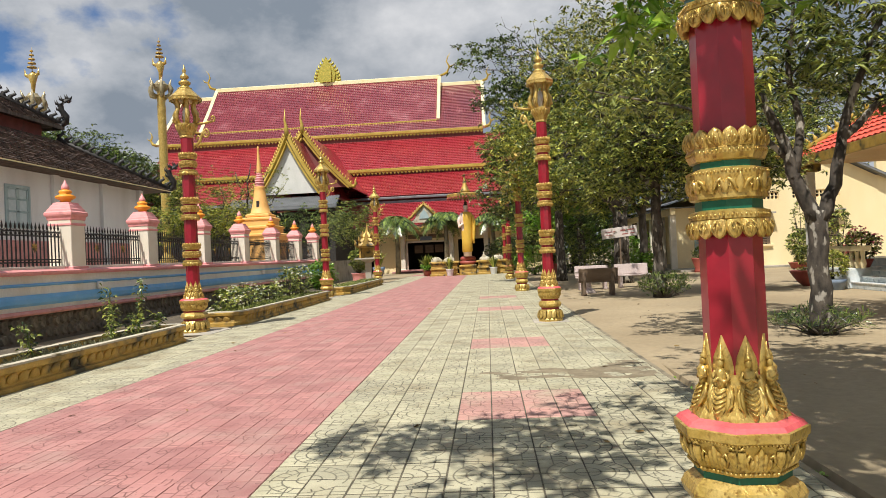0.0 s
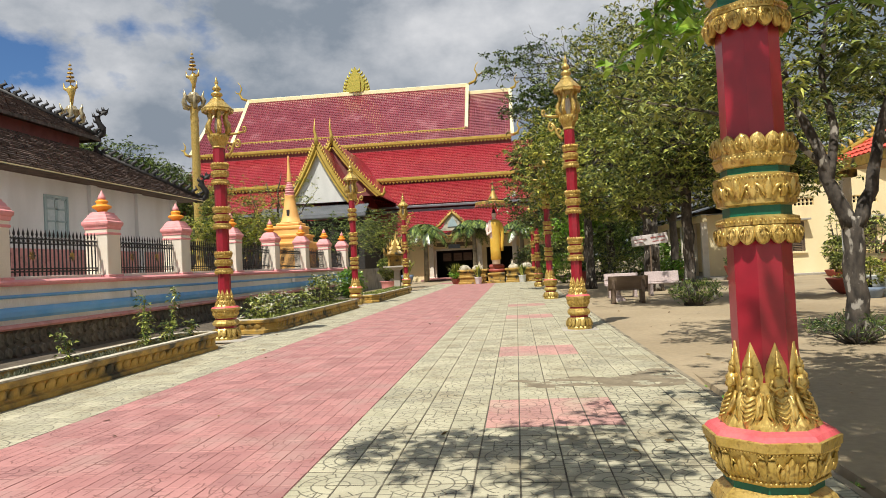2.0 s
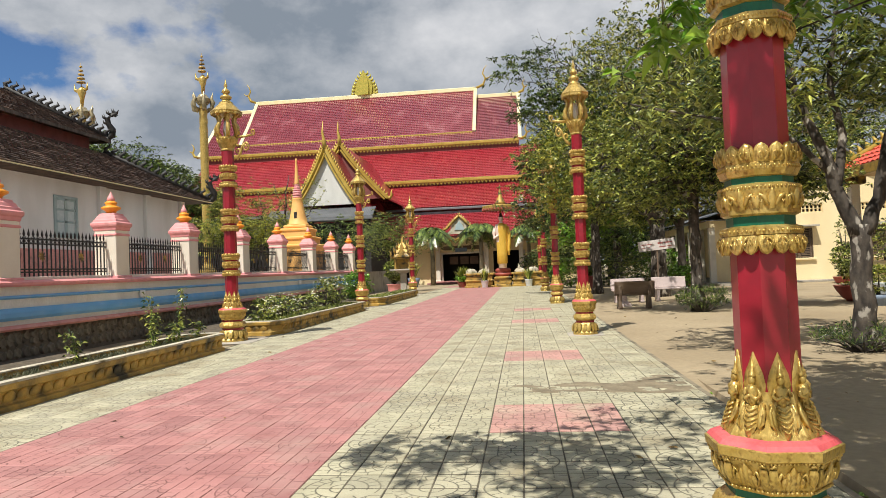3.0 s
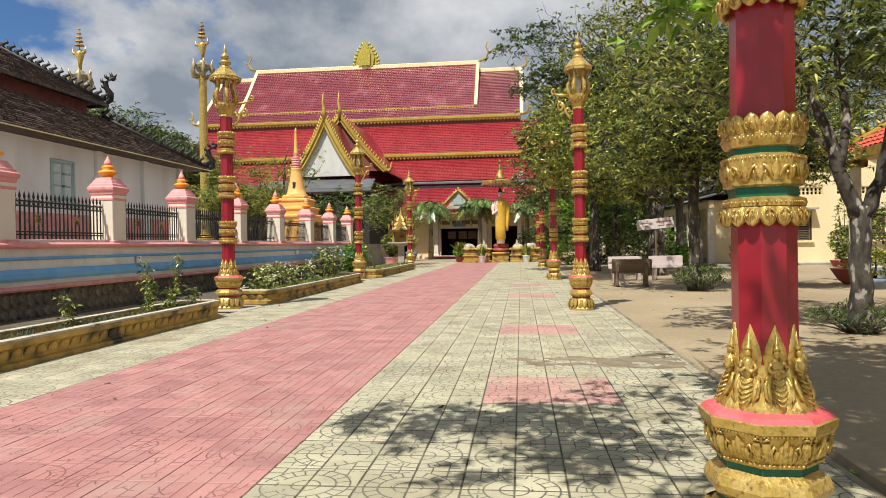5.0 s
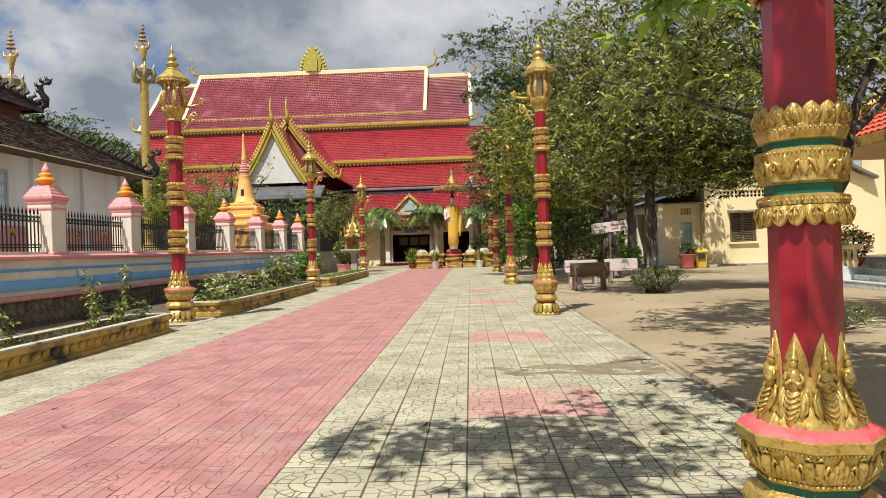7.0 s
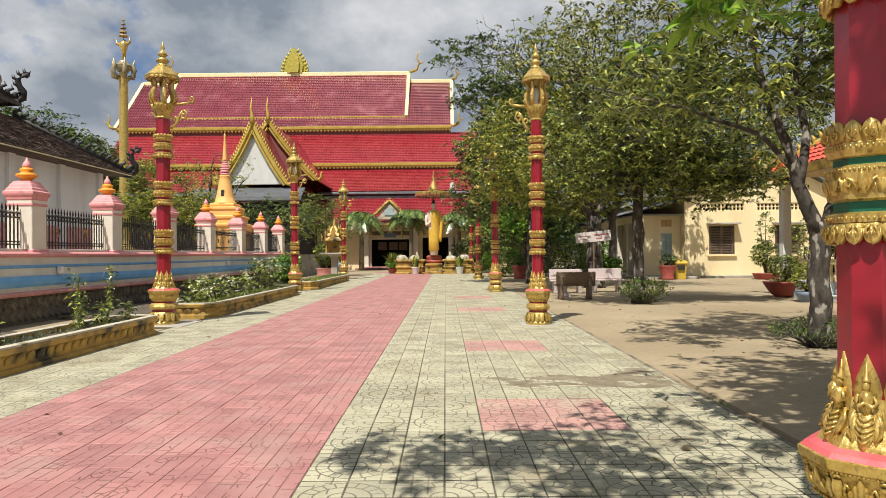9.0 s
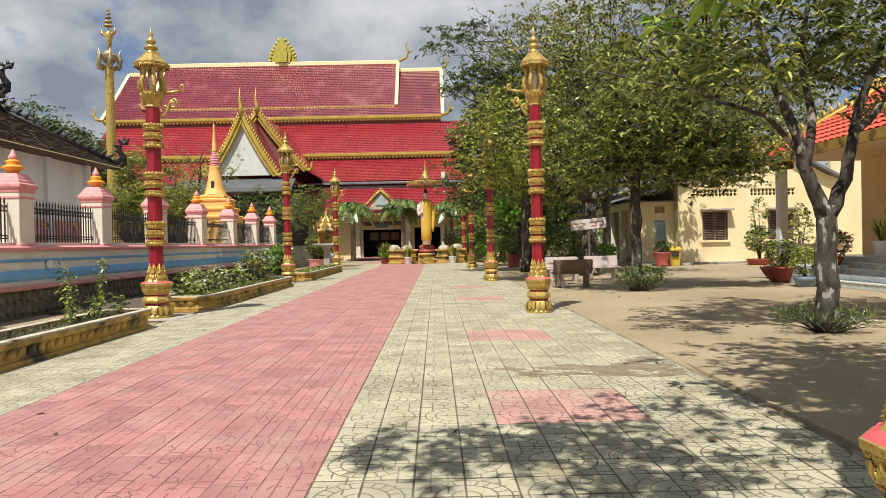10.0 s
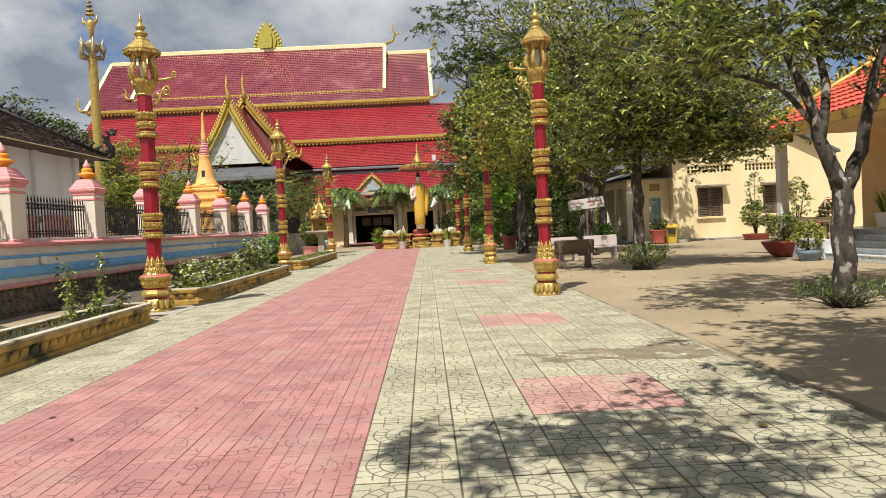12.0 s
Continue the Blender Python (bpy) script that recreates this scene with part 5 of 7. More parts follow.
# ---- stupa, naga columns ----
def stupa(at):
    t = thing("stupa", "ochre orange bell stupa with pink ringed spire", "stupa", at)
    k = math.sqrt(2)
    s = Shape()
    for r, z0, z1 in ((1.15, 0, 1.35), (1.25, 1.35, 1.75), (1.05, 1.75, 2.2), (0.86, 2.2, 2.7), (0.66, 2.7, 2.9)):
        s.lathe([(r * k * 0.96, z0), (r * k * 0.96, z1 - 0.16), (r * k * 1.03, z1 - 0.12), (r * k * 1.03, z1 - 0.04), (r * k * 0.92, z1 + 0.02)], n=4)
    part("base", s, M["stupa"], t, "stepped square base")
    s = Shape().lathe([(0.66, 2.88), (0.64, 2.98), (0.56, 3.02), (0.50, 3.3), (0.40, 3.75), (0.33, 4.2), (0.29, 4.45), (0.31, 4.5), (0.27, 4.54)], n=24)
    part("bell", s, M["stupa"], t, smooth=True)
    part("niche", Shape().box(-0.08, 0.08, -0.50, -0.3, 3.3, 3.68, 0.01), M["dark"], t, "square niche with its shade painted near-black")
    s = Shape()
    for i in range(6):
        r, z = (0.27, 0.29, 0.27, 0.24, 0.19, 0.15)[i], 4.54 + 0.14 * i
        s.lathe([(r * 0.8, z), (r, z + 0.03), (r, z + 0.09), (r * 0.8, z + 0.13)], n=16)
    part("ringed_neck", s, M["pink"], t, "pink ringed neck", smooth=True)
    part("spire", Shape().lathe([(0.15, 5.36), (0.14, 5.45), (0.085, 6.2), (0.055, 6.72), (0.07, 6.8), (0.05, 6.88), (0.005, 6.95)], n=12), M["stupa"], t, "slender ochre spire", smooth=True)
    return t


stupa((-12.85, 32.4, 1.5))


def naga_column(at, h):
    t = thing("naga_column", "tall gilded spiral column topped with a bird and tiered parasol", "column", at)
    s = Shape().lathe([(0.75, 0), (0.75, 0.5), (0.45, 0.7), (0.33, 1.0), (0.30, h - 5.0), (0.27, h - 3.6)], n=16)
    for q in (0, math.pi):
        for dr in (1, -1):
            pts = [(0.29 * math.cos(q + dr * a), 0.29 * math.sin(q + dr * a), 1.0 + a * 0.20) for a in [i * 0.5 for i in range(int((h - 4.8) / 0.10))]]
            s.tube(pts, 0.04, n=4)
    part("shaft", s, M["gold"], t)
    s = Shape().lathe([(0.36, h - 3.7), (0.55, h - 3.5), (0.6, h - 3.3), (0.4, h - 3.15), (0.3, h - 3.0)], n=14)
    for k in range(6):
        a = math.pi / 3 * k
        P = lambda r, z: (r * math.cos(a), r * math.sin(a), z)
        s.tube([P(0.4, h - 4.1), P(0.75, h - 4.0), P(0.85, h - 3.6), P(0.7, h - 3.3), P(0.85, h - 2.9)], [0.14, 0.16, 0.16, 0.12, 0.02], n=6)
    part("capital", s, M["silver"], t, "silvery gilt serpent capital")
    s = Shape()
    s.tube([(0, 0, h - 3.1), (0.05, 0, h - 2.4), (0, 0, h - 1.9), (0.12, 0, h - 1.6)], [0.1, 0.16, 0.34, 0.1], n=8)
    s.tube([(0, 0, h - 2.0), (-0.5, 0, h - 1.8), (-0.55, 0, h - 1.4)], [0.16, 0.1, 0.02], n=6)
    s.tube([(0.1, 0, h - 1.9), (0.45, 0, h - 1.75), (0.5, 0, h - 1.35)], [0.16, 0.1, 0.02], n=6)
    part("bird", s, M["gold"], t, "plain gilded bird shape")
    s = Shape().tube([(0, 0, h - 1.8), (0, 0, h)], [0.035, 0.012], n=6)
    for i in range(5):
        s.lathe([(0.33 - 0.055 * i, 0), (0.30 - 0.05 * i, 0.07), (0.05, 0.11)], n=12, at=(0, 0, h - 1.35 + 0.26 * i))
    part("tiered_parasol", s, M["gold_old"], t, "tiered metal parasol")
    return t


for x, y, h in ((-21.55, 38.7, 15.9), (-28.2, 35.0, 14.6)):
    naga_column((x, y, 1.5), h).scale = (0.9, 0.9, 1)


# ---- standing figure with parasol on its plinth ----
plinth = thing("statue_plinth", "round tiered gilded plinth with plants before the figure", "plinth", (-1.18, 45.2, 0))
s = Shape()
for x0, x1 in ((-2.75, -0.75), (0.75, 2.75)):
    for z0, z1, e in ((-0.03, 0.15, 0.10), (0.15, 0.45, 0.0), (0.45, 0.58, 0.08), (0.58, 0.9, 0.0), (0.9, 1.05, 0.12)):
        part("tier", Shape().box(x0 - e, x1 + e, -1.5 - e, 1.5, z0, z1, 0.03), M["gold_old"], plinth, "weathered gold tier")
for z0, z1, e in ((-0.03, 0.2, 0.12), (0.2, 0.6, 0.0), (0.6, 0.75, 0.1)):
    part("tier", Shape().box(-0.63, 0.63, -1.7 - e, 1.5, z0, z1, 0.03), M["gold_old"], plinth, "weathered gold tier")

part("lotus_seat", Shape().lathe([(0.55, 0.74), (0.68, 0.86), (0.66, 0.98), (0.50, 1.06), (0.60, 1.14), (0.58, 1.28), (0.45, 1.37)], n=18), M["terracotta"], plinth, "dark red lotus seat", smooth=True)
for x in (-2.3, -1.5, 1.4, 2.2):
    rr = Shape()
    for k in range(4):
        rr.ball((x + random.uniform(-0.25, 0.25), -0.8 + random.uniform(-0.4, 0.4), 1.08), random.uniform(0.2, 0.35), 0.25, random.uniform(0.2, 0.35), 8, 5)
    part("rockery", rr, M["rim_pale"], plinth, "pale rockery lumps")
for x in (-1.25, 1.2):
    part("flame_ornament", Shape().lathe([(0.15, 1.0), (0.18, 1.15), (0.12, 1.35), (0.05, 1.55), (0.01, 1.7)], n=8, at=(x, -0.9, 0), sy=0.4), M["rim_pale"], plinth, "pale pointed ornament")

st = Shape()
st.lathe([(0.30, 0.0), (0.36, 0.05), (0.38, 0.35), (0.47, 0.4), (0.46, 1.2), (0.48, 2.0), (0.50, 2.5), (0.58, 2.9), (0.62, 3.15), (0.50, 3.35), (0.2, 3.45), (0.16, 3.55)], n=20, sy=0.65)
st.ball((0, -0.03, 3.82), 0.21, 0.22, 0.30, 14, 10)
st.ball((0, 0, 4.12), 0.13, 0.13, 0.13, 10, 6)
st.tube([(-0.55, 0, 3.15), (-0.68, -0.02, 2.7), (-0.62, -0.18, 2.3), (-0.30, -0.36, 2.5)], [0.15, 0.15, 0.13, 0.10], n=10)
st.tube([(0.55, 0, 3.15), (0.68, 0, 2.6), (0.66, 0, 2.0), (0.6, -0.05, 1.4), (0.58, -0.05, 1.0)], [0.15, 0.16, 0.16, 0.14, 0.10], n=10)
me = st.mesh("standing_statue", M["robe"], True)
me.materials.append(M["skin"])
me.materials.append(M["black"])
for p in me.polygons:
    c = p.center
    if c.z > 3.93 or (c.z > 3.75 and c.y > 0.02):
        p.material_index = 2
    elif c.z > 3.4 or (c.x < -0.22 and c.z > 2.15) or c.z < 0.37:
        p.material_index = 1
statue = tagged(new("standing_statue", me), "tall standing figure in a golden robe under a parasol", "statue")
statue.matrix_world = pose(-1.18, 44.6, 1.36) @ Matrix.Diagonal((0.84, 0.9, 0.98, 1))

par = thing("ceremonial_parasol", "wide fringed gold parasol on a pole above the figure", "parasol", (-1.18, 44.9, 1.0))
part("pole", Shape().tube([(0, 0, 0), (0, 0, 6.4)], 0.05, n=8), M["gold_old"], par)
part("canopy", Shape().lathe([(1.38, 4.84), (1.40, 5.04), (1.34, 5.08), (0.8, 5.15), (0.36, 5.2)], n=28), M["gold_old"], par, "gold fringed canopy")
fr = Shape()
for i in range(34):
    a = 2 * math.pi * i / 34
    fr.lathe([(0.01, 0), (0.07, 0.05), (0.05, 0.16), (0.02, 0.2)], n=6, at=(1.37 * math.cos(a), 1.37 * math.sin(a), 4.68))
part("fringe", fr, M["terracotta"], par, "dark tassel fringe")["kind"] = "stuff"
part("spire", Shape().lathe([(0.38, 5.18), (0.40, 5.35), (0.28, 5.45), (0.26, 5.6), (0.16, 5.75), (0.12, 6.1), (0.04, 6.4), (0.005, 6.75)], n=14), M["gold_old"], par, smooth=True)

# small spirit shrine by the third column on the other side
shr = thing("spirit_shrine", "small pale gold shrine house on a pedestal", "shrine", (-7.0, 34.6, 0))
part("pedestal", Shape().lathe([(0.5, -0.03), (0.5, 0.1), (0.26, 0.2), (0.24, 1.3), (0.45, 1.4), (0.62, 1.48)], n=4), M["concrete"], shr)
part("shelf", Shape().box(-0.75, 0.75, -0.6, 0.6, 1.48, 1.58, 0.02), M["concrete"], shr)
sh = Shape()
for sx in (-1, 1):
    for sy in (-1, 1):
        sh.box(sx * 0.42 - 0.06, sx * 0.42 + 0.06, sy * 0.34 - 0.06, sy * 0.34 + 0.06, 1.58, 2.2, 0.01)
sh.box(-0.4, 0.4, 0.2, 0.3, 1.58, 2.2).box(-0.6, 0.6, -0.5, 0.5, 2.2, 2.3, 0.02)
part("house", sh, M["gold_old"], shr)
part("roof_tower", Shape().lathe([(0.8, 2.3), (0.65, 2.36), (0.5, 2.55), (0.55, 2.58), (0.4, 2.8), (0.42, 2.84), (0.25, 3.05), (0.12, 3.2), (0.05, 3.5), (0.01, 3.75)], n=4), M["gold_old"], shr)
for tier, (r, z) in enumerate(((0.62, 2.32), (0.44, 2.58), (0.30, 2.84))):
    for sx, sy in ((-1, -1), (1, -1), (1, 1), (-1, 1)):
        s = Shape().tube([(sx * r * 0.85, sy * r * 0.85, z - 0.03), (sx * r * 1.05, sy * r * 1.05, z + 0.1), (sx * r * 0.98, sy * r * 0.98, z + 0.22), (sx * r * 1.12, sy * r * 1.12, z + 0.40)], [0.06, 0.07, 0.05, 0.008], n=6)
        part("corner_horn", s, M["gold_old"], shr, smooth=True)
    s = Shape().prism([(-r * 0.5, 0), (r * 0.5, 0), (r * 0.28, 0.16), (0, 0.42), (-r * 0.28, 0.16)], Matrix(((1, 0, 0, 0), (0, 0, -1, -r * 0.82), (0, 1, 0, z), (0, 0, 0, 1))), 0.05)
    part("flame_gable", s, M["gold_old"], shr)


# ---- yellow building with veranda ----
yb = thing("yellow_building", "pale yellow building with gable end and columned veranda", "building", (0, 0, 0))
GY, GX0, GX1, GZ, GA = 33.0, 13.5, 22.4, 4.85, 7.2
w1 = (14.95, 16.3, 1.3, 2.95)
w2 = (18.75, 20.1, 1.3, 2.95)
gs = Shape()
for a, c2, z0, z1 in ((GX0, GX1, -0.03, 1.3), (GX0, 14.95, 1.3, 2.95), (16.3, 18.75, 1.3, 2.95), (20.1, GX1, 1.3, 2.95), (GX0, GX1, 2.95, 3.80), (GX0, GX1, 4.25, GZ)):
    gs.box(a, c2, GY, GY + 0.25, z0, z1)
vents = ((14.35, 16.95), (17.7, 20.3))
xs2 = [GX0, *[q for v in vents for q in v], GX1]
for a, c2 in zip(xs2[::2], xs2[1::2]):
    gs.box(a, c2, GY, GY + 0.25, 3.80, 4.25)
mid = (GX0 + GX1) / 2
gs.prism([(GX0, GZ), (GX1, GZ), (mid, GA)], Matrix(((1, 0, 0, 0), (0, 0, -1, GY + 0.25), (0, 1, 0, 0), (0, 0, 0, 1))), 0.25)
gs.box(GX0, GX0 + 0.25, GY + 0.25, 35.0, -0.03, GZ).box(GX0, GX0 + 0.25, 35.9, 60, -0.03, GZ).box(GX0, GX0 + 0.25, 35.0, 35.9, 2.5, GZ)
gs.box(GX1 - 0.25, GX1, GY + 0.25, 60, -0.03, GZ).box(GX0, GX1, 60, 60.25, -0.03, GZ)
part("wall", gs, M["yellow_wall"], yb, "pale yellow painted wall")
part("side_wing", Shape().box(GX1 + 0.003, 30.0, GY + 0.05, GY + 0.3, -0.03, 7.4), M["yellow_wall"], yb)
# near-black sheets behind window and door paint the unlit rooms
part("room", Shape().box(GX0 + 0.3, GX1 - 0.3, GY + 1.2, GY + 1.3, 0, GZ).box(GX0 + 1.0, GX0 + 1.1, GY + 0.3, 59, 0, GZ), M["dark"], yb, "near-black sheets painting the shade of the rooms")
for a, c2 in vents:
    vs = Shape().box(a, c2, GY + 0.05, GY + 0.2, 3.80, 3.85).box(a, c2, GY + 0.05, GY + 0.2, 4.005, 4.045).box(a, c2, GY + 0.05, GY + 0.2, 4.20, 4.25)
    n = 12
    for i in range(n + 1):
        x = a + (c2 - a) * i / n
        vs.box(x - 0.035, x + 0.035, GY + 0.06, GY + 0.19, 3.80, 4.25)
    part("vent_block", vs, M["yellow_wall"], yb, "pierced ventilation blocks")
for a, c2, z0, z1 in (w1, w2):
    wn2 = part("window", Shape().box(a - 0.06, a, GY - 0.02, GY + 0.15, z0, z1, 0.01).box(c2, c2 + 0.06, GY - 0.02, GY + 0.15, z0, z1, 0.01).box(a, c2, GY - 0.02, GY + 0.15, z1 - 0.06, z1, 0.01), M["brown_wood"], yb, "brown louvred window")
    part("sill", Shape().box(a - 0.15, c2 + 0.15, GY - 0.14, GY + 0.1, z0 - 0.12, z0, 0.01), M["yellow_wall"], wn2)
    part("hood", Shape().box(a - 0.2, c2 + 0.25, GY - 0.55, GY, z1 + 0.06, z1 + 0.16, 0.01), M["concrete"], wn2, "concrete hood")
    for k in range(2):
        x0 = a + k * (c2 - a) / 2
        x1 = x0 + (c2 - a) / 2 - 0.01
        shp = Shape().box(x0, x0 + 0.08, GY + 0.03, GY + 0.09, z0, z1 - 0.06).box(x1 - 0.08, x1, GY + 0.03, GY + 0.09, z0, z1 - 0.06)
        for i in range(16):
            z = z0 + 0.04 + i * (z1 - z0 - 0.12) / 16
            shp.box(x0 + 0.08, x1 - 0.08, GY + 0.04, GY + 0.08, z, z + 0.055, 0, None)
        part("shutter", shp, M["brown_wood"], wn2)
dr = part("side_door", Shape().box(GX0 + 0.05, GX0 + 0.12, 35.0, 35.9, 0.9, 2.5, 0.01).box(GX0 - 0.03, GX0 + 0.02, 35.4, 35.5, 0.9, 2.5, 0.005).box(GX0 - 0.03, GX0 + 0.02, 35.0, 35.9, 1.6, 1.68, 0.005), M["blue_wood"], yb, "blue grey window shutters")
part("side_panel", Shape().box(GX0 + 0.02, GX0 + 0.2, 35.0, 35.9, -0.03, 0.9), M["yellow_wall"], yb)
rf = Shape()
for (xa, za), (xb, zb) in (((mid, GA + 0.15), (GX0 - 0.6, GZ - 0.1)), ((mid, GA + 0.15), (GX1 + 0.6, GZ - 0.1))):
    n = 40
    for i in range(n):
        ya, yc = GY - 0.5 + i * 28 / n, GY - 0.5 + (i + 1) * 28 / n
        rf.add([(xa, ya, za), (xb, ya, zb), (xb, (ya + yc) / 2, zb + 0.05), (xa, (ya + yc) / 2, za + 0.05), (xb, yc, zb), (xa, yc, za)], [(0, 1, 2, 3), (3, 2, 4, 5)])
    rf.add([(xa, GY - 0.5, za - 0.02), (xb, GY - 0.5, zb - 0.02), (xb, GY - 0.5, zb - 0.14), (xa, GY - 0.5, za - 0.14), (xa, 61, za - 0.14), (xb, 61, zb - 0.14)], [(0, 1, 2, 3), (3, 2, 5, 4)])
part("roof", rf, M["grey_metal"], yb, "weathered grey corrugated roof")
vr = Shape()
for i in range(60):
    ya = 33.1 + i * 0.40
    vr.add([(GX0, ya, 4.55), (10.6, ya, 3.75), (10.6, ya + 0.20, 3.80), (GX0, ya + 0.20, 4.60), (10.6, ya + 0.40, 3.75), (GX0, ya + 0.40, 4.55)], [(0, 1, 2, 3), (3, 2, 4, 5)])
vr.box(10.6, GX0, 33.1, 57.1, 3.60, 3.64)
part("veranda_roof", vr, M["grey_metal"], yb, "grey veranda roof")
part("veranda_beam", Shape().box(10.9, 11.2, 33.2, 57.0, 3.2, 3.62, 0.01), M["yellow_wall"], yb)
for y in (33.4, 35.8, 38.2, 41.8, 45.4, 49, 52.6):
    part("veranda_column", Shape().box(10.88, 11.22, y - 0.15, y + 0.17, -0.03, 3.2, 0.015), M["cream"], yb, "cream veranda column")
for a in (38.5, 42.1):
    rl = Shape().box(10.98, 11.12, a - 0.1, a + 3.0, 0.85, 0.97, 0.01)
    for i in range(9):
        rl.box(11.0, 11.1, a + i * 0.36, a + i * 0.36 + 0.12, 0.0, 0.85)
    part("balustrade", rl, M["white_trim"], yb, "pale balustrade")
part("floor_plinth", Shape().box(10.7, GX0, 30.7, 58, -0.03, 0.10, 0.01).box(GX0 - 0.1, GX1, GY - 0.8, GY, -0.03, 0.08, 0.01), M["concrete"], yb)

# cross wall that closes the veranda, with a shuttered window and a vent row
cw = Shape()
for q in ((11.3, 12.35, -0.03, 3.6), (13.0, GX0 - 0.003, -0.03, 3.6), (12.35, 13.0, -0.03, 0.95), (12.35, 13.0, 2.55, 2.95), (12.35, 13.0, 3.35, 3.6)):
    cw.box(q[0], q[1], 33.75, 33.95, q[2], q[3])
part("cross_wall", cw, M["yellow_wall"], yb, "pale yellow veranda wall")
vw = part("window", Shape().box(12.35, 12.42, 33.71, 33.85, 0.95, 2.55, 0.008).box(12.93, 13.0, 33.71, 33.85, 0.95, 2.55, 0.008).box(12.42, 12.93, 33.71, 33.85, 2.48, 2.55, 0.008), M["blue_wood"], yb, "blue grey shuttered window")
for x0 in (12.42, 12.68):
    sh2 = Shape().box(x0, x0 + 0.04, 33.75, 33.80, 0.95, 2.48).box(x0 + 0.21, x0 + 0.25, 33.75, 33.80, 0.95, 2.48)
    for i in range(18):
        sh2.box(x0 + 0.04, x0 + 0.21, 33.76, 33.79, 0.97 + i * 0.083, 1.03 + i * 0.083)
    part("shutter", sh2, M["blue_wood"], vw)
vb2 = Shape()
for i in range(5):
    vb2.box(12.37 + i * 0.145, 12.42 + i * 0.145, 33.78, 33.92, 2.95, 3.35)
part("vent_block", vb2, M["orange_wall"], yb, "pierced ventilation blocks")

# ---- apricot hall with orange-red roof and marble steps ----
ah = thing("apricot_hall", "apricot hall with bright red tile roof and marble steps", "building", (0, 0, 0))
sl = Shape()
AX, AZ = 10.3, 4.0
n = 72
rows = 16
for r in range(rows):
    for i in range(n):
        ya, yb2 = -4 + i * 20.0 / n, -4 + (i + 1) * 20.0 / n
        xa, xb = AX + r * 0.33, AX + (r + 1) * 0.33
        za, zb = AZ + 0.045 + r * 0.2, AZ + (r + 1) * 0.2
        if yb2 > 16 - r * 0.10:
            continue
        ym = (ya + yb2) / 2
        sl.add([(xa, ya, za), (xa, ym, za + 0.045), (xa, yb2, za), (xb, ya, zb), (xb, ym, zb + 0.045), (xb, yb2, zb)], [(0, 3, 4, 1), (1, 4, 5, 2)])
sl.add([(AX, -4, AZ - 0.03), (AX, 16, AZ - 0.03), (AX + 5.3, 14.6, AZ + 3.15), (AX + 5.3, -4, AZ + 3.15)], [(0, 1, 2, 3)])
part("roof", sl, M["roof_orange"], ah, "bright red tile roof slope")
vg = Shape().tube([(AX - 0.1, 16.1, AZ), (AX + 2.6, 15.3, AZ + 1.6), (AX + 5.4, 14.6, AZ + 3.3)], 0.12, n=5)
for i in range(26):
    t = i / 26
    p = Vector((AX, 16.1, AZ + 0.1)).lerp(Vector((AX + 5.4, 14.6, AZ + 3.35)), t)
    vg.tube([p, p + Vector((0.02, 0, 0.16)), p + Vector((-0.05, 0.03, 0.28))], [0.08, 0.07, 0.01], n=5)
p = Vector((AX - 0.1, 16.1, AZ))
vg.tube([p, p + Vector((-0.1, 0.1, 0.15)), p + Vector((-0.25, 0.1, 0.45)), p + Vector((-0.1, 0.1, 0.75)), p + Vector((-0.2, 0.1, 1.05))], [0.12, 0.16, 0.15, 0.09, 0.01], n=7)
part("verge_crest", vg, M["gold_trim"], ah, "gilded flame crest on the roof verge")
part("fascia", Shape().box(AX - 0.06, AX + 0.06, -4, 16.1, AZ - 0.25, AZ + 0.02, 0.01), M["gold_old"], ah)
part("soffit", Shape().box(AX, 14.2, -4, 15.9, AZ - 0.12, AZ - 0.06), M["orange_wall"], ah)
wls = Shape().box(13.6, 13.9, -4, 6.3, 0.55, AZ).box(13.6, 13.9, 7.6, 16.0, 0.55, AZ).box(13.6, 13.9, 6.3, 7.6, 2.9, AZ).box(13.9, 19, 15.7, 16.0, 0.55, 6.6).box(13.6, 13.9, -4, 16, AZ, 5.9).box(19, 19.3, -4, 16, 0.5, 6.6).box(13.6, 19, -4.3, -4, 0.5, 6.6)
part("wall", wls, M["orange_wall"], ah, "apricot painted wall")
for x, y in ((10.85, 15.8), (12.25, 11.6), (12.25, 7.6), (12.25, 3.4)):
    c = Shape().box(x - 0.14, x + 0.14, y - 0.14, y + 0.14, 0.53, 3.65, 0.02)
    part("column", c, M["white_trim"], ah, "pale grey white column")
    part("column_capital", Shape().box(x - 0.28, x + 0.28, y - 0.28, y + 0.28, 3.62, 3.87, 0.03), M["gold_old"], ah)
bl = Shape().box(10.85, 11.15, 12.9, 15.6, 1.05, 1.2, 0.02)
for i in range(9):
    bl.lathe([(0.06, 0.55), (0.09, 0.7), (0.05, 0.85), (0.07, 1.06)], n=8, at=(11.0, 13.1 + i * 0.3, 0))
part("balustrade", bl, M["yellow_wall"], ah, "yellow balustrade")
part("platform", Shape().box(12.0, 19, -4, 16.0, -0.03, 0.80, 0.01).box(10.66, 11.997, 13.4, 16.1, -0.03, 0.55, 0.01), M["marble"], ah, "blue white marble platform")
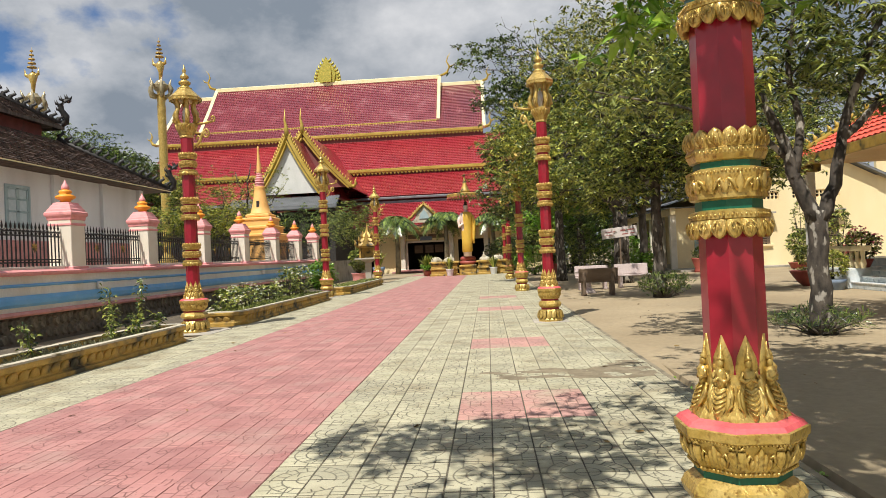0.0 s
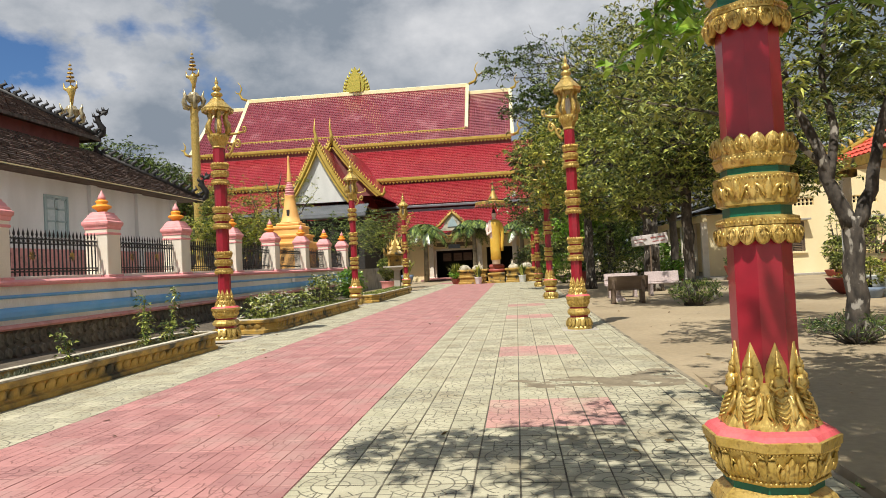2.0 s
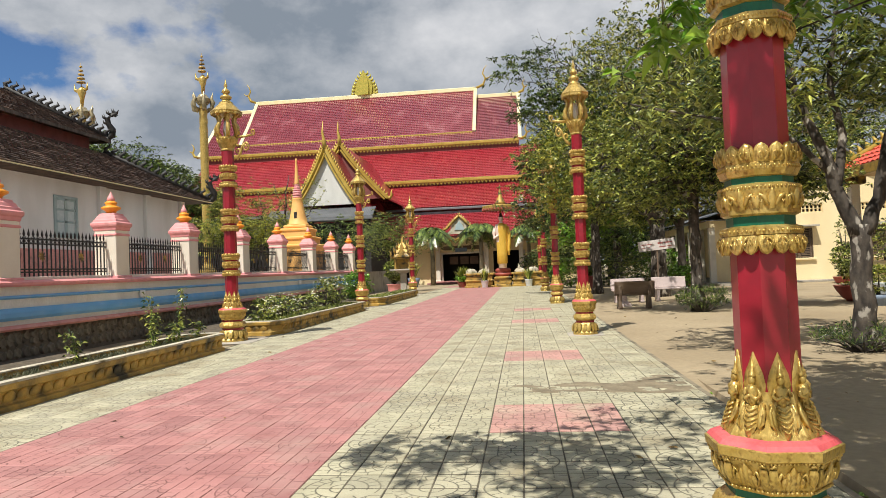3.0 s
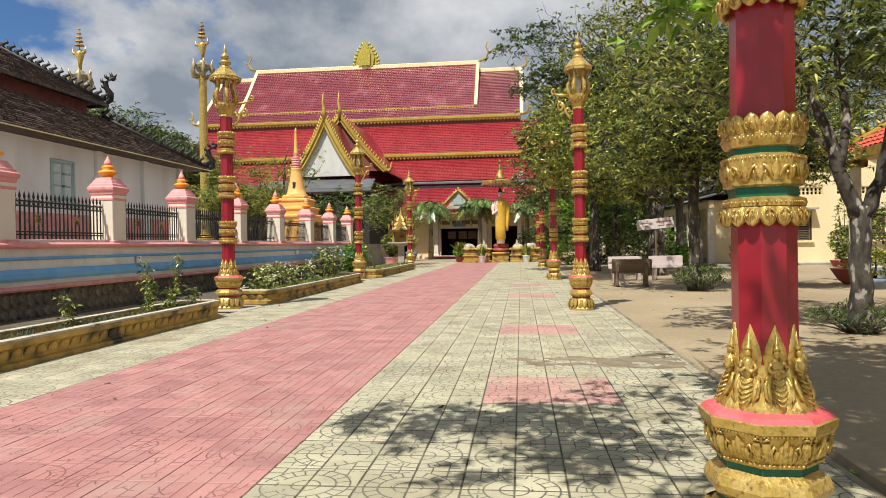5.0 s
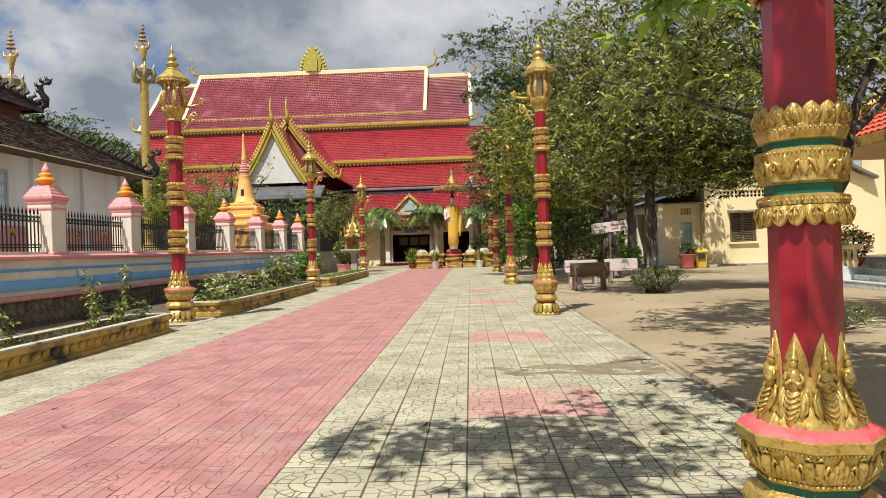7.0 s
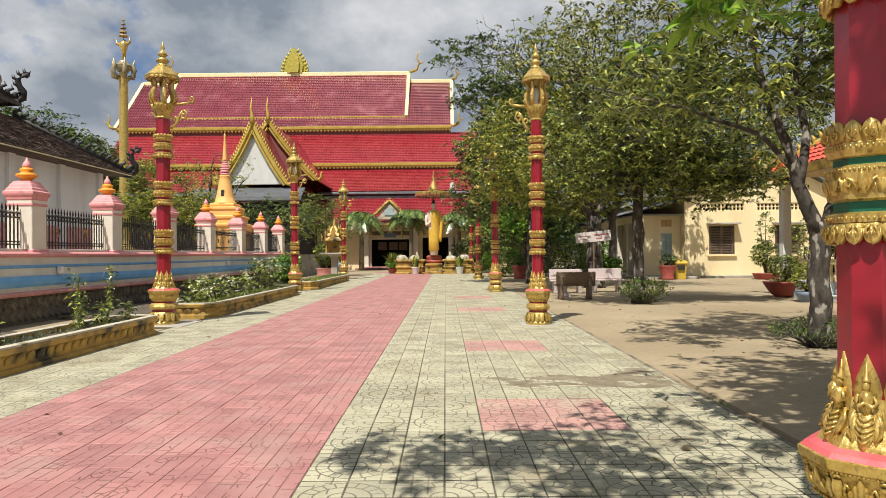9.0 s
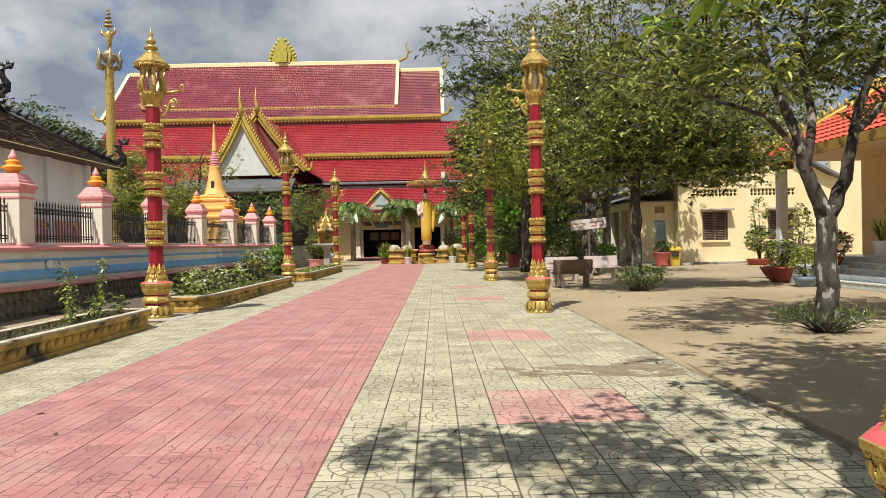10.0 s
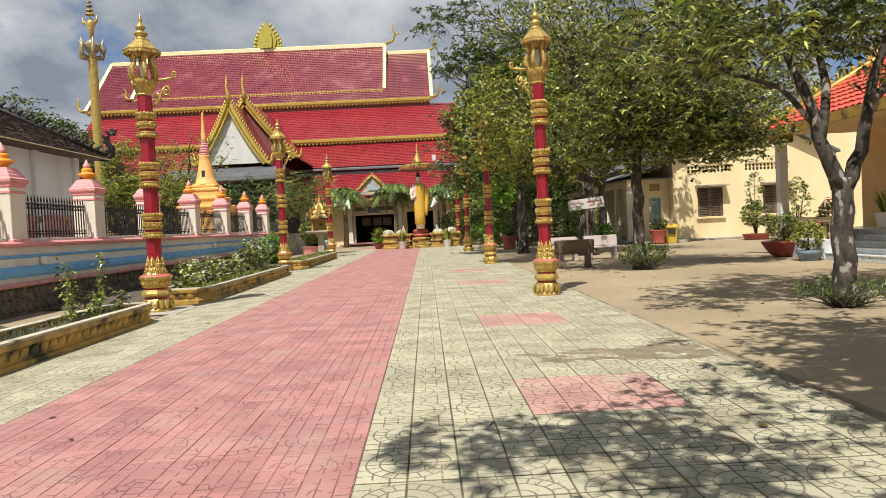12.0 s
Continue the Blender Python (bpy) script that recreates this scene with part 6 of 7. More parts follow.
for i in range(4):
    xs3, zt = 12.0 - 0.3 * (4 - i), 0.16 * (i + 1)
    part("step", Shape().box(xs3, 11.997, 5.5, 13.397, -0.03, zt, 0.01), M["marble"], ah, "marble step")
    part("nosing", Shape().box(xs3 - 0.015, xs3 + 0.05, 5.5, 13.39, zt - 0.03, zt + 0.006, 0.004), M["pot_white"], ah, "white nosing")


# ---- plants ----
def leaf_mesh(name, centres, material, length, width, per, seed, droop=0.35, up=0.55, spread=1.0):
    """Rosettes of pointed leaves round the given centres, each leaf with a folded midrib."""
    rng = np.random.default_rng(seed)
    c = np.repeat(np.asarray(centres, float), per, axis=0)
    n = len(c)
    a = rng.uniform(0, 2 * np.pi, n)
    el = rng.normal(up * 0.3, 0.3 * spread, n)
    d = np.stack([np.cos(a) * np.cos(el), np.sin(a) * np.cos(el), np.sin(el)], 1)
    ln = length * rng.uniform(0.65, 1.25, n)[:, None]
    wd = width * rng.uniform(0.7, 1.2, n)[:, None]
    side = np.cross(d, [0, 0, 1.0])
    side += rng.normal(0, 0.55, (n, 3))
    side /= np.linalg.norm(side, axis=1)[:, None] + 1e-6
    base = c + d * ln * 0.08
    midp = c + d * ln * 0.55
    tip = c + d * ln - np.array([0, 0, 1.0]) * ln * droop
    l1, r1 = midp + side * wd * 0.5, midp - side * wd * 0.5
    nrm = np.cross(side, d)
    midp = midp - nrm * wd * 0.12 * np.sign(nrm[:, 2:3])
    v = np.stack([base, l1, tip, r1, midp], 1).reshape(-1, 3)
    o = np.arange(n)[:, None] * 5
    f = np.concatenate([o + [0, 4, 1], o + [1, 4, 2], o + [0, 3, 4], o + [3, 2, 4]], 1).reshape(-1, 3)
    me = bpy.data.meshes.new(name)
    me.from_pydata(v.tolist(), [], f.tolist())
    me.materials.append(material)
    me.update()
    return me


def limb_points(p0, p1, rng, sag=0.0, wob=0.1, n=6):
    p0, p1 = Vector(p0), Vector(p1)
    ln = (p1 - p0).length
    out = []
    for i in range(n + 1):
        t = i / n
        p = p0.lerp(p1, t)
        k = math.sin(math.pi * t) * ln
        out.append(p + Vector((rng.uniform(-wob, wob), rng.uniform(-wob, wob), rng.uniform(-wob, wob) + sag)) * k)
    return out


def tree(at, label, seed, forks, trunk_r, fork_z, crown, leaf="leaf", length=0.22, width=0.07, per=7, density=1.0, clump=11, bark="bark", twigs=True, lean=(0, 0), bare=0):
    """forks: limb ends (x, y, z) from the trunk's head. crown: leaf masses (x, y, z, rx, ry, rz, count)."""
    t = thing("tree", label, "tree", at)
    rng = random.Random(seed)
    s = Shape()
    head = Vector((lean[0], lean[1], fork_z))
    pts = limb_points((0, 0, -0.05), head, rng, wob=0.012, n=8)
    s.tube(pts, [trunk_r * (1.45 if i == 0 else 1.1 if i == 1 else 1.02 - 0.02 * i) for i in range(9)], n=12)
    tips = []
    nodes = []
    for e in forks:
        if isinstance(e, list):
            line = [Vector(p) for p in e[1:]]
            lp = [p + Vector((rng.uniform(-1, 1), rng.uniform(-1, 1), 0)) * 0.03 for a, b in zip(line[:-1], line[1:]) for p in (a, a.lerp(b, 0.33), a.lerp(b, 0.67))] + [line[-1]]
            r = trunk_r * e[0]
        else:
            lp = limb_points(head - Vector((0, 0, 0.1)), e, rng, sag=0.04, wob=0.07, n=7)
            r = trunk_r * 0.72
        s.tube(lp, [r * (1 - 0.75 * i / (len(lp) - 1)) for i in range(len(lp))], n=9)
        nodes += [(p, r * (1 - 0.1 * i)) for i, p in enumerate(lp) if i > 1]
    cen = []
    nr = np.random.default_rng(seed)
    for x, y, z, rx, ry, rz, cnt in crown:
        cnt = int(cnt * density)
        nb = max(3, cnt // clump)
        u = nr.normal(size=(nb, 3))
        u /= np.linalg.norm(u, axis=1)[:, None]
        hub = u * (nr.uniform(0.15, 1.0, nb) ** 0.45)[:, None] * [rx, ry, rz] + [x, y, z]
        size = 0.16 * (rx + ry + rz) / 3 + 0.14
        cc = hub[nr.integers(nb, size=cnt)] + nr.normal(size=(cnt, 3)) * [size, size, size * 0.55]
        cen.append(cc)
        if twigs and nodes:
            for k in range(max(2, cnt // 24)):
                e = Vector(cc[nr.integers(len(cc))])
                p, r = min(nodes, key=lambda a: (a[0] - e).length + rng.uniform(0, 0.8))
                tw = limb_points(p, e, rng, sag=-0.03, wob=0.09, n=5)
                r0 = min(r * 0.55, 0.07)
                s.tube(tw, [r0, r0 * 0.8, r0 * 0.6, r0 * 0.45, r0 * 0.3, 0.006], n=6)
    tops = sorted(nodes, key=lambda a: -a[0].z)[:8]
    for k in range(bare):
        p = tops[k % len(tops)][0]
        e = p + Vector((rng.uniform(-3.4, 0.6), rng.uniform(-1, 1), rng.uniform(1.2, 3.6)))
        tw = limb_points(p, e, rng, sag=0.05, wob=0.10, n=5)
        s.tube(tw, [0.05, 0.04, 0.03, 0.022, 0.015, 0.006], n=5)
        for q in tw[2:]:
            s.tube([q, q + Vector((rng.uniform(-0.7, 0.3), rng.uniform(-0.3, 0.3), rng.uniform(0.3, 0.9)))], [0.015, 0.005], n=4)
    part("trunk", s, M[bark], t, smooth=True)
    ob = new("crown", leaf_mesh("crown", np.concatenate(cen), M[leaf], length * 0.92, width * 0.82, int(per * 1.3), seed))
    ob.parent = t
    tagged(ob, "leafy crown")
    return t


tree((5.48, 3.8, 0), "forked grey-barked tree with open leafy crown in the yard", 11,
     [[0.78, (-0.03, 0, 1.75), (-0.25, 0, 2.3), (-0.45, 0, 3.0), (-0.75, 0.1, 4.0), (-1.1, 0.2, 5.4)], [0.3, (-0.38, 0, 2.75), (-1.0, -0.2, 3.25), (-2.1, -0.3, 3.6), (-3.5, -0.3, 3.95)],
      [0.5, (-0.3, 0, 2.4), (-0.12, 0.15, 3.3), (-0.2, 0.3, 4.4), (0.1, 0.4, 5.8)], [0.72, (0.03, 0, 1.75), (0.32, 0, 2.3), (0.45, 0, 3.1), (0.8, 0, 4.1), (1.5, 0.1, 5.6)], [0.45, (0.45, 0, 3.0), (1.1, 0.1, 3.6), (2.3, 0.2, 4.1)]], 0.165, 1.9,
     [(-1.9, -0.6, 4.1, 1.3, 1.4, 0.9, 150), (-0.6, 0.3, 4.7, 2.2, 1.9, 1.2, 420), (2.0, 0.2, 4.4, 2.2, 1.8, 1.2, 460), (3.6, 0.6, 4.6, 1.8, 1.8, 1.6, 300), (0.5, 0.5, 6.3, 2.7, 2.3, 1.3, 340)], length=0.215, width=0.066, per=10, lean=(0.02, 0), leaf="leaf", density=1.05)
tree((5.3, 13.2, 0), "slender dark-trunked tree with dense crown in the yard", 12,
     [(-1.4, 0, 5.2), (1.2, 0.4, 5.4), (0, -0.8, 6.4), (-0.4, 0.9, 7.0)], 0.165, 3.2,
     [(-0.6, 0, 4.9, 2.4, 2.4, 1.5, 520), (1.4, 0.2, 5.0, 2.4, 2.4, 1.6, 520), (0.2, 0, 7.2, 2.6, 2.6, 1.8, 520), (-1.6, -0.4, 3.8, 1.2, 1.4, 0.8, 130), (2.6, -0.4, 4.0, 1.5, 1.4, 0.8, 200), (0.6, 0, 3.9, 1.6, 1.4, 0.6, 260), (2.3, 0, 3.8, 1.4, 1.3, 0.6, 220), (2.0, 0.4, 3.3, 1.2, 1.0, 0.5, 150), (3.3, 0.2, 3.5, 0.9, 0.9, 0.45, 90), (-0.9, 0, 3.2, 1.0, 1.0, 0.6, 120)], bark="bark", leaf="leaf", length=0.20, width=0.085, density=1.35)
tree((6.0, 22.4, 0), "broad old tree with thick trunk and spreading crown", 13,
     [(-2.4, 0, 6.4), (1.8, 0.4, 6.4), (-0.5, -0.8, 8.6), (0.6, 1, 9.2)], 0.34, 3.0,
     [(-2.4, 0, 6.2, 2.6, 2.8, 2.2, 620), (1.6, 0.3, 6.5, 3.0, 2.8, 2.0, 560), (-0.6, 0, 9.6, 3.2, 3.0, 2.4, 560), (-2.6, -0.4, 3.9, 1.3, 1.6, 1.0, 200), (-4.2, -3.6, 4.9, 1.5, 1.6, 1.9, 380)], leaf="leaf_yellow", length=0.23, width=0.09, density=1.3)
tree((3.9, 27.0, 0), "tall tree with dark layered foliage beside the path", 14,
     [(-1.2, 0, 7.0), (1.5, 0.4, 7.4), (0.2, -0.8, 10)], 0.22, 3.5,
     [(-0.7, 0, 6.0, 2.1, 2.2, 1.8, 560), (1.6, 0, 7.5, 2.6, 2.6, 2.2, 520), (-0.2, 0, 10.0, 2.4, 2.4, 2.2, 420), (-1.2, 0, 8.3, 1.6, 1.6, 1.0, 200), (-3.0, 0, 11.2, 1.6, 1.6, 0.9, 120), (-2.6, 0, 9.3, 1.4, 1.6, 0.8, 130), (-2.6, 0, 6.4, 1.3, 1.4, 1.1, 220), (-2.8, 0.5, 4.5, 1.2, 1.4, 1.7, 260)], leaf="leaf_dark", length=0.25, width=0.11, bare=22, density=1.25)
tree((4.6, 35.5, 0), "bright green tree filling the space behind the columns", 15,
     [(-1.4, 0, 5.0), (1.6, 0.4, 6.4), (0.2, -0.8, 8.5)], 0.2, 2.6,
     [(-1.0, 0, 4.4, 2.2, 2.0, 2.0, 480), (1.6, 0, 6.0, 3.0, 2.6, 2.6, 520), (0, 0, 9.0, 2.8, 2.4, 2.2, 420)], leaf="leaf_bright", length=0.34, width=0.15)
tree((8.6, 30.0, 0), "shady tree in front of the veranda", 16,
     [(-1.4, 0, 5.6), (1.6, 0.4, 6.4), (0.2, -0.8, 9.5)], 0.22, 3.2,
     [(-1.0, 0, 6.2, 2.8, 2.4, 1.8, 520), (2.0, 0, 7.0, 2.8, 2.6, 2.0, 480), (0, 0, 10.0, 3.6, 3.0, 2.6, 560), (2.6, 0, 4.9, 2.2, 1.6, 0.9, 330), (-1.6, 0, 4.0, 1.8, 1.4, 1.0, 260)], leaf="leaf", length=0.32, width=0.14, bark="bark_dark")
tree((7.2, 44.0, 0), "dense dark tree beside the great hall", 17,
     [(-2.0, 0, 6.0), (1.6, 0.4, 7.4), (0.2, -0.8, 10.5)], 0.3, 3.2,
     [(-3.0, 0, 5.0, 2.6, 2.4, 3.0, 480), (0.5, 0, 6.5, 4.2, 3.0, 4.2, 800), (0, 0, 12.0, 3.8, 3.0, 3.0, 480)], leaf="leaf_dark", length=0.42, width=0.15)
tree((16.0, 47.0, 0), "tall dark tree beyond the yellow building", 18,
     [(-2.0, 0, 8.0), (1.6, 0.4, 8.4), (0.2, -0.8, 12)], 0.35, 4.0,
     [(-3.0, 0, 10.0, 4.5, 3.0, 4.0, 600), (3.5, 0, 10.5, 4.5, 3.0, 3.6, 600), (0, 0, 14.0, 5.0, 3.0, 3.0, 500)], leaf="leaf_dark", length=0.5, width=0.18)
tree((24.0, 44.0, 0), "leafy tree beyond the yellow building", 19,
     [(-2.0, 0, 7.0), (1.6, 0.4, 8.4), (0.2, -0.8, 11)], 0.3, 4.0,
     [(-2.0, 0, 9.0, 3.6, 3.0, 2.6, 520), (3.0, 0, 9.5, 4.0, 3.0, 3.2, 520), (0, 0, 12.0, 4.0, 3.0, 2.4, 420)], leaf="leaf", length=0.42, width=0.15)
for i, (x, y) in enumerate(((5.2, 53.0), (11.5, 53.5), (8.3, 57.5))):
    tree((x, y, 0), "dense dark leafy tree beside the great hall", 60 + i, [(-1.6, 0, 5.0), (1.6, 0.4, 6.0), (0.2, -0.6, 8.0)], 0.25, 2.0,
         [(-1.4, 0, 3.4, 2.6, 2.0, 2.6, 460), (1.6, 0, 3.8, 2.6, 2.0, 2.8, 460), (0, 0, 8.0, 3.4, 2.4, 2.6, 520)], leaf="leaf_dark", length=0.45, width=0.19)
# the tree that shades the near paving; its lowest twigs hang into view
tree((6.3, -5.6, 0), "large shade tree with big fresh leaves by the path", 20,
     [(-3.4, 0.4, 5.6), (-6.4, -0.6, 5.8), (-1.6, 3.0, 4.6), (1.6, 1.2, 6.2), (-4.5, 2.2, 6.0)], 0.22, 2.6,
     [(-6.0, 0.55, 5.7, 2.2, 1.25, 0.7, 160), (-4.1, -1.5, 5.8, 0.8, 0.9, 0.6, 130), (-7.9, 0.6, 5.7, 0.8, 0.45, 0.4, 34), (-4.0, 0.1, 5.8, 1.9, 1.4, 0.8, 150), (-3.7, 2.2, 5.9, 1.4, 1.3, 0.7, 340), (-3.2, -1.0, 5.9, 1.3, 1.2, 0.7, 320), (-2.9, 0.6, 5.9, 2.0, 2.0, 1.0, 480), (-2.9, 3.2, 5.9, 2.2, 1.9, 0.7, 460), (-2.8, -1.6, 5.8, 1.9, 1.4, 0.8, 380), (-2.2, 4.2, 4.0, 1.5, 1.0, 0.6, 46), (0.6, 1.2, 6.4, 2.6, 2.6, 1.2, 300), (-4.5, 3.7, 3.15, 0.3, 0.3, 0.18, 12), (-3.9, 3.5, 3.35, 0.3, 0.3, 0.16, 10)], leaf="leaf_bright", length=0.26, width=0.095, per=8)
# left and far trees
for i, (x, y, z0, k, lf, lab) in enumerate(((-39.0, 59, 1.0, 1.36, "leaf_dark", "dark tree behind the old hall"), (-37.5, 66, 1.0, 1.2, "leaf_dark", "dark tree behind the old hall"), (-45, 60, 1.0, 1.5, "leaf_dark", "tree behind the old hall roof"), (-51, 62, 1.0, 1.35, "leaf_dark", "tree behind the old hall roof"))):
    tree((x, y, z0), lab, 30 + i, [(-2 * k, 0, 7 * k), (2 * k, 0, 7.5 * k), (0, 0, 9 * k)], 0.3, 3.5, [(-1.6 * k, 0, 7.2 * k, 2.6 * k, 2.4 * k, 2.2 * k, 760), (1.8 * k, 0, 7.0 * k, 2.6 * k, 2.4 * k, 2.2 * k, 760), (0, 0, 9.2 * k, 2.4 * k, 2.2 * k, 1.6 * k, 520)], leaf=lf, length=0.5, width=0.18)
tree((-15.6, 34.0, 1.5), "yellow green bushy tree on the terrace", 41, [(-1.2, 0, 3.2), (1.2, 0, 3.4), (0, 0, 4.2)], 0.12, 0.8, [(-0.9, 0, 2.8, 1.7, 1.4, 1.5, 420), (1.0, 0, 2.3, 1.7, 1.4, 1.4, 420), (0, 0, 3.9, 1.3, 1.2, 0.8, 140)], leaf="leaf_yellow", length=0.2, width=0.08)
tree((-18.3, 34.5, 1.5), "yellow green bushy tree by the old hall corner", 46, [(-1.2, 0, 3.2), (1.2, 0, 3.4), (0, 0, 4.2)], 0.12, 0.8, [(-0.8, 0, 2.9, 1.5, 1.4, 1.5, 620), (0.9, 0, 2.5, 1.5, 1.4, 1.5, 620), (0, 0, 4.9, 1.3, 1.2, 1.2, 360)], leaf="leaf_yellow", length=0.2, width=0.08)
tree((-17.0, 42.0, 1.5), "sparse twiggy tree with reddish flowers", 42, [(-2.0, 0, 6.0), (1.6, 0, 6.6), (0.4, 0, 7.4), (-0.8, 0, 6.8), (2.4, 0, 5.2)], 0.15, 1.8, [(-1.0, 0, 5.8, 2.4, 1.6, 1.4, 130), (1.4, 0, 5.6, 2.2, 1.6, 1.4, 130), (0, 0, 3.6, 2.6, 1.6, 1.6, 320)], leaf="leaf_yellow", length=0.2, width=0.07)
tree((-8.9, 41.0, 0), "small rounded tree in front of the hall", 43, [(-1.2, 0, 3.4), (1.2, 0, 3.6), (0, 0, 4.4)], 0.13, 1.6, [(-1.0, 0, 3.9, 1.9, 1.5, 1.2, 380), (1.0, 0, 3.7, 1.7, 1.5, 1.2, 340), (0, 0, 4.9, 1.6, 1.4, 0.8, 180)], leaf="leaf", length=0.2, width=0.07)
tree((-12.8, 44.0, 0.6), "dark leafy tree beside the portico", 44, [(-1.2, 0, 3.4), (1.2, 0, 3.6), (0, 0, 4.4)], 0.13, 1.6, [(-1.0, 0, 3.4, 2.0, 1.5, 1.6, 380), (1.4, 0, 3.2, 1.9, 1.5, 1.6, 340)], leaf="leaf_dark", length=0.24, width=0.09)


def bush(at, label, seed, rx, ry, rz, count, leaf="leaf", length=0.12, width=0.04, per=6, stems=6, category="shrub", up=0.55):
    t = thing("shrub", label, category, at)
    nr = np.random.default_rng(seed)
    u = nr.normal(size=(count, 3))
    u /= np.linalg.norm(u, axis=1)[:, None]
    cc = u * (nr.uniform(0.3, 1, count) ** 0.5)[:, None] * [rx, ry, rz] + [0, 0, rz]
    s = Shape()
    for i in range(stems):
        e = cc[nr.integers(count)]
        s.tube([(e[0] * 0.15, e[1] * 0.15, -0.02), (e[0] * 0.5, e[1] * 0.5, e[2] * 0.5), tuple(e)], [0.02, 0.014, 0.005], n=5)
    part("stemwork", s, M["bark_dark"], t)["kind"] = "stuff"
    ob = new("foliage", leaf_mesh("foliage", cc, M[leaf], length, width, per, seed, up=up))
    ob.parent = t
    return t


# dry undergrowth round two trunks
bush((5.4, 3.7, -0.02), "thin dark green weeds round a tree trunk", 51, 0.75, 0.5, 0.20, 110, "leaf_dark", 0.22, 0.022, stems=40, up=2.8)
bush((5.35, 12.9, -0.02), "dark green upright weeds round a tree trunk", 52, 0.80, 0.55, 0.34, 240, "leaf_dark", 0.24, 0.026, stems=40, up=3.2)


def potted(at, label, pot, prof, seed, plant, name="potted_plant"):
    t = thing(name, label, "potted plant", at)
    part("pot", Shape().lathe(prof, n=20 if pot != "pot_sq" else 4), M[pot if pot != "pot_sq" else "terracotta"], t, smooth=pot != "pot_sq")
    top = prof[-1][1]
    part("soil", Shape().lathe([(prof[-1][0] * 0.9, top - 0.06), (prof[-1][0] * 0.9, top - 0.02)], n=16), M["soil"], t)
    nr = np.random.default_rng(seed)
    for kind, leaf, rx, rz, z, count, ln, wd in plant:
        if kind == "ball":
            u = nr.normal(size=(count, 3))
            u /= np.linalg.norm(u, axis=1)[:, None]
            cc = u * (nr.uniform(0.4, 1, count) ** 0.4)[:, None] * [rx, rx, rz] + [0, 0, top + z]
            ob = new("foliage", leaf_mesh("foliage", cc, M[leaf], ln, wd, 6, seed))
            s = Shape()
            for i in range(5):
                e = cc[i]
                s.tube([(e[0] * 0.1, e[1] * 0.1, top - 0.05), (e[0] * 0.4, e[1] * 0.4, top + z * 0.6), tuple(e)], [0.035, 0.025, 0.008], n=6)
            part("stemwork", s, M["bark"], t)["kind"] = "stuff"
        elif kind == "blade":
            s = Shape()
            for i in range(count):
                a, el = nr.uniform(0, 6.28), nr.uniform(0.05, 0.5)
                l = ln * nr.uniform(0.6, 1.1)
                dx, dy = math.cos(a), math.sin(a)
                p0 = Vector((dx * rx * 0.3, dy * rx * 0.3, top - 0.04))
                p1 = p0 + Vector((dx * math.sin(el), dy * math.sin(el), math.cos(el))) * l * 0.6
                p2 = p1 + Vector((dx * math.sin(el * 1.8), dy * math.sin(el * 1.8), math.cos(el * 1.8))) * l * 0.4
                sd = Vector((-dy, dx, 0)) * wd
                s.add([p0 - sd * 0.6, p0 + sd * 0.6, p1 + sd, p1 - sd, p2, p0 + Vector((dx, dy, 0)) * -0.01, p1 + Vector((dx, dy, 0)) * -0.012], [(0, 1, 2, 3), (3, 2, 4), (1, 5, 6, 2), (5, 0, 3, 6), (2, 6, 4), (6, 3, 4)])
            ob = new("foliage", s.mesh("foliage", M[leaf]))
        ob.parent = t
    return t


potted((10.65, 15.4, -0.03), "wide brick red bowl with rounded bonsai shrub", "terracotta", [(0.30, 0), (0.46, 0.12), (0.60, 0.32), (0.68, 0.46), (0.70, 0.50), (0.66, 0.50)], 61, [("ball", "leaf", 0.58, 0.36, 0.50, 420, 0.10, 0.045), ("ball", "leaf_yellow", 0.52, 0.08, 0.06, 90, 0.10, 0.04)])
potted((12.3, 12.9, 0.80), "white square pot with tall striped blade leaves", "pot_white", [(0.22, 0), (0.24, 0.05), (0.30, 0.42), (0.34, 0.46), (0.30, 0.46)], 62, [("blade", "leaf_yellow", 0.3, 0, 0, 60, 0.75, 0.03)])
potted((11.3, 13.75, 0.55), "low pot of flowering red bougainvillea", "terracotta", [(0.2, 0), (0.3, 0.2), (0.32, 0.25), (0.28, 0.25)], 63, [("ball", "leaf", 0.5, 0.45, 0.4, 200, 0.12, 0.06), ("ball", "flower_pink", 0.52, 0.5, 0.5, 60, 0.09, 0.06)])
potted((10.2, 13.2, -0.03), "blue pot with yellow green bush", "pot_blue", [(0.24, 0), (0.3, 0.2), (0.36, 0.30), (0.32, 0.30)], 64, [("ball", "leaf_yellow", 0.42, 0.42, 0.45, 240, 0.11, 0.045)])
potted((16.6, 29.6, -0.03), "low clay planter with slim leafy tree", "terracotta", [(0.55, 0), (0.6, 0.1), (0.68, 0.28), (0.70, 0.32), (0.64, 0.32)], 65, [("ball", "leaf", 0.75, 0.7, 1.0, 230, 0.20, 0.09), ("ball", "leaf", 0.45, 1.2, 2.2, 90, 0.18, 0.08)])
potted((15.0, 22.6, -0.03), "slim potted tree beside the apricot hall", "terracotta", [(0.45, 0), (0.5, 0.1), (0.56, 0.3), (0.5, 0.3)], 66, [("ball", "leaf", 0.5, 1.0, 1.6, 120, 0.18, 0.08), ("ball", "leaf_yellow", 0.7, 0.35, 0.5, 120, 0.14, 0.06)])
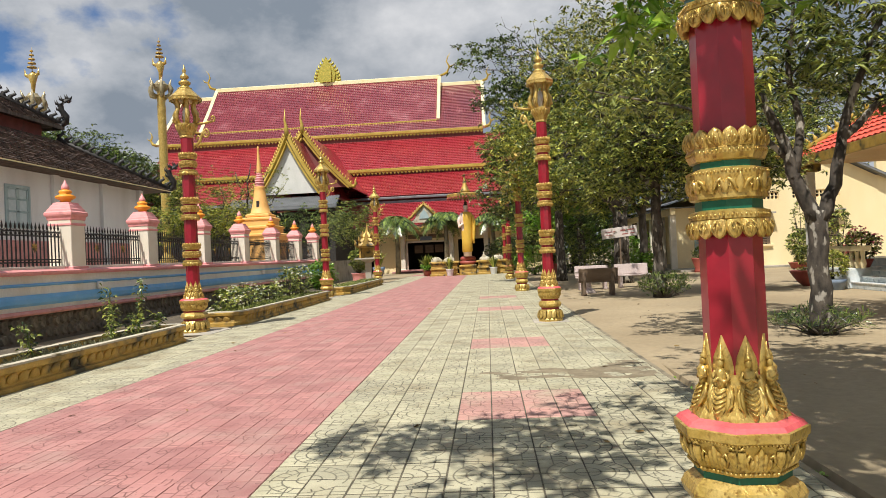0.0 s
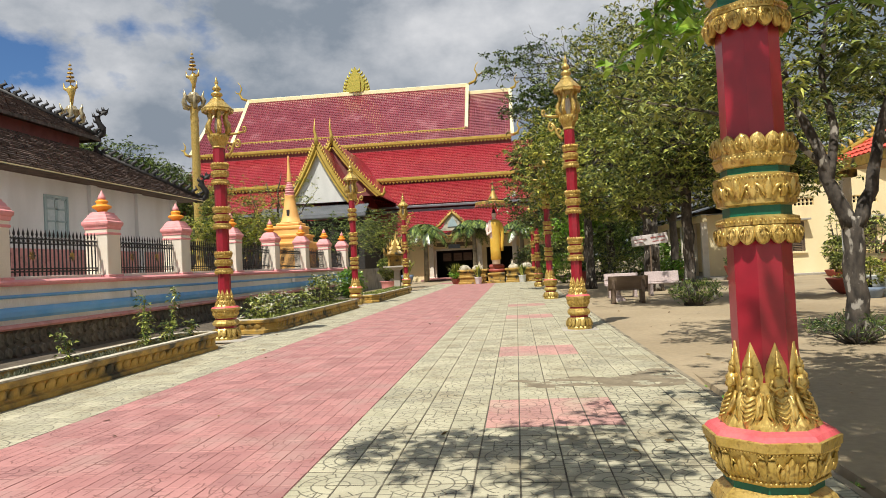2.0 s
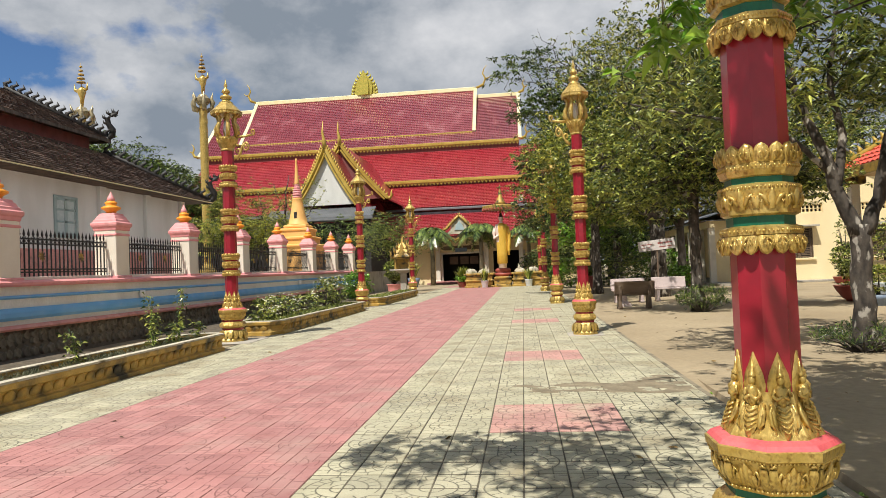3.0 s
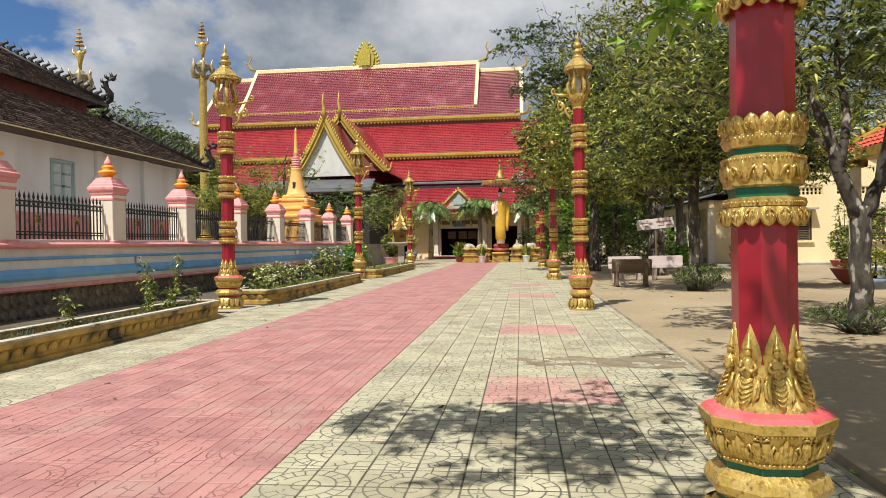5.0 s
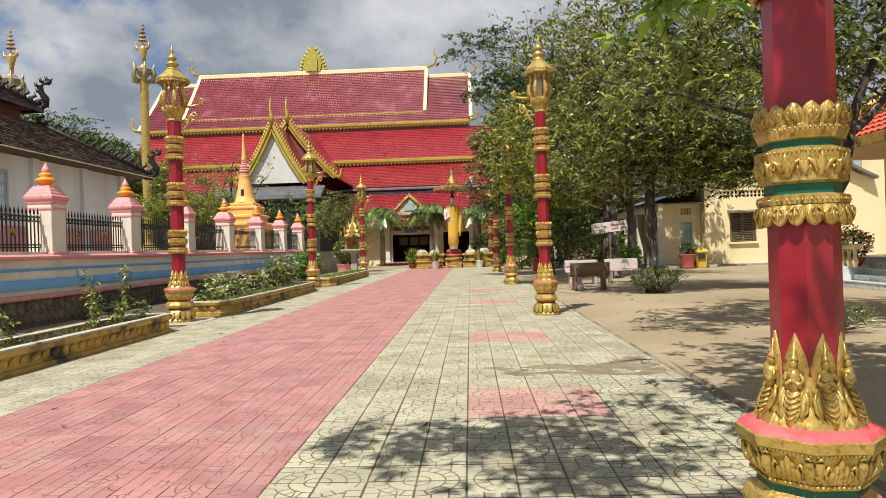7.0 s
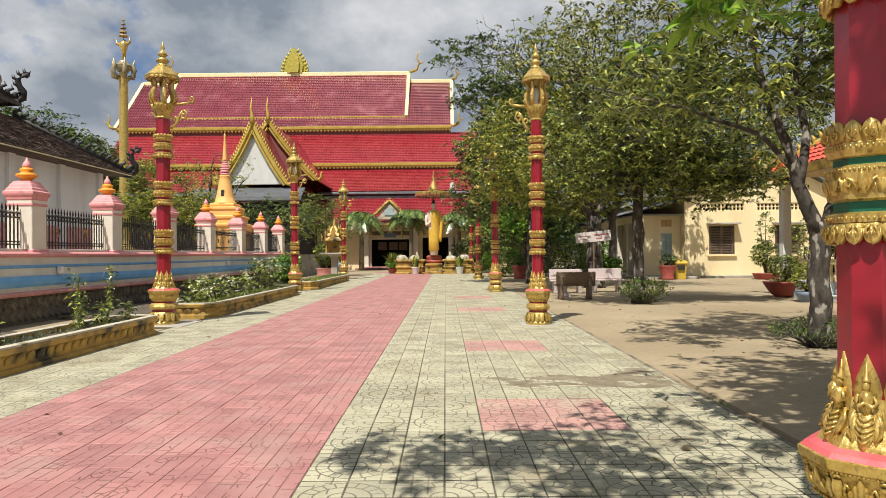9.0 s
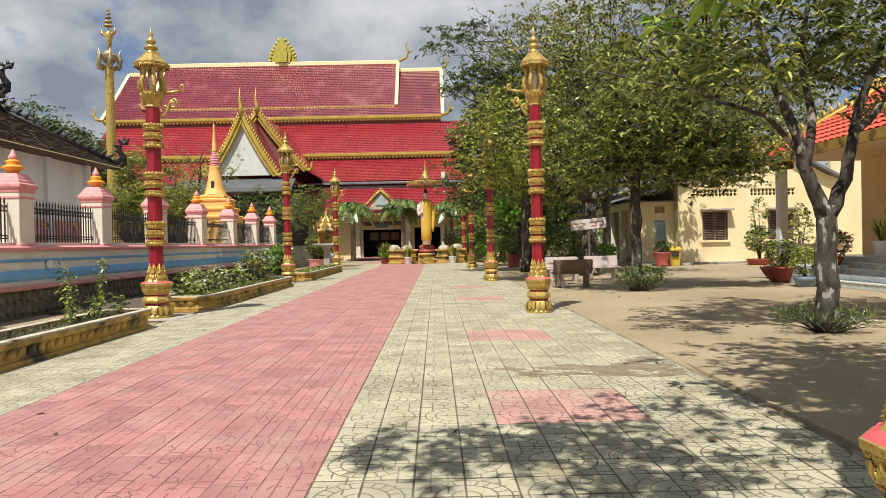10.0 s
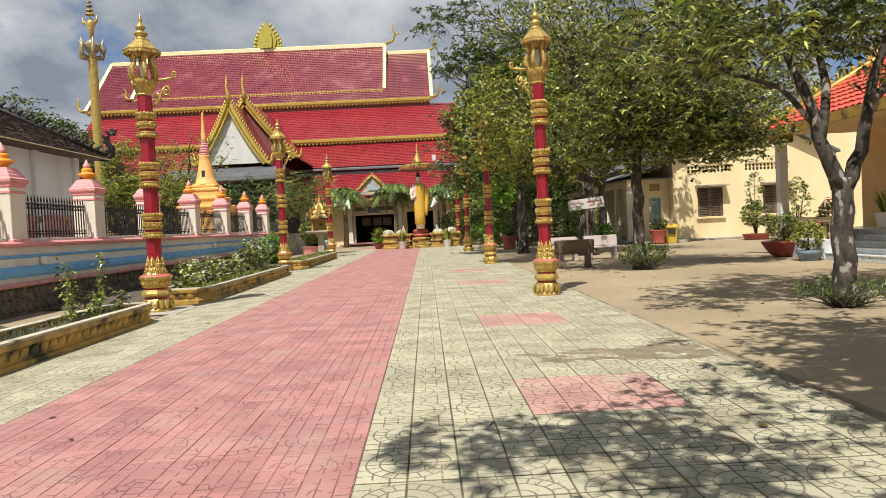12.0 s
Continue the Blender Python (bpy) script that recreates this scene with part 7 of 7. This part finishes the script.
for x, y, sd, lab in ((9.0, 31.6, 67, "square brick red planter with small shrub"), (11.6, 30.2, 68, "round brick red pot by the veranda"), (4.0, 33.5, 69, "brick red pot in the tree shade")):
    potted((x, y, -0.03), lab, "terracotta", [(0.34, 0), (0.34, 0.1), (0.30, 0.2), (0.46, 0.7), (0.48, 0.76), (0.42, 0.76)], sd, [("ball", "leaf_dark", 0.4, 0.35, 0.3, 120, 0.14, 0.06)])
for x, y, sd in ((-2.5, 43.2, 71), (0.7, 43.2, 72)):
    potted((x, y, -0.02), "white tapered pot with upright blade leaves before the plinth", "pot_white", [(0.19, 0), (0.21, 0.05), (0.28, 0.48), (0.31, 0.52), (0.28, 0.52)], sd, [("blade", "leaf_yellow", 0.25, 0, 0, 45, 1.0, 0.035)])
potted((-4.3, 45.6, -0.02), "low dark pot of arching yellow green leaves by the plinth", "terracotta", [(0.3, 0), (0.42, 0.35), (0.46, 0.45), (0.4, 0.45)], 73, [("blade", "leaf_yellow", 0.5, 0, 0, 150, 1.25, 0.05), ("ball", "leaf_bright", 0.6, 0.3, 0.25, 120, 0.25, 0.06)])
potted((-9.3, 53.0, -0.02), "blue grey pot with yellow green leaves", "pot_blue", [(0.3, 0), (0.5, 0.5), (0.55, 0.8), (0.5, 0.8)], 74, [("blade", "leaf_yellow", 0.4, 0, 0, 110, 1.5, 0.05)])
potted((-8.3, 38.5, -0.02), "pink square planter with leafy shrub", "pink", [(0.45, 0), (0.45, 0.1), (0.5, 0.55), (0.58, 0.62), (0.5, 0.62)], 75, [("ball", "leaf", 0.7, 0.8, 0.9, 240, 0.22, 0.09)])
bush((2.0, 47.5, 0), "dense dark green shrubs beside the plinth", 76, 2.2, 1.4, 1.4, 420, "leaf_dark", 0.3, 0.12)
bush((-8.2, 27.5, 0), "bright green bush behind the flower bed", 77, 0.7, 0.7, 0.8, 200, "leaf_bright", 0.25, 0.1)


for i, (x, y, k) in enumerate(((3.4, 37.5, 1.1), (5.6, 38.5, 1.3), (7.8, 36.5, 1.2), (9.4, 39.0, 1.5), (6.6, 47.0, 1.8), (4.0, 49.0, 1.9), (9.6, 49.5, 2.0))):
    bush((x, y, 0), "leafy green shrub in the shade below the trees", 140 + i, 1.4 * k, 1.0 * k, 0.9 * k, 260, "leaf_bright" if i % 3 == 0 else "leaf", 0.24, 0.10)
bush((8.4, 29.8, 0), "bright green shrub beside a square planter", 151, 0.7, 0.6, 0.65, 200, "leaf_bright", 0.2, 0.09)


def palm(at, label, seed, h, fronds, ln):
    t = thing("palm", label, "palm tree", at)
    rng = random.Random(seed)
    s = Shape().tube([(0, 0, -0.05), (0.03, 0, h * 0.5), (0, 0, h)], [0.26, 0.2, 0.16], n=12)
    for i in range(9):
        s.lathe([(0.20, 0), (0.235, 0.03), (0.20, 0.06)], n=12, at=(0.02, 0, 0.3 + i * h / 10))
    part("trunk", s, M["kerb"], t, "grey ringed trunk", smooth=True)
    f = Shape()
    for k in range(fronds):
        a = 2 * math.pi * k / fronds + rng.uniform(-0.2, 0.2)
        rise = rng.uniform(0.3, 1.35)
        pts = []
        for i in range(9):
            q = i / 8
            pts.append(Vector((math.cos(a) * ln * q * math.cos(rise * (1 - q * 0.4)), math.sin(a) * ln * q * math.cos(rise * (1 - q * 0.4)), h + ln * (math.sin(rise) * q - 1.05 * q * q))))
        f.tube(pts, [0.035 * (1 - 0.1 * i) for i in range(9)], n=4)
        sd = Vector((-math.sin(a), math.cos(a), 0))
        for i in range(1, 33):
            q = i / 33 * 8
            b0 = pts[int(q)].lerp(pts[min(8, int(q) + 1)], q - int(q))
            tang = (pts[min(8, int(q) + 1)] - pts[int(q)]).normalized()
            l = ln * 0.34 * math.sin(math.pi * min(1, 0.2 + 0.8 * i / 33)) + 0.12
            for sg in (-1, 1):
                tip = b0 + sd * sg * l * 0.75 + tang * l * 0.5 - Vector((0, 0, l * 0.45))
                f.add([b0, b0 + tang * 0.10, tip, b0 - tang * 0.01 + Vector((0, 0, 0.012))], [(0, 1, 2), (0, 2, 3), (3, 2, 1)])
    part("fronds", f, M["leaf_dark"], t, "arching feathery fronds")


palm((-8.1, 57.0, 0), "royal palm with grey trunk before the hall", 81, 4.9, 28, 2.5)
palm((-3.5, 57.0, 0), "royal palm with grey trunk before the hall", 82, 5.0, 30, 2.6)
palm((0.9, 56.5, 0), "royal palm with grey trunk behind the figure", 83, 4.8, 28, 2.5)


# ---- planter beds ----
def planter(y0, y1, xa, label):
    t = thing("planter_bed", label, "planter", (0, 0, 0), group="planter beds along the path")
    xb, ch = -5.80, 0.22
    out = lambda e: [(xa - e, y0 + ch), (xa + ch, y0 - e), (xb - ch, y0 - e), (xb + e, y0 + ch), (xb + e, y1 - ch), (xb - ch, y1 + e), (xa + ch, y1 + e), (xa - e, y1 - ch)]
    s = Shape()
    levels = ((0.05, -0.02), (0.05, 0.06), (0.0, 0.08), (-0.015, 0.15), (0.0, 0.22), (0.05, 0.25), (0.06, 0.31), (0.05, 0.335), (-0.10, 0.335), (-0.11, 0.20))
    vs = []
    for e, z in levels:
        vs += [(x, y, z) for x, y in out(e)]
    fs = []
    for k in range(len(levels) - 1):
        for i in range(8):
            j = (i + 1) % 8
            fs.append((k * 8 + i, k * 8 + j, k * 8 + 8 + j, k * 8 + 8 + i))
    s.add(vs, fs)
    n = int((y1 - y0 - 2 * ch) / 0.22)
    for i in range(n):
        y = y0 + ch + (i + 0.5) * (y1 - y0 - 2 * ch) / n
        petal(s, xb - 0.012, y, 0.09, 0.0, 0.2, 0.15, 0.03, lean=0.02)
    for i in range(int((xb - xa - 2 * ch) / 0.2)):
        petal(s, xa + ch + 0.12 + i * 0.2, y0 + 0.01, 0.09, -math.pi / 2, 0.2, 0.15, 0.03, lean=0.02)
    part("kerb", s, M["gold_old"], t, "weathered gold relief kerb with moss")
    rim = Shape()
    rv = [(x, y, z) for e, z in ((0.055, 0.325), (0.05, 0.352), (-0.095, 0.352), (-0.095, 0.325)) for x, y in out(e)]
    rim.add(rv, [(k * 8 + i, k * 8 + (i + 1) % 8, k * 8 + 8 + (i + 1) % 8, k * 8 + 8 + i) for k in range(3) for i in range(8)])
    part("rim", rim, M["rim_pale"], t, "pale worn cement rim")
    part("soil", Shape().prism([(x, y) for x, y in out(-0.09)], pose(0, 0, 0.0), 0.26), M["soil"], t)
    return t


planter(-9.0, 6.25, -6.62, "long planter bed with worn gold kerb and sparse weeds")
planter(9.35, 18.9, -6.95, "planter bed with worn gold kerb and white flowering plants")
planter(22.4, 32.0, -6.85, "planter bed with worn gold kerb and low grass")
nr = np.random.default_rng(5)
for nm, y0, y1, cnt, lf, ln, wd, hgt in (("grass_tufts", -8.5, 6.0, 900, "leaf_dry", 0.13, 0.012, 0.28), ("grass_tufts", 9.6, 18.6, 700, "leaf", 0.16, 0.015, 0.30), ("grass_tufts", 22.6, 31.8, 600, "leaf", 0.2, 0.02, 0.30)):
    cc = np.stack([nr.uniform(-6.5 if y0 < 0 else -6.8, -5.95, cnt), nr.uniform(y0, y1, cnt), np.full(cnt, hgt - 0.03)], 1)
    tagged(new(nm, leaf_mesh(nm, cc, M[lf], ln, wd, 6, cnt, droop=0.1, up=3.0, spread=0.5)), "patchy grass and weeds in a planter bed", "grass", "", "stuff")
for i, (x, y, rz, ct) in enumerate(((-6.55, 10.2, 0.30, 45), (-6.7, 10.9, 0.36, 50), (-6.5, 11.7, 0.38, 50), (-6.75, 12.6, 0.30, 36), (-6.6, 14.0, 0.36, 40), (-6.6, 16.0, 0.55, 60), (-6.5, 17.2, 0.60, 70), (-6.7, 18.1, 0.52, 60))):
    b = bush((x, y, 0.24), "leafy plant with small white flowers", 90 + i, 0.45, 0.45, rz, ct, "leaf", 0.15, 0.06)
    b["group"] = "flowering plants in the bed"
    u = np.random.default_rng(90 + i).normal(size=(16, 3))
    u /= np.linalg.norm(u, axis=1)[:, None]
    fl = new("flowers", leaf_mesh("flowers", np.abs(u) * [1, 1, 1] * [0.42, 0.42, rz] * np.sign(u * [1, 1, 0] + [0, 0, 1]) + [0, 0, rz * 1.05], M["flower_white"], 0.055, 0.045, 5, i))
    fl.parent = b
    fl["kind"] = "stuff"


def tall_weed(at, h, seed):
    t = thing("tall_weed", "tall leafy weed stalk growing in the planter bed", "plant", at, group="tall weeds in the bed")
    rng = random.Random(seed)
    pts = limb_points((0, 0, -0.03), (rng.uniform(-0.1, 0.1), rng.uniform(-0.1, 0.1), h), rng, wob=0.04)
    part("stem", Shape().tube(pts, [0.018, 0.016, 0.014, 0.012, 0.01, 0.008, 0.004], n=6), M["leaf_dark"], t)
    cc = []
    for i in range(46):
        p = pts[0].lerp(pts[-1], 0.12 + 0.88 * i / 45)
        cc.append((p.x + rng.uniform(-0.1, 0.1), p.y + rng.uniform(-0.1, 0.1), p.z))
    ob = new("foliage", leaf_mesh("foliage", cc, M["leaf"], 0.105, 0.04, 3, seed))
    ob.parent = t


for x, y, h, sd in ((-6.25, 4.2, 0.95, 1), (-6.35, 5.25, 1.05, 2), (-6.35, 4.5, 0.6, 3), (-6.3, 2.2, 0.5, 4), (-6.3, 5.0, 0.4, 5), (-6.2, 5.7, 0.35, 6)):
    tall_weed((x, y, 0.26), h, sd)


# ---- seats, bin, sign ----
def stone_bench(at, rz, dark):
    t = thing("stone_bench", "terrazzo garden bench with solid backrest" if not dark else "worn brown terrazzo bench seen from behind", "bench", at, rz, group="terrazzo benches in the yard")
    mt = M["bench"] if not dark else M["brown_wood"]
    part("seat", Shape().box(-0.62, 0.62, -0.22, 0.20, 0.40, 0.46, 0.015), mt, t)
    part("backrest", Shape().box(-0.62, 0.62, -0.005, 0.055, -0.20, 0.20, 0.015, pose(0, 0.21, 0.66, -12)), mt, t)
    for x in (-0.45, 0.45):
        s = Shape().box(x - 0.05, x + 0.05, -0.2, 0.22, 0.05, 0.40, 0.012).box(x - 0.06, x + 0.06, -0.24, 0.26, -0.03, 0.05, 0.01)
        s.box(x - 0.045, x + 0.045, 0.24, 0.31, 0.02, 0.72, 0.01)
        part("leg", s, mt, t)
    return t


stone_bench((3.8, 15.2, 0), 180, True)
stone_bench((4.15, 18.6, 0), 0, False)
stone_bench((5.7, 19.0, 0), 0, False)
tb = thing("stone_table", "low round terrazzo table between the benches", "table", (3.7, 16.6, 0))
part("top", Shape().lathe([(0.42, 0.66), (0.45, 0.68), (0.45, 0.72), (0.42, 0.74)], n=20), M["bench"], tb)
part("foot", Shape().lathe([(0.25, -0.03), (0.22, 0.06), (0.10, 0.15), (0.09, 0.5), (0.2, 0.66)], n=14), M["bench"], tb)

bn = thing("waste_bin", "yellow plastic wheeled bin with domed lid", "bin", (12.35, 30.6, -0.03))
part("body", Shape().lathe([(0.36, 0.0), (0.38, 0.05), (0.44, 0.78), (0.46, 0.82)], n=4, sy=0.9), M["bin_yellow"], bn)
part("lid", Shape().lathe([(0.50, 0.82), (0.52, 0.88), (0.42, 1.0), (0.25, 1.06)], n=4, sy=0.95), M["bin_yellow"], bn)
part("opening", Shape().box(-0.2, 0.2, -0.345, -0.28, 0.5, 0.78, 0.01), M["dark"], bn, "bin slot with its shade painted near-black")

sg = thing("sign_board", "faded pale board with worn red lettering on a tree", "sign", (5.8, 21.6, 1.9), -6)
part("board", Shape().box(-0.72, 0.72, -0.02, 0.02, 0.0, 0.42, 0.006, pose(0, 0, 0, 0, -5, 0)), M["sign"], sg)
for x0, x1, z0, z1 in ((-0.6, -0.15, 0.25, 0.275), (-0.6, -0.25, 0.13, 0.15), (0.05, 0.25, 0.24, 0.31), (0.32, 0.62, 0.25, 0.30), (0.1, 0.35, 0.10, 0.14), (0.42, 0.6, 0.10, 0.14)):
    part("lettering", Shape().box(x0, x1, -0.026, -0.015, z0, z1, 0, pose(0, 0, 0, 0, -5, 0)), M["sign_red"], sg, "worn red lettering bars")
part("post", Shape().box(-0.03, 0.03, 0.02, 0.06, -1.93, 0.4, 0.005), M["brown_wood"], sg)

# kerb along the yard edge, thin layer of washed sand on the tiles
structure("kerb", Shape().box(X_R + 0.002, X_R + 0.07, Y_A, Y_B, -0.1, -0.004, 0.008), M["kerb"], "narrow concrete kerb at the paving edge", "kerb")
sand = Shape()
cell = 0.03
keep = {}
for i in range(75):
    for j in range(50):
        x, y = 0.05 + i * cell, 0.25 + j * cell
        d = min(((x - cx) / rx) ** 2 + ((y - cy) / ry) ** 2 for cx, cy, rx, ry in ((0.95, 1.12, 0.75, 0.20), (1.6, 0.92, 0.62, 0.36), (0.8, 0.74, 0.40, 0.12), (2.0, 1.3, 0.22, 0.4)))
        f = 0.9 - d + 2.2 * noise.fractal(Vector((x * 3.2, y * 6.0, 1.3)), 1.0, 2.0, 4)
        if f > 0 and x < 2.2:
            keep[i, j] = 0.0025 + min(0.006, 0.006 * f)
for (i, j), h in keep.items():
    vs = []
    for p, q in ((0, 0), (1, 0), (1, 1), (0, 1)):
        near = [keep.get((i + p - a, j + q - c), 0.001) for a in (0, 1) for c in (0, 1)]
        vs.append((0.05 + (i + p) * cell, 0.25 + (j + q) * cell, min(near) if min(near) < 0.002 else sum(near) / 4))
    sand.add(vs, [(0, 1, 2, 3)], True)
tagged(new("sand_patch", sand.mesh("sand_patch", M["damp_sand"], True)), "thin washed-in sand lying on the paving tiles", "sand", "", "stuff")

# fallen leaves and small weeds along the drain
nr = np.random.default_rng(12)
cc = np.stack([np.concatenate([nr.uniform(-5.5, 2.2, 26), nr.uniform(2.6, 7.5, 60)]), np.concatenate([nr.uniform(-4, 14, 26), nr.uniform(-3, 12, 60)]), np.concatenate([np.full(26, 0.012), np.full(60, -0.015)])], 1)
tagged(new("fallen_leaves", leaf_mesh("fallen_leaves", cc, M["leaf_fallen"], 0.10, 0.045, 1, 12, droop=0.0, up=0.0, spread=0.15)), "dry brown leaves fallen on the paving and the yard", "leaf litter", "", "stuff")
cc = np.stack([nr.uniform(2.36, 2.5, 22), np.concatenate([nr.uniform(-3.5, 3, 8), nr.normal(0.02, 0.10, 14)]), np.full(22, -0.09)], 1)
tagged(new("drain_weeds", leaf_mesh("drain_weeds", cc, M["leaf_bright"], 0.08, 0.03, 6, 13, droop=0.2, up=1.5)), "small green weeds sprouting along the drain", "weeds", "", "stuff")


# ---- stones of the terrace wall ----
rng = random.Random(7)
rest = Shape()
count = 0


def stone_piece(s, y, z, a, b, d):
    n = 7
    out, inn = [], []
    for i in range(n):
        t = 2 * math.pi * i / n + rng.uniform(-0.2, 0.2)
        k = rng.uniform(0.85, 1.08)
        out.append((0.0, y + a * k * math.cos(t), z + b * k * math.sin(t)))
        inn.append((d, y + a * k * 0.72 * math.cos(t), z + b * k * 0.72 * math.sin(t)))
    s.add(out + inn, [tuple(range(n, 2 * n))] + [(i, (i + 1) % n, n + (i + 1) % n, n + i) for i in range(n)])


y = W0 + 0.1
cols = []
while y < W1:
    cols.append(y)
    y += rng.uniform(0.20, 0.28)
for y in cols:
    z = 0.02
    while z < 0.58:
        h = rng.uniform(0.20, 0.30)
        zz = min(z + h / 2, 0.60 - h / 2)
        if 3.0 < y < 26.0 and count < 300:
            s = Shape()
            stone_piece(s, 0, 0, 0.125, h / 2, rng.uniform(0.03, 0.06))
            ob = part("stone", s, M["stone"], wall)
            ob.location = (WX - 0.062, y, zz)
            count += 1
        else:
            s = Shape()
            stone_piece(s, y, zz, 0.125, h / 2, rng.uniform(0.03, 0.06))
            rest.add([(p[0] + WX - 0.062, p[1], p[2]) for p in s.v], s.f)
        z += h * 0.98
ob = part("stonework", rest, M["stone"], wall)
ob["kind"] = "stuff"

# ---- paving tiles ----
rng = random.Random(3)
far_tiles = {"tile_pale": Shape(), "tile_pink": Shape(), "tile_faded": Shape()}
single = {}
for key in ("tile_pale", "tile_pink", "tile_faded"):
    for q in range(3):
        s = Shape()
        tile_shape(s, 0, 0, 0.0, e=0.0026 if key == "tile_pink" else 0.0055, rx=(q - 1) * 0.0008, ry=(1 - q) * 0.0006)
        single[key, q] = s.mesh("paving_tile", M[key])
nx0, nx1 = round((X_L - TX0) / TS), int((X_R - TX0) / TS) + 1
made = 0
for j in range(round((Y_A - TY0) / TS), round((Y_B - TY0) / TS)):
    for i in range(nx0, nx1):
        x, y = TX0 + (i + 0.5) * TS, TY0 + (j + 0.5) * TS
        key = tile_kind(x, y)
        if x + TS / 2 > X_R:
            edge = TX0 + i * TS
            tile_shape(far_tiles[key], (edge + X_R) / 2, y, rng.uniform(-0.0015, 0.0012), wide=(X_R - edge) / TS)
            continue
        if -2.7 < x < 2.2 and -3.9 < y < 1.8 and made < 300:
            ob = new("paving_tile", single[key, rng.randrange(3)])
            ob.location = (x, y, rng.uniform(-0.0015, 0.0012))
            ob.parent = slab
            made += 1
        else:
            tile_shape(far_tiles[key], x, y, e=0.0018 if key == "tile_pink" else 0.0035, h=rng.uniform(-0.0015, 0.0012), rx=rng.uniform(-0.0008, 0.0008), ry=rng.uniform(-0.0008, 0.0008))
for key, s in far_tiles.items():
    ob = part("paving_field", s, M[key], slab)
    ob["kind"] = "stuff"
